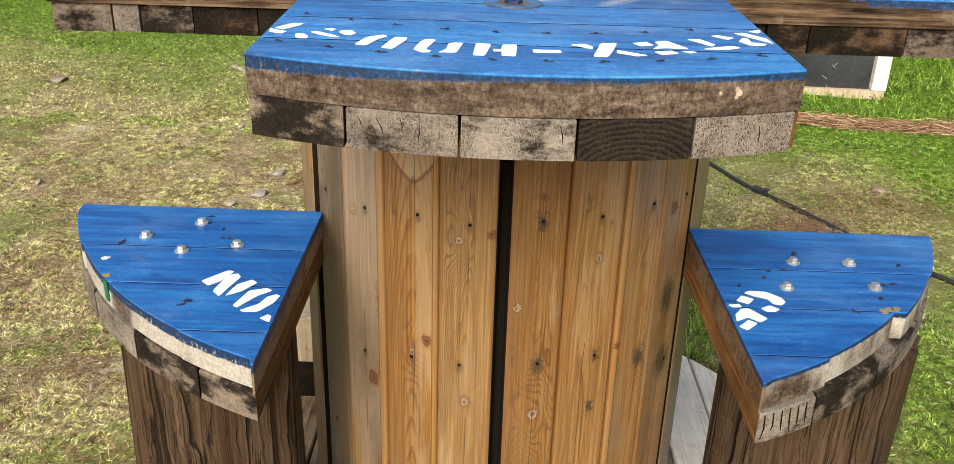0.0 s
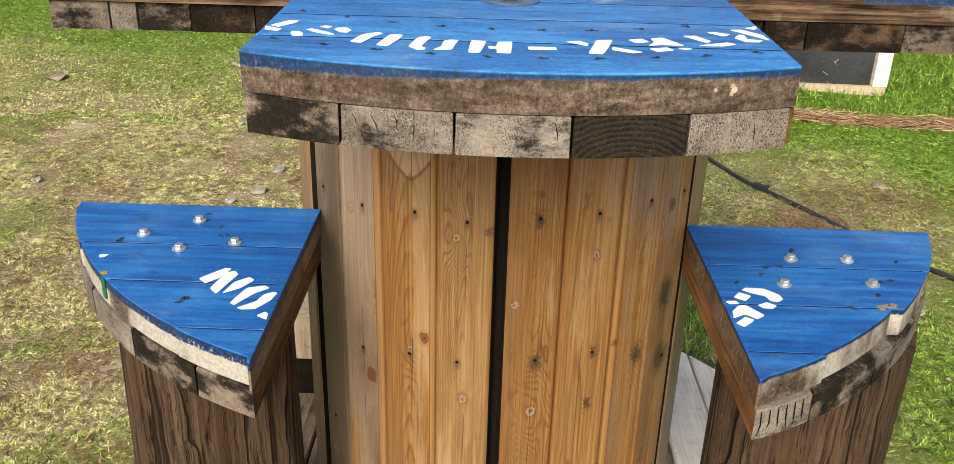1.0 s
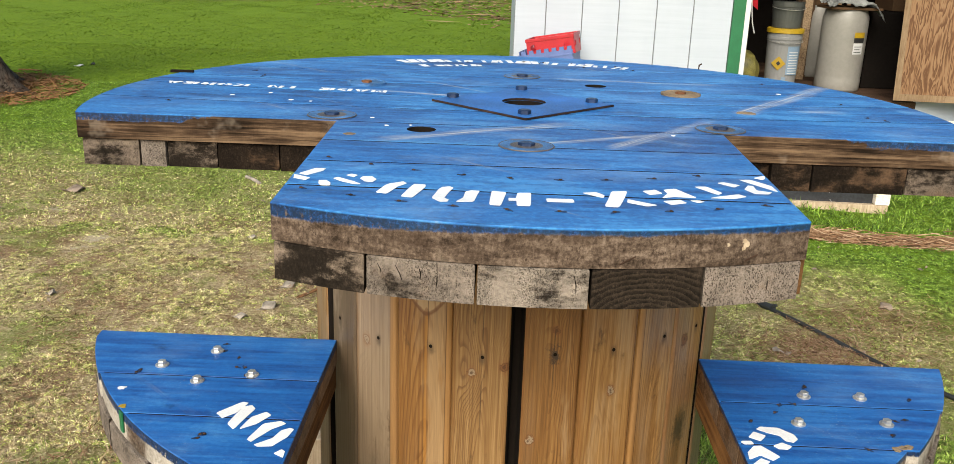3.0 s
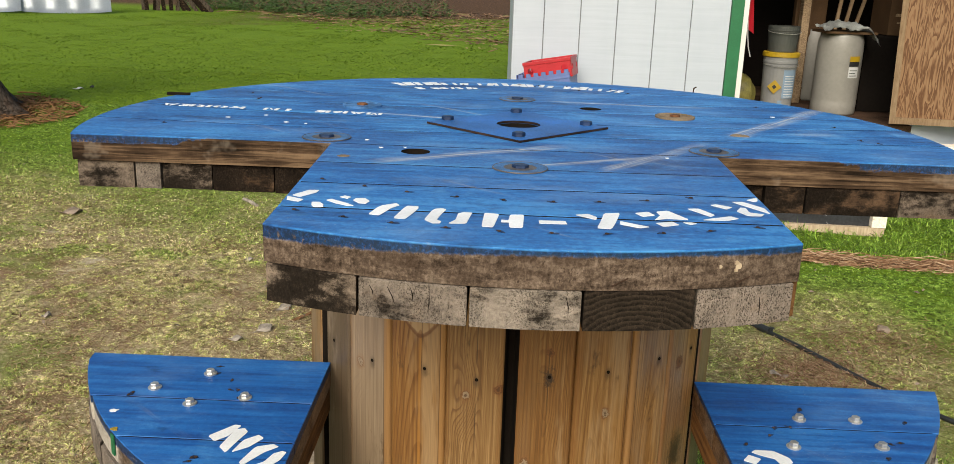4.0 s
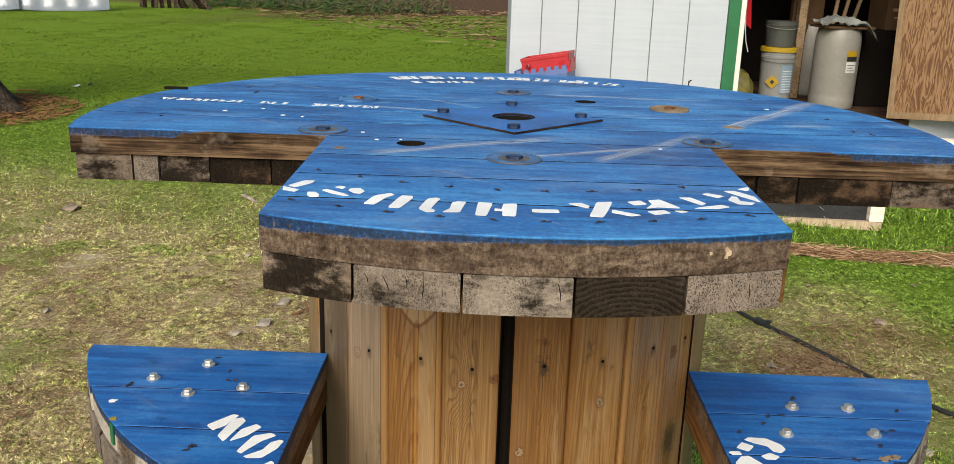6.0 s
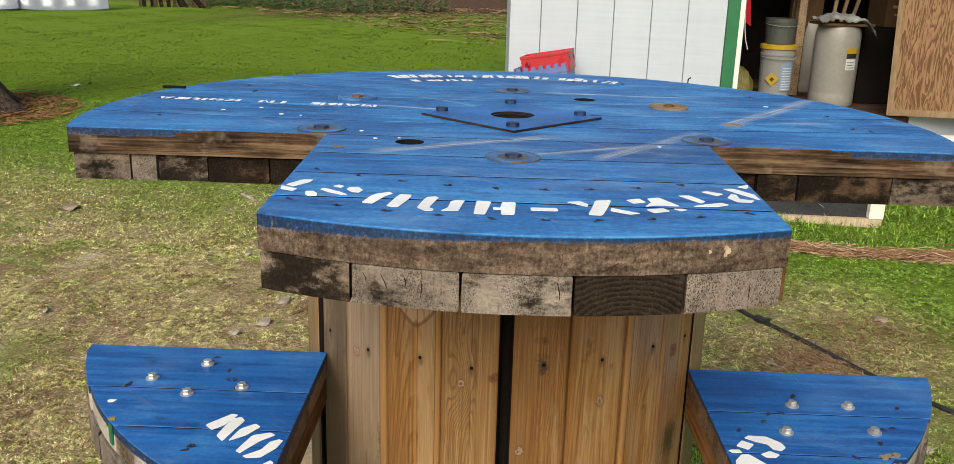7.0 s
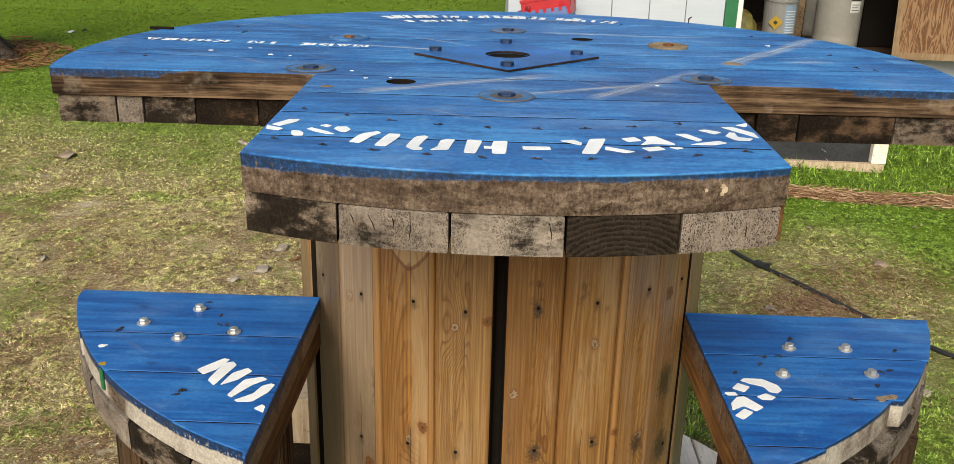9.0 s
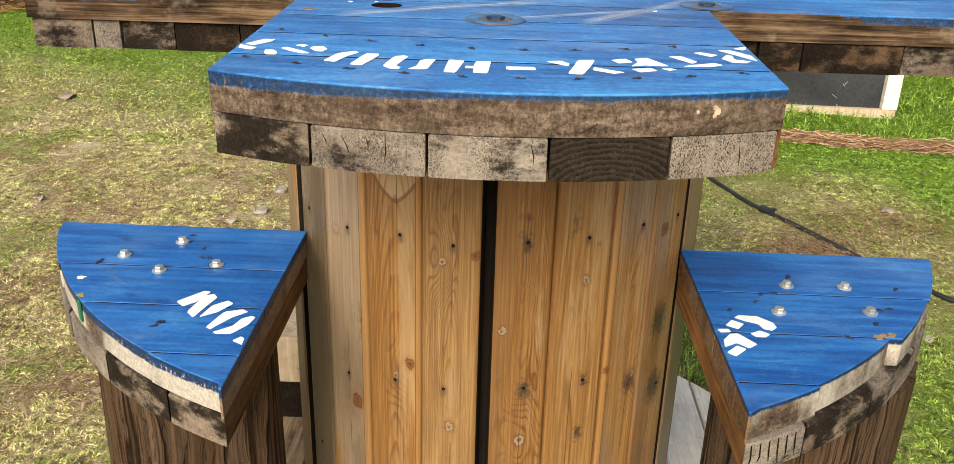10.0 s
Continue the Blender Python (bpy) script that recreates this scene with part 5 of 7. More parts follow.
def paint_letter(key, place, z, parent, keep=None, clip=None):
    """A stencilled letter; place maps the letter's unit box to the board."""
    bm = bmesh.new()
    for stroke in GLYPH[key]:
        if len(stroke) < 12:
            ends = [(Vector(stroke[i]), Vector(stroke[(i + 1) % len(stroke)])) for i in range(len(stroke))]
            stroke = [tuple(p.lerp(q, f)) for p, q in ends for f in (0.08, 0.92)]
        pts = []
        n = len(stroke)
        for i in range(n):
            p, q = Vector(stroke[i]), Vector(stroke[(i + 1) % n])
            for k in range(3):
                pts.append(place(*(p + (q - p) * k / 3)))
        if keep and not all(keep(x, y) for x, y in pts):
            pts = clip([p for p in pts if keep(*p)])
            if len(pts) < 3:
                continue
        low = [bm.verts.new((S * x, S * y, z - 0.0004)) for x, y in pts]
        up = [bm.verts.new((S * x, S * y, z)) for x, y in pts]
        try:
            bm.faces.new(up)
        except ValueError:
            continue
        for i in range(len(pts)):
            bm.faces.new((low[i], low[(i + 1) % len(pts)], up[(i + 1) % len(pts)], up[i]))
    if bm.faces:
        bmesh.ops.triangulate(bm, faces=bm.faces[:])
        part("stencil_letter", bm, M_STENCIL, parent)


def on_ring(centre, wide, r0=0.803, r1=0.902):
    """Letters stand on a ring with their heads outwards and read against the clock as seen from above."""
    def place(u, v):
        w = radians(centre - (u - 0.5) * wide)
        r = r0 + (r1 - r0) * v
        return r * math.sin(w), -r * math.cos(w)
    return place


ON_TOP = lambda x, y: arm_side(y, -1) + 0.003 < x < arm_side(y, 1) - 0.003
for key, centre, wide, r0, r1 in (("T_rim", -23.7, 5.9, 0.795, 0.890), ("S_cut", -19.8, 4.5, 0.803, 0.859), ("U_cut", -13.7, 4.2, 0.812, 0.896), ("O_cut", -7.9, 4.3, 0.816, 0.905), ("H_cut", -2.4, 4.2, 0.826, 0.904), ("-", 2.5, 2.7, 0.825, 0.905),
                                  ("X_cut", 8.5, 6.6, 0.806, 0.897), ("E_cut", 14.6, 4.9, 0.799, 0.887), ("T_cut", 21.6, 6.5, 0.779, 0.871), ("R_cut", 27.6, 7.1, 0.766, 0.863)):
    paint_letter(key, on_ring(centre, wide, r0, r1), HT + 0.0008, spool, ON_TOP, lambda p: p)


def on_line(x0, x1, y0, y1, slope):
    """Letters along x, upside down for one who stands at the front."""
    def place(u, v):
        x = x1 - (x1 - x0) * u
        return x, y1 - (y1 - y0) * v + slope * x
    return place


xx = -0.345
for key in "MADE IN KOREA":
    if key != " ":
        paint_letter(key, on_line(xx - 0.039, xx, 0.076, 0.107, -0.06), HT + 0.0008, spool)
    xx -= 0.0445
# illegible stencilled lines at the far rim, as plain strokes
def far_strokes(mid, spread, count, r0, tall):
    for i in range(count):
        w = radians(180 + mid + spread * (i / (count - 1) - 0.5) + rng.uniform(-0.3, 0.3))
        if rng.uniform() < 0.12:
            continue
        h = radians(rng.uniform(0.35, 1.05))
        lean = radians(rng.uniform(-0.7, 0.7))
        q = tall * rng.uniform(0.55, 1.0)
        pts = [(r0, w - h), (r0, w + h), (r0 + q, w + h + lean), (r0 + q, w - h + lean)]
        pts = [(r * math.sin(v), -r * math.cos(v)) for r, v in pts]
        part("stencil_stroke", prism(scaled_poly(pts), HT + 0.0004, HT + 0.0008), M_STENCIL, spool)


far_strokes(1.0, 50.0, 26, 0.80, 0.075)
far_strokes(16.0, 16.0, 9, 0.70, 0.045)


# ---- the two stools ----
def stool(side, ztop, apex, corner_back, corner_front, cuts, steps, post_at, post_r, bolts, letters, label):
    """A log stool topped with the quarter piece cut from the reel; side -1 or 1."""
    z = HT + S * ztop
    root = thing("stool", (S * post_at[0], S * post_at[1], S * 0.11), label, "stool", "log stools at the reel table")
    off = z - S * 0.11
    ax, ay = apex
    rim = lambda y: math.sqrt(max(0.0, 1.0 - y * y)) - 0.002
    mat = painted_wood("blue_paint_stool", off, 0, 0.30 if side < 0 else 0.20, deep=0.7, worn=0.22, run=0.009 if side < 0 else 0.002, inner=S * (ax - post_at[0]))
    rows = list(zip([ay] + cuts, cuts + [None]))
    for k, (y1, y0) in enumerate(rows):
        if y0 is None:
            yt = corner_front
            ys = np.linspace(yt, y1 - 0.0016, 7)
        else:
            ys = np.linspace(y0 + 0.0016, y1 - (0.0016 if k else 0.0), 7)
        outer = [(side * max(abs(ax) + 0.004, min(rim(y) - steps[k], abs(corner_back))), y) for y in ys]
        inner = [(ax, y) for y in ys[::-1]]
        poly = outer + inner if side > 0 else [(x, y) for x, y in (outer + inner)][::-1]
        part("seat_plank", prism(scaled_poly(poly), z - S * L1 + 0.0006, z, 0.0006), mat, root)
    for k, y0 in enumerate(cuts):
        far = side * (max(abs(ax) + 0.02, rim(y0) - steps[k + 1]) - 0.008)
        near = ax + side * 0.004
        lo, hi = min(far, near), max(far, near)
        part("joint", box(S * lo, S * hi, S * (y0 - 0.0016), S * (y0 + 0.0016), z - S * L1 + 0.001, z - 0.0004), M_CORE, root, "dirt-filled dark joint")
    x0 = abs(ax)
    xs = [x0, x0 + 0.115, x0 + 0.265, x0 + 0.40, abs(corner_back) - 0.004]
    for a0, a1 in zip(xs, xs[1:]):
        q = np.linspace(a0 + 0.002, a1 - 0.002, 6)
        poly = [(x, max(arc_y(min(0.999, x)), corner_front) - 0.004) for x in q] + [(x, ay - 0.004) for x in q[::-1]]
        if side < 0:
            poly = [(-x, y) for x, y in poly][::-1]
        bm = prism(scaled_poly(poly), z - S * L2, z - S * L1 - 0.0006, 0.0015)
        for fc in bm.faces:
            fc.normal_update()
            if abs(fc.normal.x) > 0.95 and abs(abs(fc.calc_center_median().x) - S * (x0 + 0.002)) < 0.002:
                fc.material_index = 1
        ends = M_END_PALE if side > 0 and a0 < 0.5 else M_END_DARK if side > 0 and a0 < 0.6 else M_END_GREY if a0 > 0.6 else M_END_DARK
        # The left stool's cut face takes the shaded colour, the right one's the lit.
        part("under_plank", bm, [ends, M_CUT_LIT if side > 0 else M_CUT_SHADED], root)
    if side > 0:
        for i in range(6):
            cx = S * (ax + 0.012 + 0.0165 * i)
            cy = S * (max(arc_y(ax + 0.012 + 0.0165 * i), corner_front) - 0.004)
            part("drying_crack", tube([(cx, cy, z - S * (L1 + 0.004)), (cx + 0.001, cy - 0.0002, z - S * 0.088), (cx + rng.uniform(-0.003, 0.003), cy, z - S * (L2 - 0.006 - 0.004 * (i % 3)))], [0.0008, 0.0010, 0.0003], 5), M_CORE, root)
    # log
    px, py = S * post_at[0], S * post_at[1]
    n, levels = 40, 14
    bm = bmesh.new()
    rings = []
    lobes = [(rng.uniform(0, 6.28), rng.uniform(0.005, 0.02)) for _ in range(5)]
    cracks = [(rng.uniform(0, 6.28), rng.uniform(0.02, 0.05)) for _ in range(9)]
    for j in range(levels + 1):
        zz = S * 0.11 + (z - S * L2 - S * 0.11 - 0.0006) * j / levels
        ring = []
        for i in range(n):
            w = 2 * math.pi * i / n
            r = S * post_r * (1.04 - 0.04 * j / levels)
            for q, (ph, am) in enumerate(lobes):
                r += S * post_r * am * math.cos((q + 1) * w + ph + 0.15 * j)
            for ca, cd in cracks:
                dw = abs((w - ca + math.pi) % (2 * math.pi) - math.pi)
                if dw < 0.09:
                    r -= S * cd * 0.35
            ring.append(bm.verts.new((px + r * math.cos(w), py + r * math.sin(w), zz)))
        rings.append(ring)
    for lo, hi in zip(rings, rings[1:]):
        for i in range(n):
            bm.faces.new((lo[i], lo[(i + 1) % n], hi[(i + 1) % n], hi[i]))
    bm.faces.new(rings[0])
    bm.faces.new(rings[-1])
    part("log_post", bm, M_LOG, root, "weathered grey-brown log with drying cracks", smooth=False)
    for bx, by in bolts:
        washer = part("washer", lathe([(0.0098, z), (0.0098, z + 0.0016), (0.0088, z + 0.0022), (0, z + 0.0022)], (S * bx, S * by, 0), 20), M_ZINC, root)
        part("bolt_head", hex_bolt(S * bx, S * by, z + 0.0022, 0.0066, 0.0056), M_ZINC, washer, "shiny zinc hex bolt")
    for key, centre, wide, r0, r1 in letters:
        paint_letter(key, on_ring(centre, wide, r0, r1), z + 0.0008, root, (lambda x, y: abs(x) > abs(ax) + 0.004), lambda p: p)
    for i in range(11):
        w = radians(side * rng.uniform(28, 66))
        rr = (0.735, 0.93)[i % 2] + rng.uniform(-0.012, 0.012)
        nx_, ny_ = rr * math.sin(w), -rr * math.cos(w)
        if abs(nx_) > abs(ax) + 0.02 and ny_ < ay - 0.02 and rr < 0.96:
            sunk_nail(S * nx_, S * ny_, z + 0.0001, root, rng.uniform(0, 3))
    return root


stool(-1, -0.503, (-0.407, -0.296), -0.945, -0.925, [-0.501, -0.661, -0.827], (0.0, 0.004, 0.004, 0.0), (-0.62, -0.50), 0.180,
      ((-0.746, -0.458), (-0.653, -0.381), (-0.651, -0.522), (-0.548, -0.487)),
      (("N_cut", -38.6, 6.2, 0.797, 0.879), ("O_tall", -32.5, 4.8, 0.802, 0.891), ("dot", -28.1, 1.7, 0.873, 0.893)), "log stool with blue-painted quarter-round plank seat and white letters")
stool(1, -0.518, (0.417, -0.285), 0.965, -0.905, [-0.485, -0.650, -0.819], (0.0, 0.004, 0.026, 0.016), (0.665, -0.50), 0.188,
      ((0.601, -0.448), (0.718, -0.446), (0.554, -0.565), (0.731, -0.553)),
      (("C_cut", 38.1, 6.0, 0.752, 0.835), ("E_worn", 32.5, 4.7, 0.769, 0.856)), "log stool with blue-painted quarter-round plank seat, chipped stepped rim")
# pale treated timber behind the drum, on the base
part("base_block", box(-0.60, -0.36, 0.24, 0.40, 0.176, 0.29, 0.004), M_RAWBOARD, spool, "pale treated timber block")
# Added dark block: the shadow under the pale timber, made as a solid.
part("base_block", box(-0.58, -0.37, 0.25, 0.40, S * 0.1105, 0.1755, 0.004), M_END, spool, "dark block added as shade under the timber")

# drips, flecks and bare spots
def fleck(x, y, r, z, mat, parent, name="paint_fleck"):
    n = 9
    pts = [(S * x + r * rng.uniform(0.6, 1.2) * math.cos(2 * math.pi * i / n), S * y + r * rng.uniform(0.5, 1.0) * math.sin(2 * math.pi * i / n)) for i in range(n)]
    part(name, prism(pts, z + 0.0001, z + 0.0009), mat, parent)


for x, y, r in ((-0.70, -0.02, 0.008), (-0.62, 0.03, 0.006), (-0.55, -0.06, 0.008), (-0.50, -0.07, 0.005), (-0.33, -0.25, 0.005), (0.30, -0.33, 0.005), (0.70, 0.31, 0.010), (-0.29, -0.33, 0.007), (-0.24, -0.32, 0.004)):
    fleck(x, y, 0.55 * r, HT, M_STENCIL, spool)
fleck(0.528, -0.018, 0.016, HT, M_PLUG, spool, "bare_spot")
fleck(-0.35, -0.43, 0.008, HT, M_PLUG, spool, "bare_spot")
stools = [o for o in scene.objects if o.name.split(".")[0] == "stool"]
ZL, ZR = HT - 0.503 * S, HT - 0.518 * S
fleck(-0.787, -0.565, 0.006, ZL, M_STENCIL, stools[0])
fleck(-0.757, -0.637, 0.006, ZL, M_YELLOW, stools[0])
for dx in (0.0, 0.014, 0.026):
    fleck(0.712 + dx, -0.648 + 0.4 * dx, 0.007, ZR, M_PLUG, stools[1], "bare_spot")
w = radians(-49.0)
part("paint_drip", box(-0.005, 0.005, -0.0012, 0.0012, -0.030, -0.001, 0.0005, None, Matrix.Translation((S * 0.9985 * math.sin(w), -S * 0.9985 * math.cos(w), ZL)) @ Matrix.Rotation(w, 4, "Z")), M_GREEN, stools[0], "dark green paint drip")

# on the front rim: a dried white splash and two bent staples
for x, z, r in ((0.290, -0.021, 0.0028), (0.2925, -0.027, 0.0038), (0.290, -0.032, 0.0024), (0.266, -0.026, 0.0018)):
    n = 8
    bm = prism([(r * rng.uniform(0.5, 1.2) * math.cos(2 * math.pi * i / n), r * rng.uniform(0.6, 1.3) * math.sin(2 * math.pi * i / n)) for i in range(n)], 0.0, 0.0012)
    bm.transform(Matrix.Translation((S * x, S * arc_y(x) + 0.0002, HT + S * z)) @ Matrix.Rotation(math.asin(x), 4, "Z") @ Matrix.Rotation(math.pi / 2, 4, "X"))
    part("white_splash", bm, M_RAWBOARD, spool, "dried whitish splash")
for x, z in ((0.125, -0.044), (0.30, -0.047)):
    part("staple", tube([(S * (x - 0.011), S * arc_y(x) - 0.001, HT + S * (z - 0.007)), (S * (x + 0.011), S * arc_y(x) - 0.001, HT + S * (z + 0.006))], 0.0007, 5), M_NAIL, spool)


# ---- round the table ----
def bent(points, n=6):
    """A smooth run through a few points on the ground."""
    out = []
    for i in range(len(points) - 1):
        p0, p1 = Vector(points[max(i - 1, 0)]), Vector(points[i])
        p2, p3 = Vector(points[i + 1]), Vector(points[min(i + 2, len(points) - 1)])
        for k in range(n):
            t = k / n
            out.append(0.5 * ((2 * p1) + (p2 - p0) * t + (2 * p0 - 5 * p1 + 4 * p2 - p3) * t * t + (3 * p1 - p0 - 3 * p2 + p3) * t ** 3))
    out.append(Vector(points[-1]))
    return out


def hose():
    line = bent([(0.62, 2.62, 0.008), (0.86, 2.30, 0.008), (0.938, 2.132, 0.008), (1.019, 1.891, 0.009), (1.126, 1.68, 0.009), (1.23, 1.49, 0.008), (1.335, 1.31, 0.007), (1.45, 1.12, 0.008), (1.62, 0.90, 0.008), (1.95, 0.62, 0.008)])
    line = [Vector((p.x, p.y, p.z + float(rise(np.float64(p.x), np.float64(p.y))))) for p in line]
    root = thing("hose", (0.938, 2.132, 0.0), "black soaker hose lying in the grass", "hose")
    part("hose_tube", tube(line, 0.0085, 8), M_HOSE, root, smooth=True)
    part("hose_joint", tube([(1.035, 1.862, 0.012), (1.062, 1.812, 0.014)], 0.016, 10), M_HOSE, root, "thicker black coupling")
    part("tape_end", box(1.045, 1.085, 1.83, 1.85, 0.016, 0.021, 0.001), M_HOSE, root)


hose()


def straw_windrow():
    n = 5200
    t = rng.uniform(0, 1, n)
    x = 1.05 + 2.6 * t
    y = 2.86 - 0.10 * np.sin(2.2 * t) + 0.035 * np.sin(13 * t) + rng.normal(0, 0.033, n)
    z = np.abs(rng.normal(0, 0.016, n)) + 0.004
    a = rng.normal(0, 0.45, n)
    ln, w = rng.uniform(0.05, 0.12, n), 0.0022
    ux, uy = np.cos(a), np.sin(a)
    c = np.stack([x, y, z], 1)
    d = np.stack([ux * ln / 2, uy * ln / 2, rng.normal(0, 0.006, n)], 1)
    s = np.stack([-uy * w, ux * w, np.full(n, w * 0.6)], 1)
    co = np.stack([c - d - s, c - d + s, c + d + s * 0.5, c + d - s * 0.5], 1).reshape(-1, 3)
    k = np.arange(n)[:, None] * 4
    ob = new("pine_straw", raw_mesh("pine_straw", co, k + np.array([[0, 1, 2, 3]]), [M_LOOSE]))
    tagged(ob, "long windrow of brown pine straw on the grass", "pine straw", kind="stuff")


straw_windrow()


def framed_board():
    at = (1.90, 3.38, 0.0)
    root = thing("framed_board", at, "black board in a pale raw timber frame on the grass", "board")
    part("panel", box(1.36, 2.05, 3.395, 3.410, 0.02, 0.40, 0.001), M_BLACKBOARD, root, "scuffed black panel")
    part("bottom_rail", box(1.34, 2.125, 3.355, 3.392, -0.012, 0.040, 0.003), M_RAWBOARD, root)
    part("side_stile", box(2.052, 2.13, 3.354, 3.412, 0.042, 0.40, 0.003), M_BASE, root, "whitish weathered stile")
    part("side_stile", box(1.30, 1.355, 3.354, 3.412, 0.042, 0.40, 0.003), M_TRIM, root)
    for i in range(4):
        x, z = rng.uniform(1.7, 2.0), rng.uniform(0.05, 0.17)
        s = rng.uniform(0.015, 0.04)
        part("scuff", box(x, x + s, 3.3935, 3.3945, z, z + 0.0018, 0, None, Matrix.Translation((x, 3.394, z)) @ Matrix.Rotation(rng.uniform(-1, 1), 4, "Y") @ Matrix.Translation((-x, -3.394, -z))), M_PAPER, root)
    root.rotation_euler = (0, 0, radians(-3))


framed_board()


def chip(x, y, length, width, thick, turn, mat, name, label, category, lift=0.0):
    """A bark chip, splinter or stone: a bent, uneven flake."""
    bm = bmesh.new()
    bmesh.ops.create_icosphere(bm, subdivisions=2, radius=0.5)
    for v in bm.verts:
        k = 1 + 0.30 * noise.noise(v.co * 3.1 + Vector((x * 9, y * 7, 0)))
        v.co = Vector((v.co.x * length * k, v.co.y * width * k * (1 + 0.5 * math.sin(9 * v.co.x)), 0.5 * v.co.z * k * thick + 0.5 * thick * math.sin(7 * v.co.x + 3 * v.co.y)))
    length, width, thick = 0.8 * length, 0.75 * width, 0.5 * thick
    z = float(rise(np.float64(x), np.float64(y))) + 0.3 * thick + 0.006
    bm.transform(Matrix.Translation((x, y, z)) @ Matrix.Rotation(turn, 4, "Z"))
    return solo(name, bm, mat, (x, y, z), label, category)


chip(-2.34, 3.17, 0.13, 0.085, 0.025, 0.4, M_DRYLEAF, "dead_leaf", "curled grey dead leaf on the lawn", "leaf", 0.012)
chip(-0.885, 1.62, 0.09, 0.04, 0.02, 1.0, M_STONE, "wood_chip", "pale bark-stripped wood chip on dry grass", "wood chip")
chip(-0.864, 1.86, 0.10, 0.03, 0.02, 0.9, M_STONE, "wood_chip", "pale bark-stripped wood chip on dry grass", "wood chip")
chip(-0.96, 1.52, 0.06, 0.03, 0.014, 0.2, M_STONE, "wood_chip", "pale bark-stripped wood chip on dry grass", "wood chip")
chip(-1.17, 2.46, 0.06, 0.028, 0.012, 0.1, M_STONE, "wood_chip", "small pale wood chip in the grass", "wood chip")
chip(-1.734, 1.675, 0.040, 0.03, 0.015, 0.1, M_STONE, "pebble", "small white pebble on dry grass", "pebble")
chip(1.526, 1.883, 0.05, 0.045, 0.02, 0.7, M_DRYLEAF, "dead_leaf", "small brown dead leaf in the grass", "leaf", 0.01)
chip(1.262, 0.867, 0.05, 0.025, 0.014, 0.7, M_STONE, "pebble", "small pale pebble in the grass", "pebble")
chip(0.98, 1.42, 0.07, 0.03, 0.014, 2.6, M_STONE, "wood_chip", "pale split wood chip beside the hose", "wood chip")
chip(-4.51, 7.98, 0.11, 0.05, 0.02, 0.3, M_PAPER, "paper_scrap", "crumpled white paper scrap on the far lawn", "paper scrap")
chip(-4.42, 8.11, 0.05, 0.04, 0.02, 0.9, M_HOSE, "dark_clod", "small dark clod on the far lawn", "clod")
# Black bar added on the rim: the shade in an open board joint.
part("rim_splinter", box(-0.672, -0.628, 0.224, 0.232, HT - 0.001, HT + 0.0045, 0.001), M_CORE, spool, "black strip added for the dark of an open joint")
for pts, rad in ((((-4.87, 7.43, 0.02), (-4.75, 7.42, 0.024), (-4.62, 7.40, 0.02)), 0.007), (((-1.50, 3.56, 0.012), (-1.45, 3.50, 0.016), (-1.385, 3.42, 0.012)), 0.010), (((-0.80, 1.74, 0.008), (-0.72, 1.86, 0.012), (-0.66, 1.99, 0.009)), 0.006), (((-0.62, 1.60, 0.008), (-0.50, 1.80, 0.012), (-0.46, 1.95, 0.009)), 0.005)):
    solo("stick", tube(bent(pts, 4), rad, 7, None, 0.3), M_STONE if rad > 0.008 else M_STRAW, pts[1], "thin dry stick lying in the grass", "stick")


def litter():
    """Scattered flakes of dead leaf and bark."""
    n = 700
    x, y = rng.uniform(-3.6, 2.8, n), rng.uniform(-0.6, 4.6, n)
    ok = np.hypot(x, y) > 0.78
    x, y = x[ok], y[ok]
    n = len(x)
    a = rng.uniform(0, 6.28, n)
    l, w = rng.uniform(0.005, 0.016, n), rng.uniform(0.002, 0.006, n)
    c = np.stack([x, y, rise(x, y) + 0.010], 1)
    d = np.stack([np.cos(a) * l, np.sin(a) * l, rng.uniform(-0.004, 0.006, n)], 1)
    s = np.stack([-np.sin(a) * w, np.cos(a) * w, rng.uniform(-0.004, 0.004, n)], 1)
    co = np.stack([c - d, c - s + [0, 0, 0.003], c + d, c + s + [0, 0, 0.003]], 1).reshape(-1, 3)
    k = np.arange(n)[:, None] * 4
    ob = new("leaf_litter", raw_mesh("leaf_litter", co, k + np.array([[0, 1, 2, 3]]), [M_DRYLEAF]))
    tagged(ob, "scattered flakes of dead leaf and bark", "litter", kind="stuff")


litter()


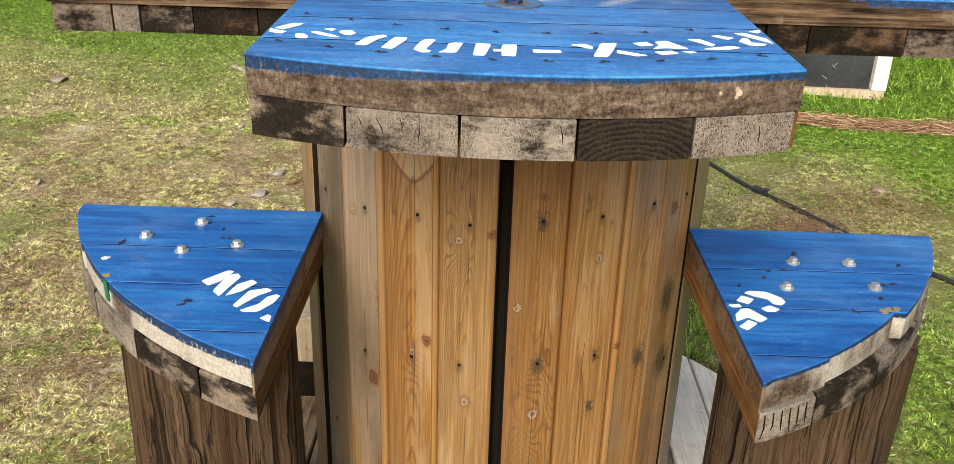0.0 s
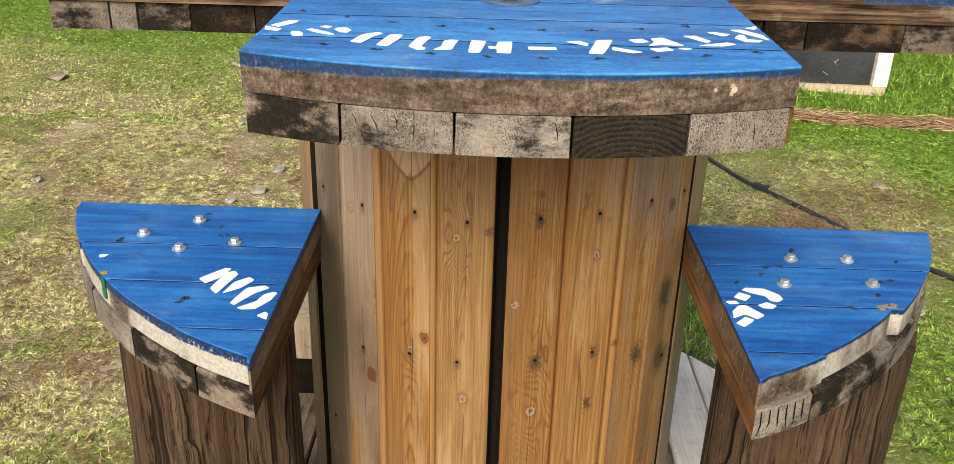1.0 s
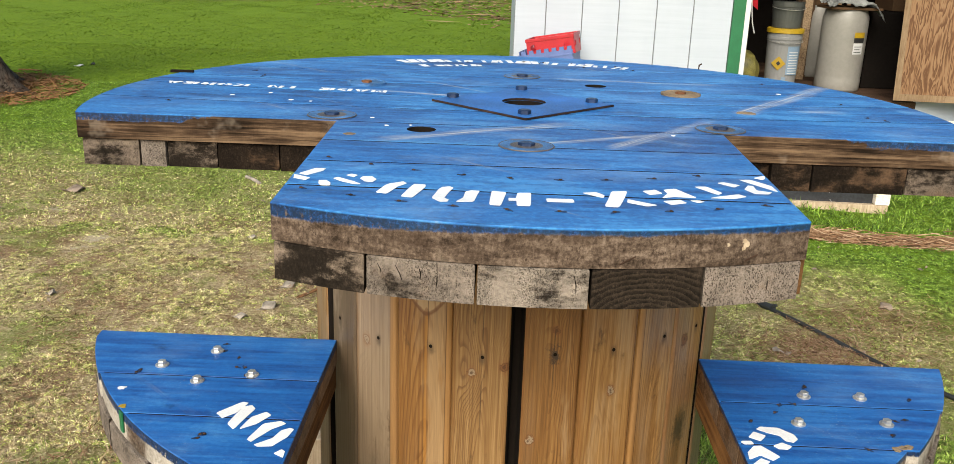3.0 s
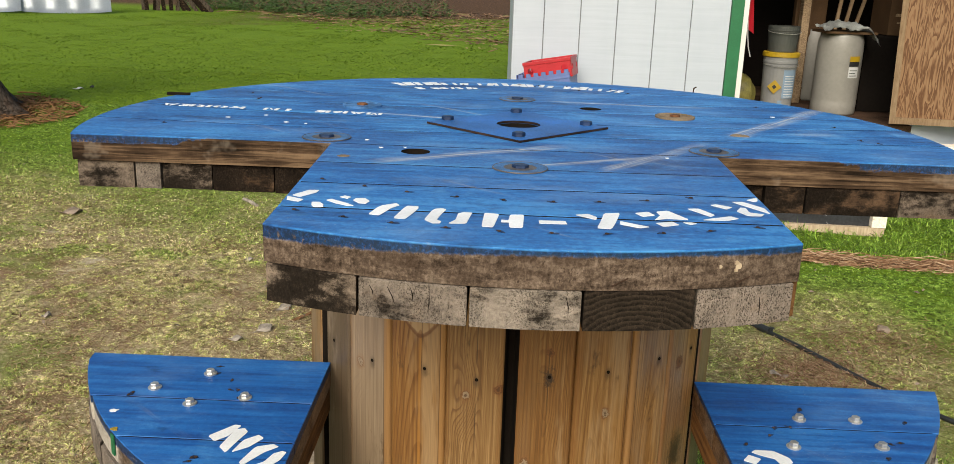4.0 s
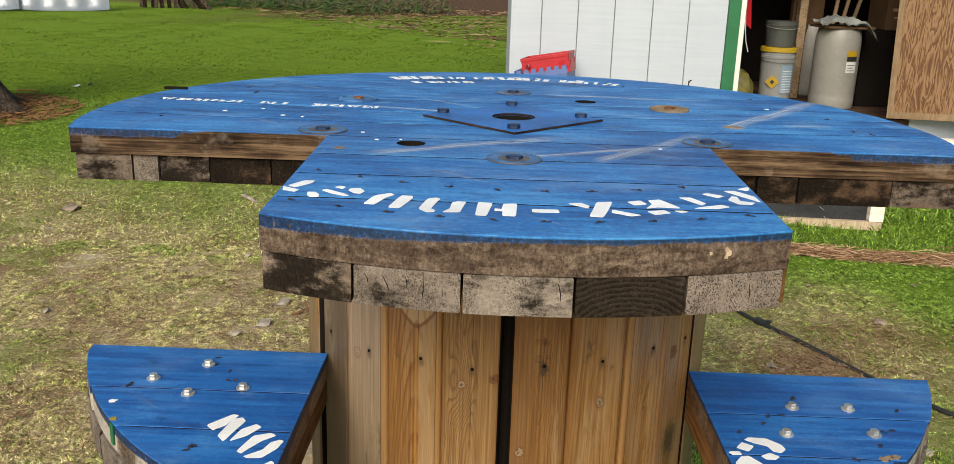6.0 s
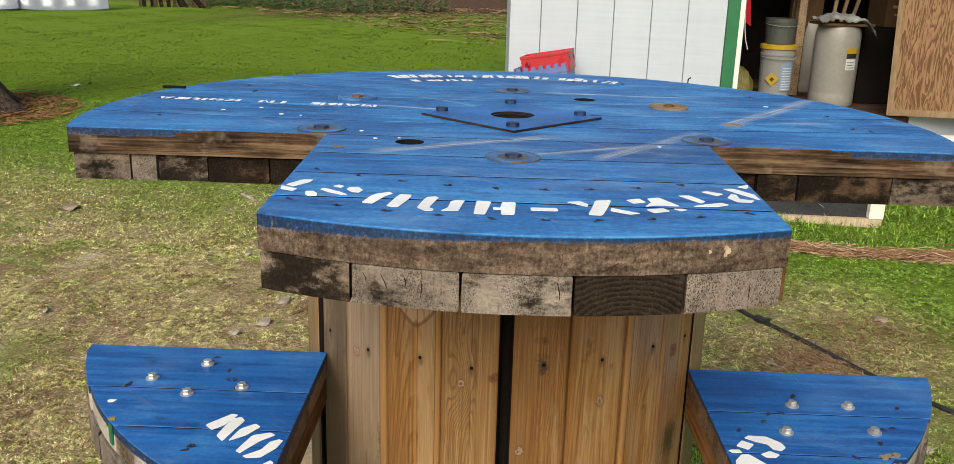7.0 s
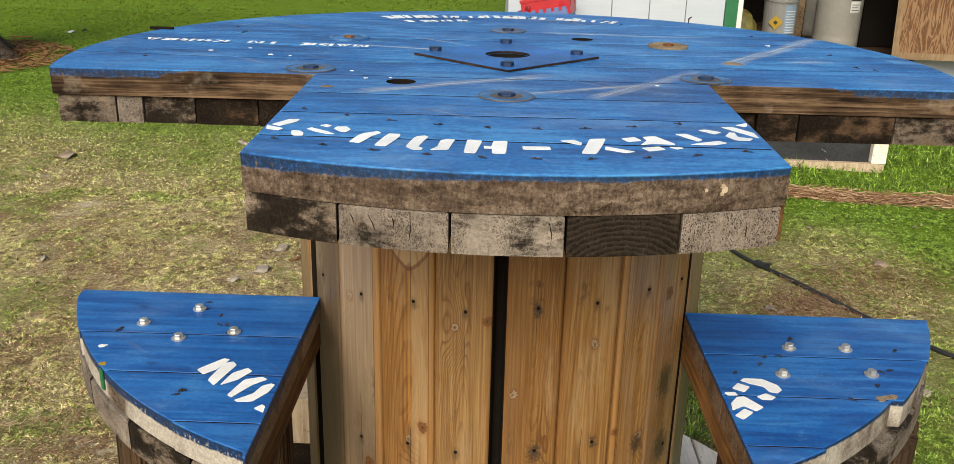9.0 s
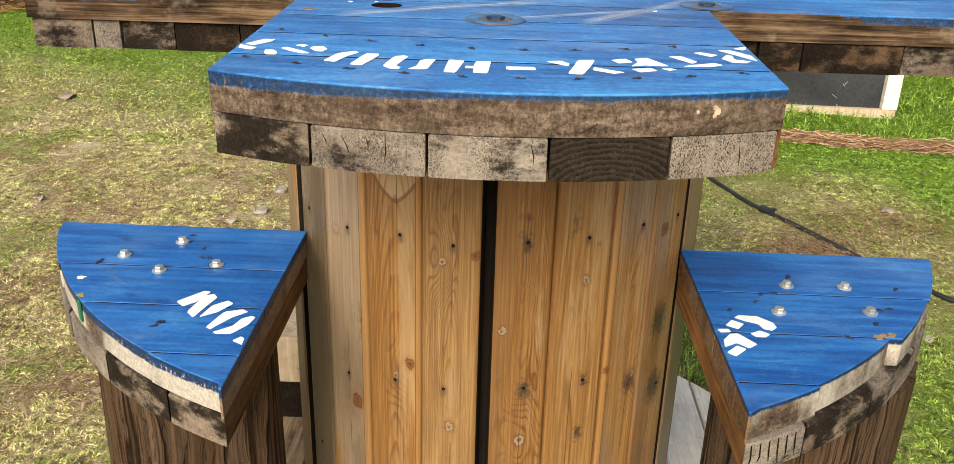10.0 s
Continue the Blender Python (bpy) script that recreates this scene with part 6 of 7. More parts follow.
def needles():
    """Dead pine needles that lie loose on the worn ground and by the hose."""
    x = np.concatenate([rng.uniform(-2.3, -0.35, 9000), rng.normal(1.12, 0.16, 1800), rng.normal(1.45, 0.2, 900)])
    y = np.concatenate([rng.uniform(-0.65, 2.2, 9000), rng.normal(1.42, 0.13, 1800), rng.normal(1.75, 0.12, 900)])
    spread = cells(x, y, 0.22, 11)
    ok = (np.hypot(x, y) > 0.80) & ((spread > 0.50) | (x > 0.5)) & in_view(x, y)
    x, y = x[ok], y[ok]
    n = len(x)
    a = rng.uniform(0, 6.28, n)
    l = rng.uniform(0.025, 0.060, n)
    c = np.stack([x, y, rise(x, y) + rng.uniform(0.006, 0.014, n)], 1)
    d = np.stack([np.cos(a) * l / 2, np.sin(a) * l / 2, rng.normal(0, 0.002, n)], 1)
    b = np.stack([-np.sin(a), np.cos(a), np.zeros(n)], 1)
    s, bow = b * 0.0013, b * (rng.normal(0, 0.08, n) * l)[:, None]
    co = np.stack([c - d - s, c - d + s, c + bow + s, c + d, c + bow - s], 1).reshape(-1, 3)
    ob = new("pine_needles", raw_mesh("pine_needles", co, np.arange(n)[:, None] * 5 + np.array([[0, 1, 2, 3, 4]]), [M_LOOSE]))
    tagged(ob, "brown dead pine needles scattered over worn ground", "pine needles", kind="stuff")


needles()


def tree_trunk():
    cx, cy = -4.80, 6.15
    bm = bmesh.new()
    n, rings = 36, []
    for z, r in ((-0.02, 0.68), (0.05, 0.57), (0.14, 0.50), (0.30, 0.43), (0.6, 0.37), (1.2, 0.32), (2.0, 0.27), (3.2, 0.25)):
        ring = []
        for i in range(n):
            w = 2 * math.pi * i / n
            k = 1 + (0.16 * math.cos(5 * w + 0.4) + 0.06 * math.cos(11 * w)) * max(0.12, 1 - z / 0.5) + 0.03 * noise.noise(Vector((3 * math.cos(w), 3 * math.sin(w), z * 2)))
            ring.append(bm.verts.new((cx + r * k * math.cos(w), cy + r * k * math.sin(w), z)))
        rings.append(ring)
    for lo, hi in zip(rings, rings[1:]):
        for i in range(n):
            bm.faces.new((lo[i], lo[(i + 1) % n], hi[(i + 1) % n], hi[i]))
    bm.faces.new(rings[-1])
    bm.faces.new(rings[0])
    root = thing("tree", (cx, cy, 0), "rough grey-brown tree trunk with flared roots", "tree")
    part("trunk", bm, M_BARK, root, smooth=True)
    # dead straw heaped round the foot
    k = 3800
    w, q = rng.uniform(0, 6.28, k), rng.uniform(0.48, 1.08, k)
    x, y = cx + q * np.cos(w), cy + q * np.sin(w)
    a = rng.uniform(0, 6.28, k)
    l = rng.uniform(0.04, 0.11, k)
    c = np.stack([x, y, rng.uniform(0.004, 0.05, k) * (1.3 - q) + 0.012], 1)
    d = np.stack([np.cos(a) * l / 2, np.sin(a) * l / 2, rng.normal(0, 0.012, k)], 1)
    s = np.stack([-np.sin(a) * 0.003, np.cos(a) * 0.003, np.full(k, 0.002)], 1)
    co = np.stack([c - d - s, c - d + s, c + d + s, c + d - s], 1).reshape(-1, 3)
    ob = new("dead_grass", raw_mesh("dead_grass", co, np.arange(k)[:, None] * 4 + np.array([[0, 1, 2, 3]]), [M_STRAW]))
    tagged(ob, "dead brown straw round the foot of the tree", "straw", kind="stuff")


tree_trunk()


# ---- the shed ----
WY = 5.80     # front wall
FL = 0.25     # floor


def shed():
    root = thing("shed", (1.9, WY, 0), "white panelled shed with green corner trim and open doorway", "shed")
    # grooved siding: sheets between grooves, each its own board
    edges = [0.05, 0.296, 0.582, 0.869, 1.165, 1.451, 1.757]
    for x0, x1 in zip(edges, edges[1:]):
        part("siding_board", box(x0 + 0.004, x1 - 0.004, WY, WY + 0.016, 0.10, 2.45, 0.002), M_SIDING, root)
    part("wall", box(0.05, 1.90, WY + 0.010, WY + 0.06, 0.10, 2.45), M_GROOVE, root, "wall behind the siding, grey for the shade in its grooves")
    part("corner_trim", box(1.757, 1.852, WY - 0.022, WY + 0.012, 0.10, 2.45, 0.003), M_GREEN, root, "green-painted trim board")
    part("door_jamb", box(1.853, 1.892, WY - 0.012, WY + 0.10, 0.10, 2.45, 0.002), M_TRIM, root, "white door jamb")
    part("side_wall", box(0.05, 0.11, WY + 0.062, 9.0, 0.10, 2.45), M_SIDING, root)
    part("front_wall", box(3.30, 4.90, WY, WY + 0.06, 0.10, 2.45), M_SIDING, root)
    part("side_wall", box(4.84, 4.90, WY + 0.062, 9.0, 0.10, 2.45), M_SIDING, root)
    part("lintel", box(1.893, 3.299, WY, WY + 0.06, 2.12, 2.45), M_TRIM, root)
    # Back wall and partition carry the inside's shade as near-black colour.
    part("back_wall", box(0.112, 4.838, 8.30, 8.36, 0.10, 2.45), M_SHEDSHADE, root, "back wall with the shed's shade in its colour")
    part("partition", box(1.70, 1.74, WY + 0.063, 8.29, FL, 2.40), M_SHEDSHADE, root)
    part("floor_deck", box(0.112, 4.838, WY + 0.002, 8.298, FL - 0.05, FL), M_DIRTY, root, "dirty brown plank floor")
    # Near-black sheet closes the gap under the wall, its shade in the colour.
    part("floor_rim", box(0.05, 4.90, WY - 0.002, WY + 0.001, 0.0, 0.099), M_SHEDSHADE, root)
    part("roof", box(-0.2, 5.1, 5.45, 9.2, 2.46, 2.56, 0.01), M_SHEET, root, "pale sheet roof")
    part("door_sill", box(3.36, 4.2, WY - 0.50, WY - 0.36, 0.0, 0.175, 0.004), M_BASE, root, "whitish weathered timber sill")
    part("stud", box(2.70, 2.77, 7.0, 7.09, FL, 2.40, 0.003), M_SIDE, root, "raw upright stud")
    return root


shed()


def ply_door():
    """The open door, its plywood inner face framed with raw battens."""
    hinge, tip = Vector((3.10, 5.76, 0)), Vector((3.86, 5.45, 0))
    d = (tip - hinge).normalized()
    ang = math.atan2(d.y, d.x)
    m = Matrix.Translation(hinge + Vector((0.005, 0, 0))) @ Matrix.Rotation(ang, 4, "Z") @ Matrix.Rotation(radians(-2.2), 4, "Y")
    w = 1.15
    root = thing("shed_door", tuple(hinge + Vector((0, 0, 0.27))), "open shed door of orange fir plywood in a batten frame", "door")
    part("panel", box(0.02, w - 0.02, 0.0, 0.014, 0.29, 2.15, 0.001, None, m), M_PLY, root, "fir plywood with flame grain")
    part("batten", box(0.0, 0.045, -0.022, -0.001, 0.27, 2.17, 0.002, None, m), M_BATTEN, root)
    part("batten", box(w - 0.045, w, -0.022, -0.001, 0.27, 2.17, 0.002, None, m), M_BATTEN, root)
    part("batten", box(0.046, w - 0.046, -0.022, -0.001, 0.27, 0.322, 0.002, None, m), M_BATTEN, root)
    part("batten", box(0.046, w - 0.046, -0.022, -0.001, 2.12, 2.17, 0.002, None, m), M_BATTEN, root)
    part("hinge", box(-0.012, 0.03, -0.026, -0.0225, 1.6, 1.72, 0.001, None, m), M_RUST, root)


ply_door()


def barrel(x, y, r, h, mat, name, label):
    root = thing(name, (x, y, FL), label, "barrel")
    z = FL
    part("drum_body", lathe([(r * 0.94, z), (r * 0.99, z + 0.02), (r, z + 0.10), (r * 0.985, z + 0.115), (r, z + 0.13), (r, z + h * 0.8), (r * 0.985, z + h * 0.9), (r * 0.93, z + h * 0.965), (r * 0.90, z + h), (0, z + h)], (x, y, 0), 40), mat, root, smooth=True)
    return root


def pail(x, y, z, r, h, mat, label, lid=None):
    root = thing("bucket", (x, y, z), label, "bucket", "stacked pails in the shed")
    part("pail_body", lathe([(r * 0.86, z), (r * 0.88, z + 0.01), (r * 0.97, z + h * 0.80), (r, z + h * 0.82), (r, z + h * 0.86), (r * 0.98, z + h * 0.87), (r * 0.985, z + h), (0, z + h - 0.004)], (x, y, 0), 32), mat, root, smooth=False)
    if lid:
        part("lid", lathe([(r * 1.02, z + h - 0.03), (r * 1.06, z + h - 0.028), (r * 1.06, z + h + 0.004), (r * 1.0, z + h + 0.010), (0, z + h + 0.008)], (x, y, 0), 32), lid, root, "yellow snap lid")
    part("bail", tube([(x + r * math.cos(w) * 1.02, y - r * math.sin(w) * 1.02 - 0.01, z + h * 0.80 - 0.02 * math.sin(w)) for w in [math.pi * i / 12 for i in range(13)]], 0.003, 6), M_ZINC, root, "wire handle")
    return root


def wrap(x, y, r, a0, a1, z0, z1, mat, name, parent, lift=0.002):
    """A label wrapped on a round body; angles in degrees from the front."""
    bm = bmesh.new()
    cols = []
    for i in range(9):
        w = radians(a0 + (a1 - a0) * i / 8)
        cols.append([bm.verts.new((x + (r + q) * math.sin(w), y - (r + q) * math.cos(w), zz)) for zz, q in ((z0, lift), (z1, lift), (z1, lift * 0.3), (z0, lift * 0.3))])
    for p, q in zip(cols, cols[1:]):
        for k in range(4):
            bm.faces.new((p[k], q[k], q[(k + 1) % 4], p[(k + 1) % 4]))
    bm.faces.new(cols[0])
    bm.faces.new(cols[-1])
    return part(name, bm, mat, parent)


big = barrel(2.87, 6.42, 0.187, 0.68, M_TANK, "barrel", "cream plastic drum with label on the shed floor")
wrap(2.87, 6.42, 0.187, 8, 40, FL + 0.415, FL + 0.475, M_BLACK, "label_band", big)
wrap(2.87, 6.42, 0.187, 8, 40, FL + 0.455, FL + 0.50, M_YELLOW, "label_band", big, 0.003)
wrap(2.87, 6.42, 0.187, 8, 38, FL + 0.32, FL + 0.41, M_PAPER, "label", big)
for i in range(3):
    wrap(2.87, 6.42, 0.187, 11, 11 + 22 - 5 * (i % 2), FL + 0.335 + 0.022 * i, FL + 0.341 + 0.022 * i, M_GREYPAIL, "print_line", big, 0.0035)
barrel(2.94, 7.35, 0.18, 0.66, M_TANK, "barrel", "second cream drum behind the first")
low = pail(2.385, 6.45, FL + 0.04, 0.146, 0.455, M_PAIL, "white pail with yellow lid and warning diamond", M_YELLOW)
wrap(2.385, 6.45, 0.138, 0, 52, FL + 0.12, FL + 0.36, M_PALEBLUE, "print_panel", low)
for i in range(9):
    wrap(2.385, 6.45, 0.138, 6, 44, FL + 0.13 + 0.022 * i, FL + 0.136 + 0.022 * i, M_PAPER, "print_line", low, 0.004)
wrap(2.385, 6.45, 0.134, -12, 4, FL + 0.07, FL + 0.10, M_PALEBLUE, "print_mark", low, 0.003)


def diamond():
    m = Matrix.Translation((2.385 - 0.064, 6.45 - 0.124, FL + 0.215)) @ Matrix.Rotation(radians(-23), 4, "Z") @ Matrix.Rotation(radians(45), 4, "Y")
    dia = part("warning_diamond", box(-0.042, 0.042, -0.003, 0.0005, -0.042, 0.042, 0, None, m), M_YELLOW, low, "yellow warning diamond")
    part("diamond_mark", box(-0.014, 0.014, -0.005, -0.0032, -0.014, 0.014, 0.002, None, m), M_BLACK, dia)


diamond()
solo("floor_block", box(2.24, 2.53, 6.32, 6.58, FL, FL + 0.038, 0.003), M_RAWBOARD, (2.385, 6.45, FL), "short raw board under the pails", "board")
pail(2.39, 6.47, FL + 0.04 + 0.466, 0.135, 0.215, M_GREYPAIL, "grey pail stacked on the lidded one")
solo("black_cabinet", box(3.13, 3.62, 6.55, 7.1, FL, FL + 0.66, 0.012), M_SHEDSHADE, (3.37, 6.8, FL), "dark box cabinet on the shed floor, shadow in its colour", "cabinet")


def cloth_pile():
    solo("board_scrap", box(2.67, 3.10, 6.24, 6.60, FL + 0.681, FL + 0.701, 0.003), M_CARD, (2.87, 6.42, FL + 0.681), "brown board lying across the drum", "board")
    bm = bmesh.new()
    n, mrows = 26, 14
    grid = []
    for j in range(mrows + 1):
        row = []
        for i in range(n + 1):
            u, v = i / n, j / mrows
            x = 2.66 + 0.46 * u
            y = 6.20 + 0.34 * v
            bumpy = 0.035 * noise.noise(Vector((u * 5, v * 4, 1.7))) + 0.018 * noise.noise(Vector((u * 13, v * 11, 4.2)))
            z = FL + 0.728 + 0.055 * math.sin(math.pi * min(1, u * 1.25)) * math.sin(math.pi * (0.15 + 0.7 * v)) + bumpy
            over = max(0.0, u - 0.78)
            z -= 0.42 * over * (1.2 - v) + 0.12 * max(0, 0.18 - v)
            row.append(bm.verts.new((x, y, z)))
        grid.append(row)
    for a_, b_ in zip(grid, grid[1:]):
        for i in range(n):
            bm.faces.new((a_[i], a_[i + 1], b_[i + 1], b_[i]))
    bmesh.ops.solidify(bm, geom=bm.faces[:], thickness=0.006)
    solo("cloth", bm, M_CLOTH, (2.9, 6.35, FL + 0.70), "crumpled grey rag thrown over the drum", "cloth", smooth=True)


cloth_pile()


def carton(x0, x1, y0, y1, z0, z1, label):
    root = thing("cardboard_box", ((x0 + x1) / 2, (y0 + y1) / 2, z0), label, "box")
    part("carton_body", box(x0, x1, y0, y1, z0, z1, 0.004), M_CARD, root)
    part("print_bar", box(x0 + 0.05, x1 - 0.06, y0 - 0.002, y0 - 0.0004, z0 + 0.16, z0 + 0.185), M_SIDE, root)
    part("print_bar", box(x0 + 0.07, x1 - 0.10, y0 - 0.002, y0 - 0.0004, z0 + 0.10, z0 + 0.115), M_SIDE, root)
    part("tape", box(x0 + 0.4 * (x1 - x0), x0 + 0.55 * (x1 - x0), y0 - 0.0015, y1, z1 + 0.0002, z1 + 0.0012), M_RAWBOARD, root)


carton(3.32, 3.60, 6.6, 7.0, FL + 0.664, FL + 0.664 + 0.36, "brown cardboard carton with dark print on the cabinet")
carton(2.80, 3.02, 7.3, 7.6, FL, FL + 1.05, "tall brown cardboard carton behind the drum")
for i, xx in enumerate((2.92, 2.97, 3.03)):
    solo("wood_strip", box(xx, xx + 0.03, 6.95 + 0.05 * i, 6.97 + 0.05 * i, FL, FL + 1.2, 0.002, None, Matrix.Translation((xx, 6.95, FL)) @ Matrix.Rotation(radians(5 + 4 * i), 4, "Y") @ Matrix.Translation((-xx, -6.95, -FL))), M_BATTEN, (xx, 6.95, FL), "raw wooden strip leaning in the shed", "board", "leaning strips")
solo("case", box(2.70, 2.86, 7.2, 7.29, FL, FL + 1.02, 0.01), M_CARD, (2.78, 7.25, FL), "dull brown case standing in the shed", "case")


def sack():
    bm = bmesh.new()
    bmesh.ops.create_icosphere(bm, subdivisions=3, radius=1.0)
    for v in bm.verts:
        k = 1 + 0.22 * noise.noise(v.co * 2.3)
        v.co = Vector((v.co.x * 0.14 * k, v.co.y * 0.16 * k, max(-0.13, v.co.z * 0.17 * k)))
    bm.transform(Matrix.Translation((2.08, 6.55, FL + 0.13)))
    solo("sack", bm, plain("sack_print", (0.20, 0.18, 0.05), 0.5, 0.0, 0.5, 26.0, 0.4), (2.08, 6.55, FL), "crumpled yellow-green plastic sack on the floor", "sack", smooth=True)


sack()


def red_flag():
    bm = bmesh.new()
    pts = [(1.900, 5.95, 1.60), (1.93, 5.95, 1.55), (1.985, 5.93, 0.925), (1.95, 5.96, 0.955), (1.925, 5.95, 0.90), (1.90, 5.96, 0.96)]
    f = bm.faces.new([bm.verts.new(p) for p in pts])
    got = bmesh.ops.extrude_face_region(bm, geom=[f])["geom"]
    for v in got:
        if isinstance(v, bmesh.types.BMVert):
            v.co.y += 0.006
    root = thing("flag", (1.92, 5.95, 0.9), "red cloth pennant hanging inside the door jamb", "flag")
    part("pennant", bm, M_RED, root)
    part("cord", tube([(1.905, 5.96, 1.75), (1.91, 5.955, 1.3), (1.945, 5.952, 0.92), (1.96, 5.95, 0.82), (1.985, 5.95, 0.74)], 0.0045, 6), M_PAPER, root, "white cord")


red_flag()


def crate(x, y, z, w, dpt, h, mat, turn, label, teeth=False, tilt=0.0):
    """An open plastic basket: rim, floor, upright ribs and rails on each side."""
    root = thing("crate", (x, y, z), label, "crate", "stacked crates by the shed wall")
    m = Matrix.Translation((x, y, z)) @ Matrix.Rotation(radians(turn), 4, "Z") @ Matrix.Rotation(radians(tilt), 4, "Y")
    part("crate_floor", box(-w / 2 + 0.014, w / 2 - 0.014, -dpt / 2 + 0.014, dpt / 2 - 0.014, 0.0, 0.008, 0.001, None, m), mat, root)
    for sx, sy, ln in ((0, -1, w), (0, 1, w), (-1, 0, dpt), (1, 0, dpt)):
        q = m @ Matrix.Translation((sx * (w / 2), sy * (dpt / 2), 0)) @ Matrix.Rotation(math.pi / 2 if sx else 0.0, 4, "Z")
        e_ = ln / 2 - (0.010 if sx else 0.0)
        # one moulded panel, seen from the side: plain or with a toothed rim
        outline = [(-e_, 0.0), (e_, 0.0)]
        if teeth:
            k = max(4, round(2 * e_ / 0.058))
            for i in range(k):
                c = e_ - 2 * e_ * i / k
                outline += [(c, h + 0.026), (c - 0.55 * 2 * e_ / k, h + 0.026), (c - 0.60 * 2 * e_ / k, h), (c - 1.95 * e_ / k, h)]
        else:
            outline += [(e_, h), (-e_, h)]
        slots = []
        if not teeth:
            slots = [(-e_ * 0.72, h * 0.52, h * 0.16), (e_ * 0.72, h * 0.52, h * 0.16)]
        bm = prism(outline, -0.004, 0.004, 0.0, slots)
        bmesh.ops.transform(bm, matrix=q @ Matrix.Rotation(math.pi / 2, 4, "X"), verts=bm.verts[:])
        rim = box(-e_ - 0.006, e_ + 0.006, -0.0085, 0.0085, h - (0.040 if teeth else 0.024), h - (0.028 if teeth else 0.0), 0.002, None, q)
        part("crate_rim", rim, mat, root)
        part("crate_side", bm, mat, root)


for i in range(2):
    crate(0.325, 5.52, 0.006 + 0.194 * i, 0.44, 0.33, 0.192, M_CRATE, -10, "blue slotted plastic crate in a stack")
crate(0.350, 5.50, 0.430, 0.41, 0.31, 0.165, M_CRATE, -14, "blue slotted plastic crate with a toothed rim, tilted on the stack", True, -10.6)
crate(0.368, 5.50, 0.566, 0.36, 0.27, 0.145, M_RED, -14, "red slotted plastic basket nested in the tilted blue crate", False, -10.6)


# ---- the far edge of the lawn ----
def metal_sheets():
    for cx, cy, w, turn in ((-12.9, 20.3, 2.4, -24), (-11.0, 21.35, 2.2, -26)):
        bm = bmesh.new()
        rows = []
        for j in range(8):
            v = j / 7
            rows.append([bm.verts.new((w * (u / 24 - 0.5), -0.05 * math.cos(math.pi * (u / 24 - 0.5)) + 0.03 * math.sin(u * 1.1) + 0.45 * v, 0.95 * v + 0.05 * (2 * u / 24 - 1) ** 2)) for u in range(25)])
        for a_, b_ in zip(rows, rows[1:]):
            for i in range(24):
                bm.faces.new((a_[i], a_[i + 1], b_[i + 1], b_[i]))
        bmesh.ops.solidify(bm, geom=bm.faces[:], thickness=0.01)
        bm.transform(Matrix.Translation((cx, cy, 0)) @ Matrix.Rotation(radians(-turn), 4, "Z"))
        solo("metal_sheet", bm, M_SHEET, (cx, cy, 0), "pale bowed metal sheet standing at the lawn edge", "metal sheet", "bowed metal sheets", smooth=True)


metal_sheets()


def plank_stack():
    for i in range(13):
        x = -10.2 + 0.17 * i + rng.uniform(-0.04, 0.04)
        y = 24.3 + rng.uniform(-0.15, 0.15)
        lean = radians(-14 - 2.2 * i + rng.uniform(-5, 5)) if i > 6 else radians(rng.uniform(-5, 5))
        m = Matrix.Translation((x, y, 0)) @ Matrix.Rotation(lean, 4, "Y") @ Matrix.Rotation(radians(rng.uniform(4, 10)), 4, "X")
        solo("old_plank", box(-0.055, 0.055, -0.012, 0.012, 0.0, rng.uniform(1.0, 1.5), 0.004, None, m), M_END if i % 3 else M_BARK, (x, y, 0), "dark weathered plank leaning at the lawn edge", "plank", "leaning old planks")


plank_stack()


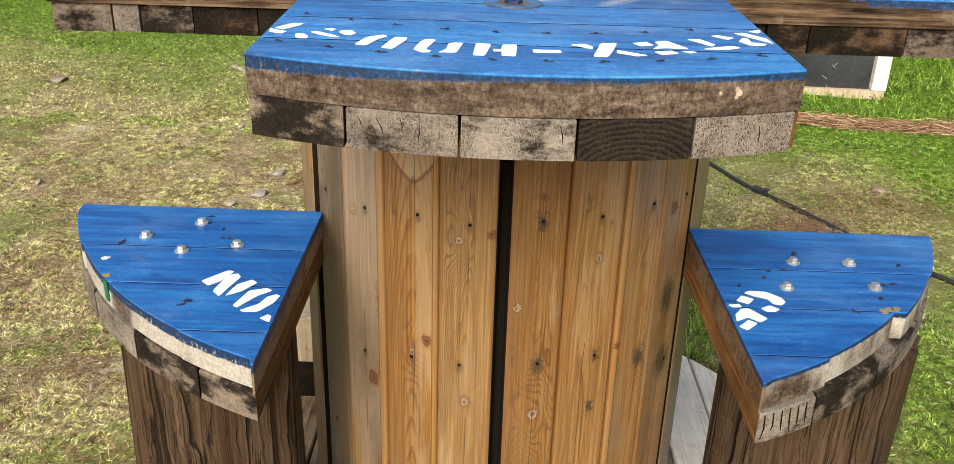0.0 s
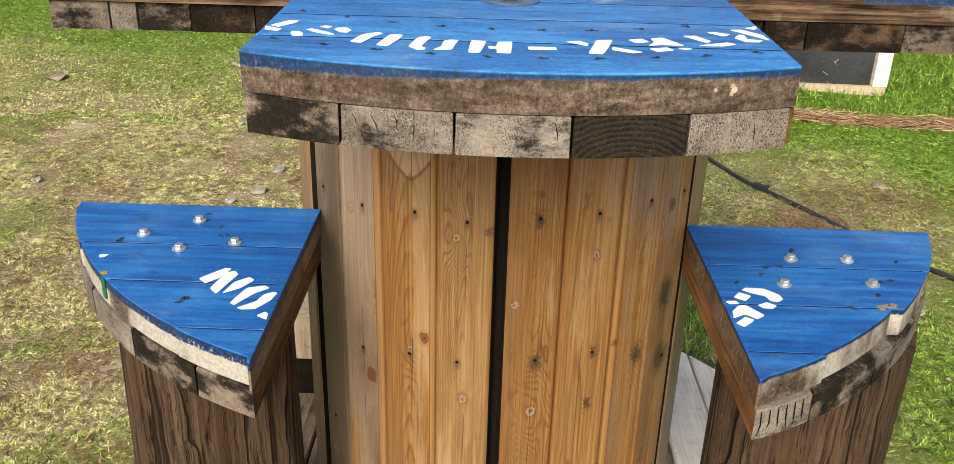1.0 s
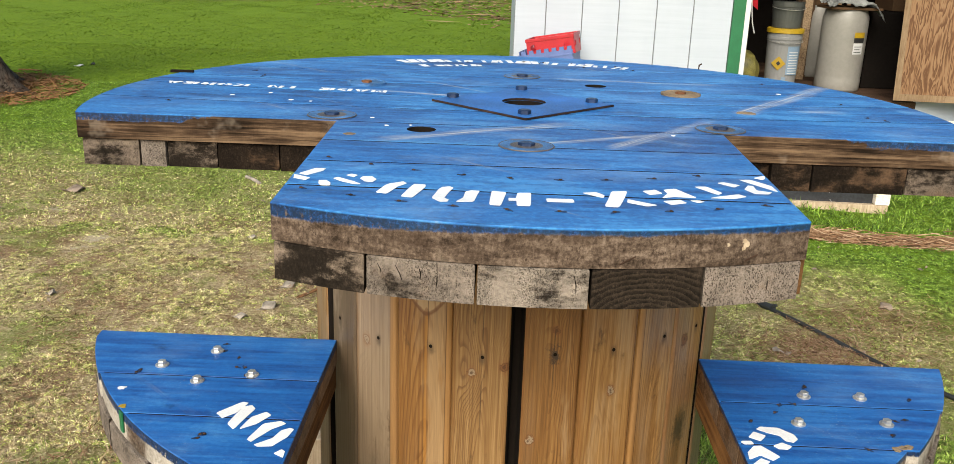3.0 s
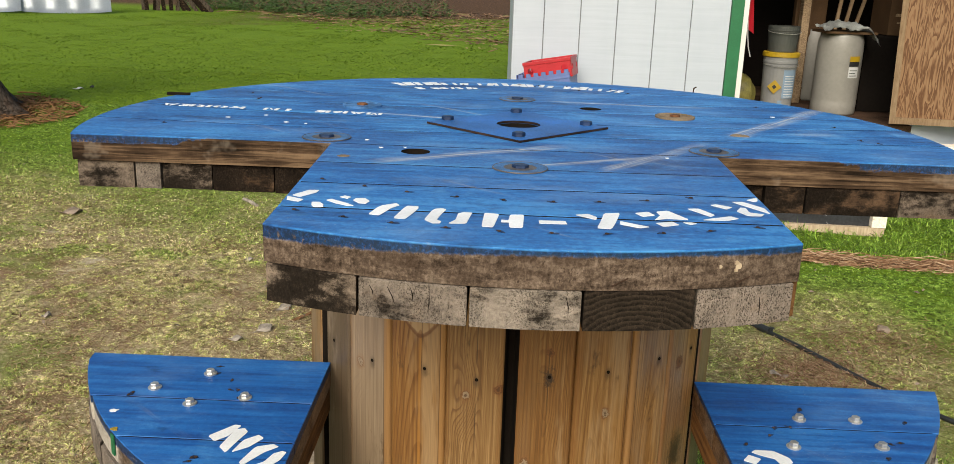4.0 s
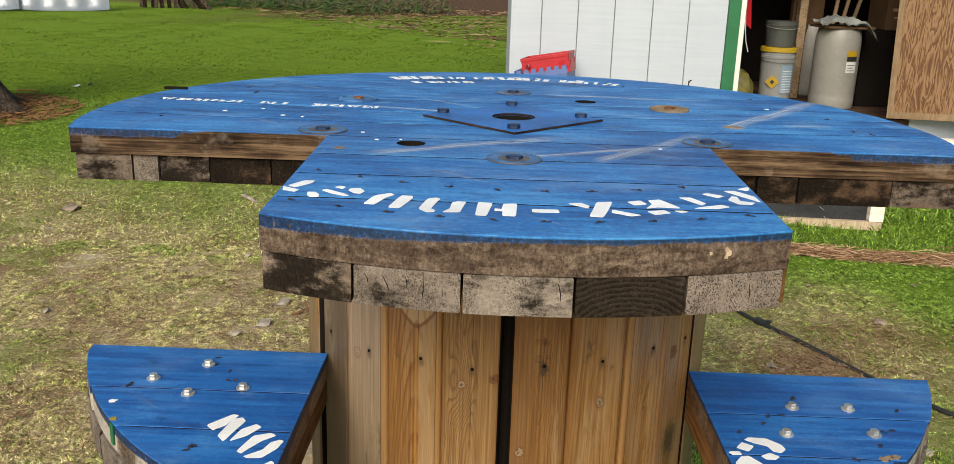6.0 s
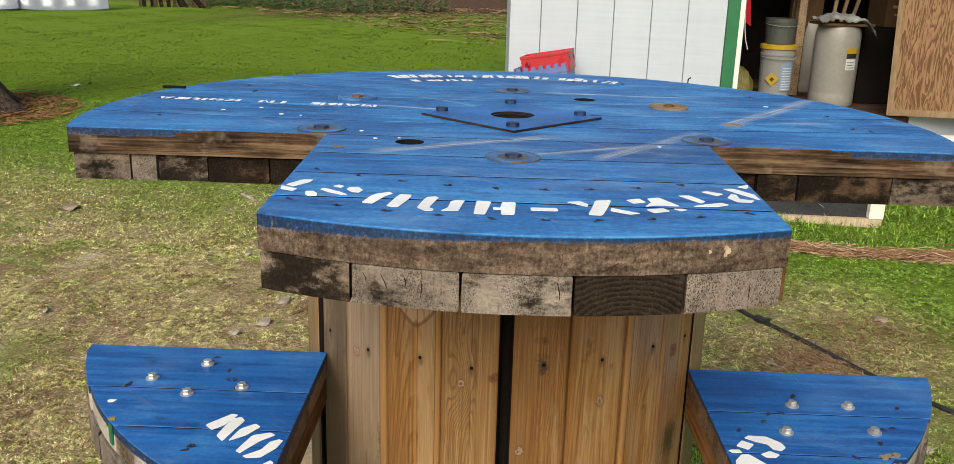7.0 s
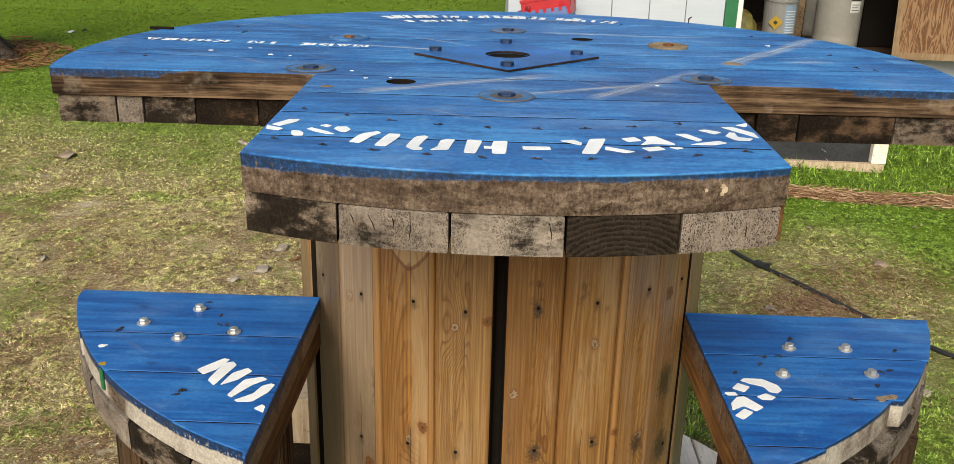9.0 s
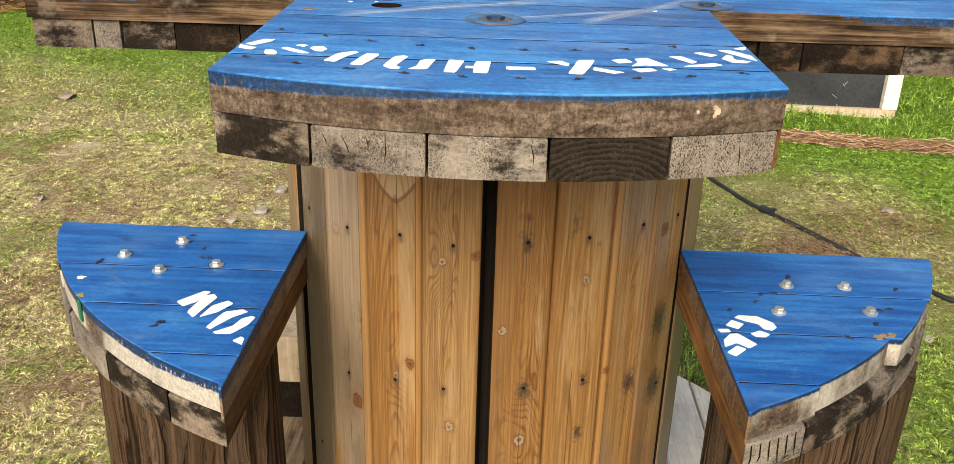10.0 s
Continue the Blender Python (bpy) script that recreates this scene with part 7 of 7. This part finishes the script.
def shrub(cx, cy, rx, rz, count, name):
    """A low bush: thin stems and many small bent leaves, thinner towards the outline."""
    root = thing(name, (cx, cy, 0), "low loose green bush with small leaves", "bush", "bushes along the lawn edge")
    bm = bmesh.new()
    for i in range(7):
        w = rng.uniform(0, 6.28)
        e_ = Vector((cx + rx * 0.7 * math.cos(w), cy + rx * 0.7 * math.sin(w), rz * rng.uniform(0.5, 0.95)))
        tube([(cx, cy, 0), (cx + 0.3 * (e_.x - cx), cy + 0.3 * (e_.y - cy), e_.z * 0.55), e_], [0.012, 0.008, 0.003], 5, bm)
    part("stem", bm, M_SIDE, root)
    n = count
    w, q = rng.uniform(0, 6.28, n), np.sqrt(rng.uniform(0, 1, n))
    lob = 1 + 0.28 * np.sin(3 * w + cx) + 0.16 * np.sin(7 * w)
    x, y = rx * q * lob * np.cos(w), rx * q * lob * np.sin(w)
    z = rz * rng.uniform(0.02, 1, n) * np.sqrt(np.clip(1.05 - q * q, 0.03, 1))
    a, b = rng.uniform(0, 6.28, n), rng.uniform(-0.7, 0.7, n)
    l, wd = rng.uniform(0.04, 0.09, n), rng.uniform(0.018, 0.035, n)
    c = np.stack([x, y, z], 1)
    d = np.stack([np.cos(a) * np.cos(b) * l, np.sin(a) * np.cos(b) * l, np.sin(b) * l], 1)
    s = np.stack([-np.sin(a) * wd, np.cos(a) * wd, rng.uniform(-0.012, 0.012, n)], 1)
    co = np.stack([c, c + d * 0.5 + s, c + d, c + d * 0.5 - s], 1).reshape(-1, 3)
    k = np.arange(n)[:, None] * 4
    ob = new("foliage", raw_mesh("foliage", co, k + np.array([[0, 1, 2, 3]]), [M_LEAF]))
    ob.parent = root


for cx, cy, rx, rz, cnt in ((-8.6, 26.0, 0.9, 0.6, 1500), (-7.5, 26.6, 1.0, 0.55, 1500), (-6.4, 25.6, 0.8, 0.5, 1200), (-4.4, 24.4, 1.0, 0.5, 1500), (-3.3, 25.5, 0.9, 0.6, 1200), (-5.4, 26.5, 0.9, 0.5, 1000), (-2.2, 26.0, 0.8, 0.6, 800)):
    shrub(cx, cy, rx, rz, cnt, "bush")


def bank_litter():
    """Dead leaves, twigs and bark over the mulch bank behind the lawn."""
    n = 9000
    x, y = rng.uniform(-8.5, 2.0, n), rng.uniform(13.0, 29.0, n)
    ok = y > 15.2 - 1.25 * x + rng.normal(0, 0.7, n)
    x, y = x[ok], y[ok]
    n = len(x)
    a = rng.uniform(0, 6.28, n)
    l = np.where(rng.uniform(0, 1, n) < 0.15, rng.uniform(0.12, 0.4, n), rng.uniform(0.03, 0.08, n))
    w = np.where(l > 0.11, 0.010, l * 0.5)
    c = np.stack([x, y, rise(x, y) + rng.uniform(0.006, 0.03, n)], 1)
    d = np.stack([np.cos(a) * l, np.sin(a) * l, rng.uniform(-0.01, 0.02, n)], 1)
    s = np.stack([-np.sin(a) * w, np.cos(a) * w, rng.uniform(-0.006, 0.012, n)], 1)
    co = np.stack([c - d, c - s, c + d, c + s], 1).reshape(-1, 3)
    m = Mat("bank_leaf")
    t = m.island()
    mat = m.done(m.ramp(t, (0.0, (0.06, 0.03, 0.018)), (0.5, (0.22, 0.12, 0.065)), (0.85, (0.36, 0.22, 0.13)), (1.0, (0.10, 0.16, 0.03))), 0.8)
    ob = new("leaf_mulch", raw_mesh("leaf_mulch", co, np.arange(n)[:, None] * 4 + np.array([[0, 1, 2, 3]]), [mat]))
    tagged(ob, "brown leaf mulch and twigs on a bare bank", "mulch", kind="stuff")


bank_litter()
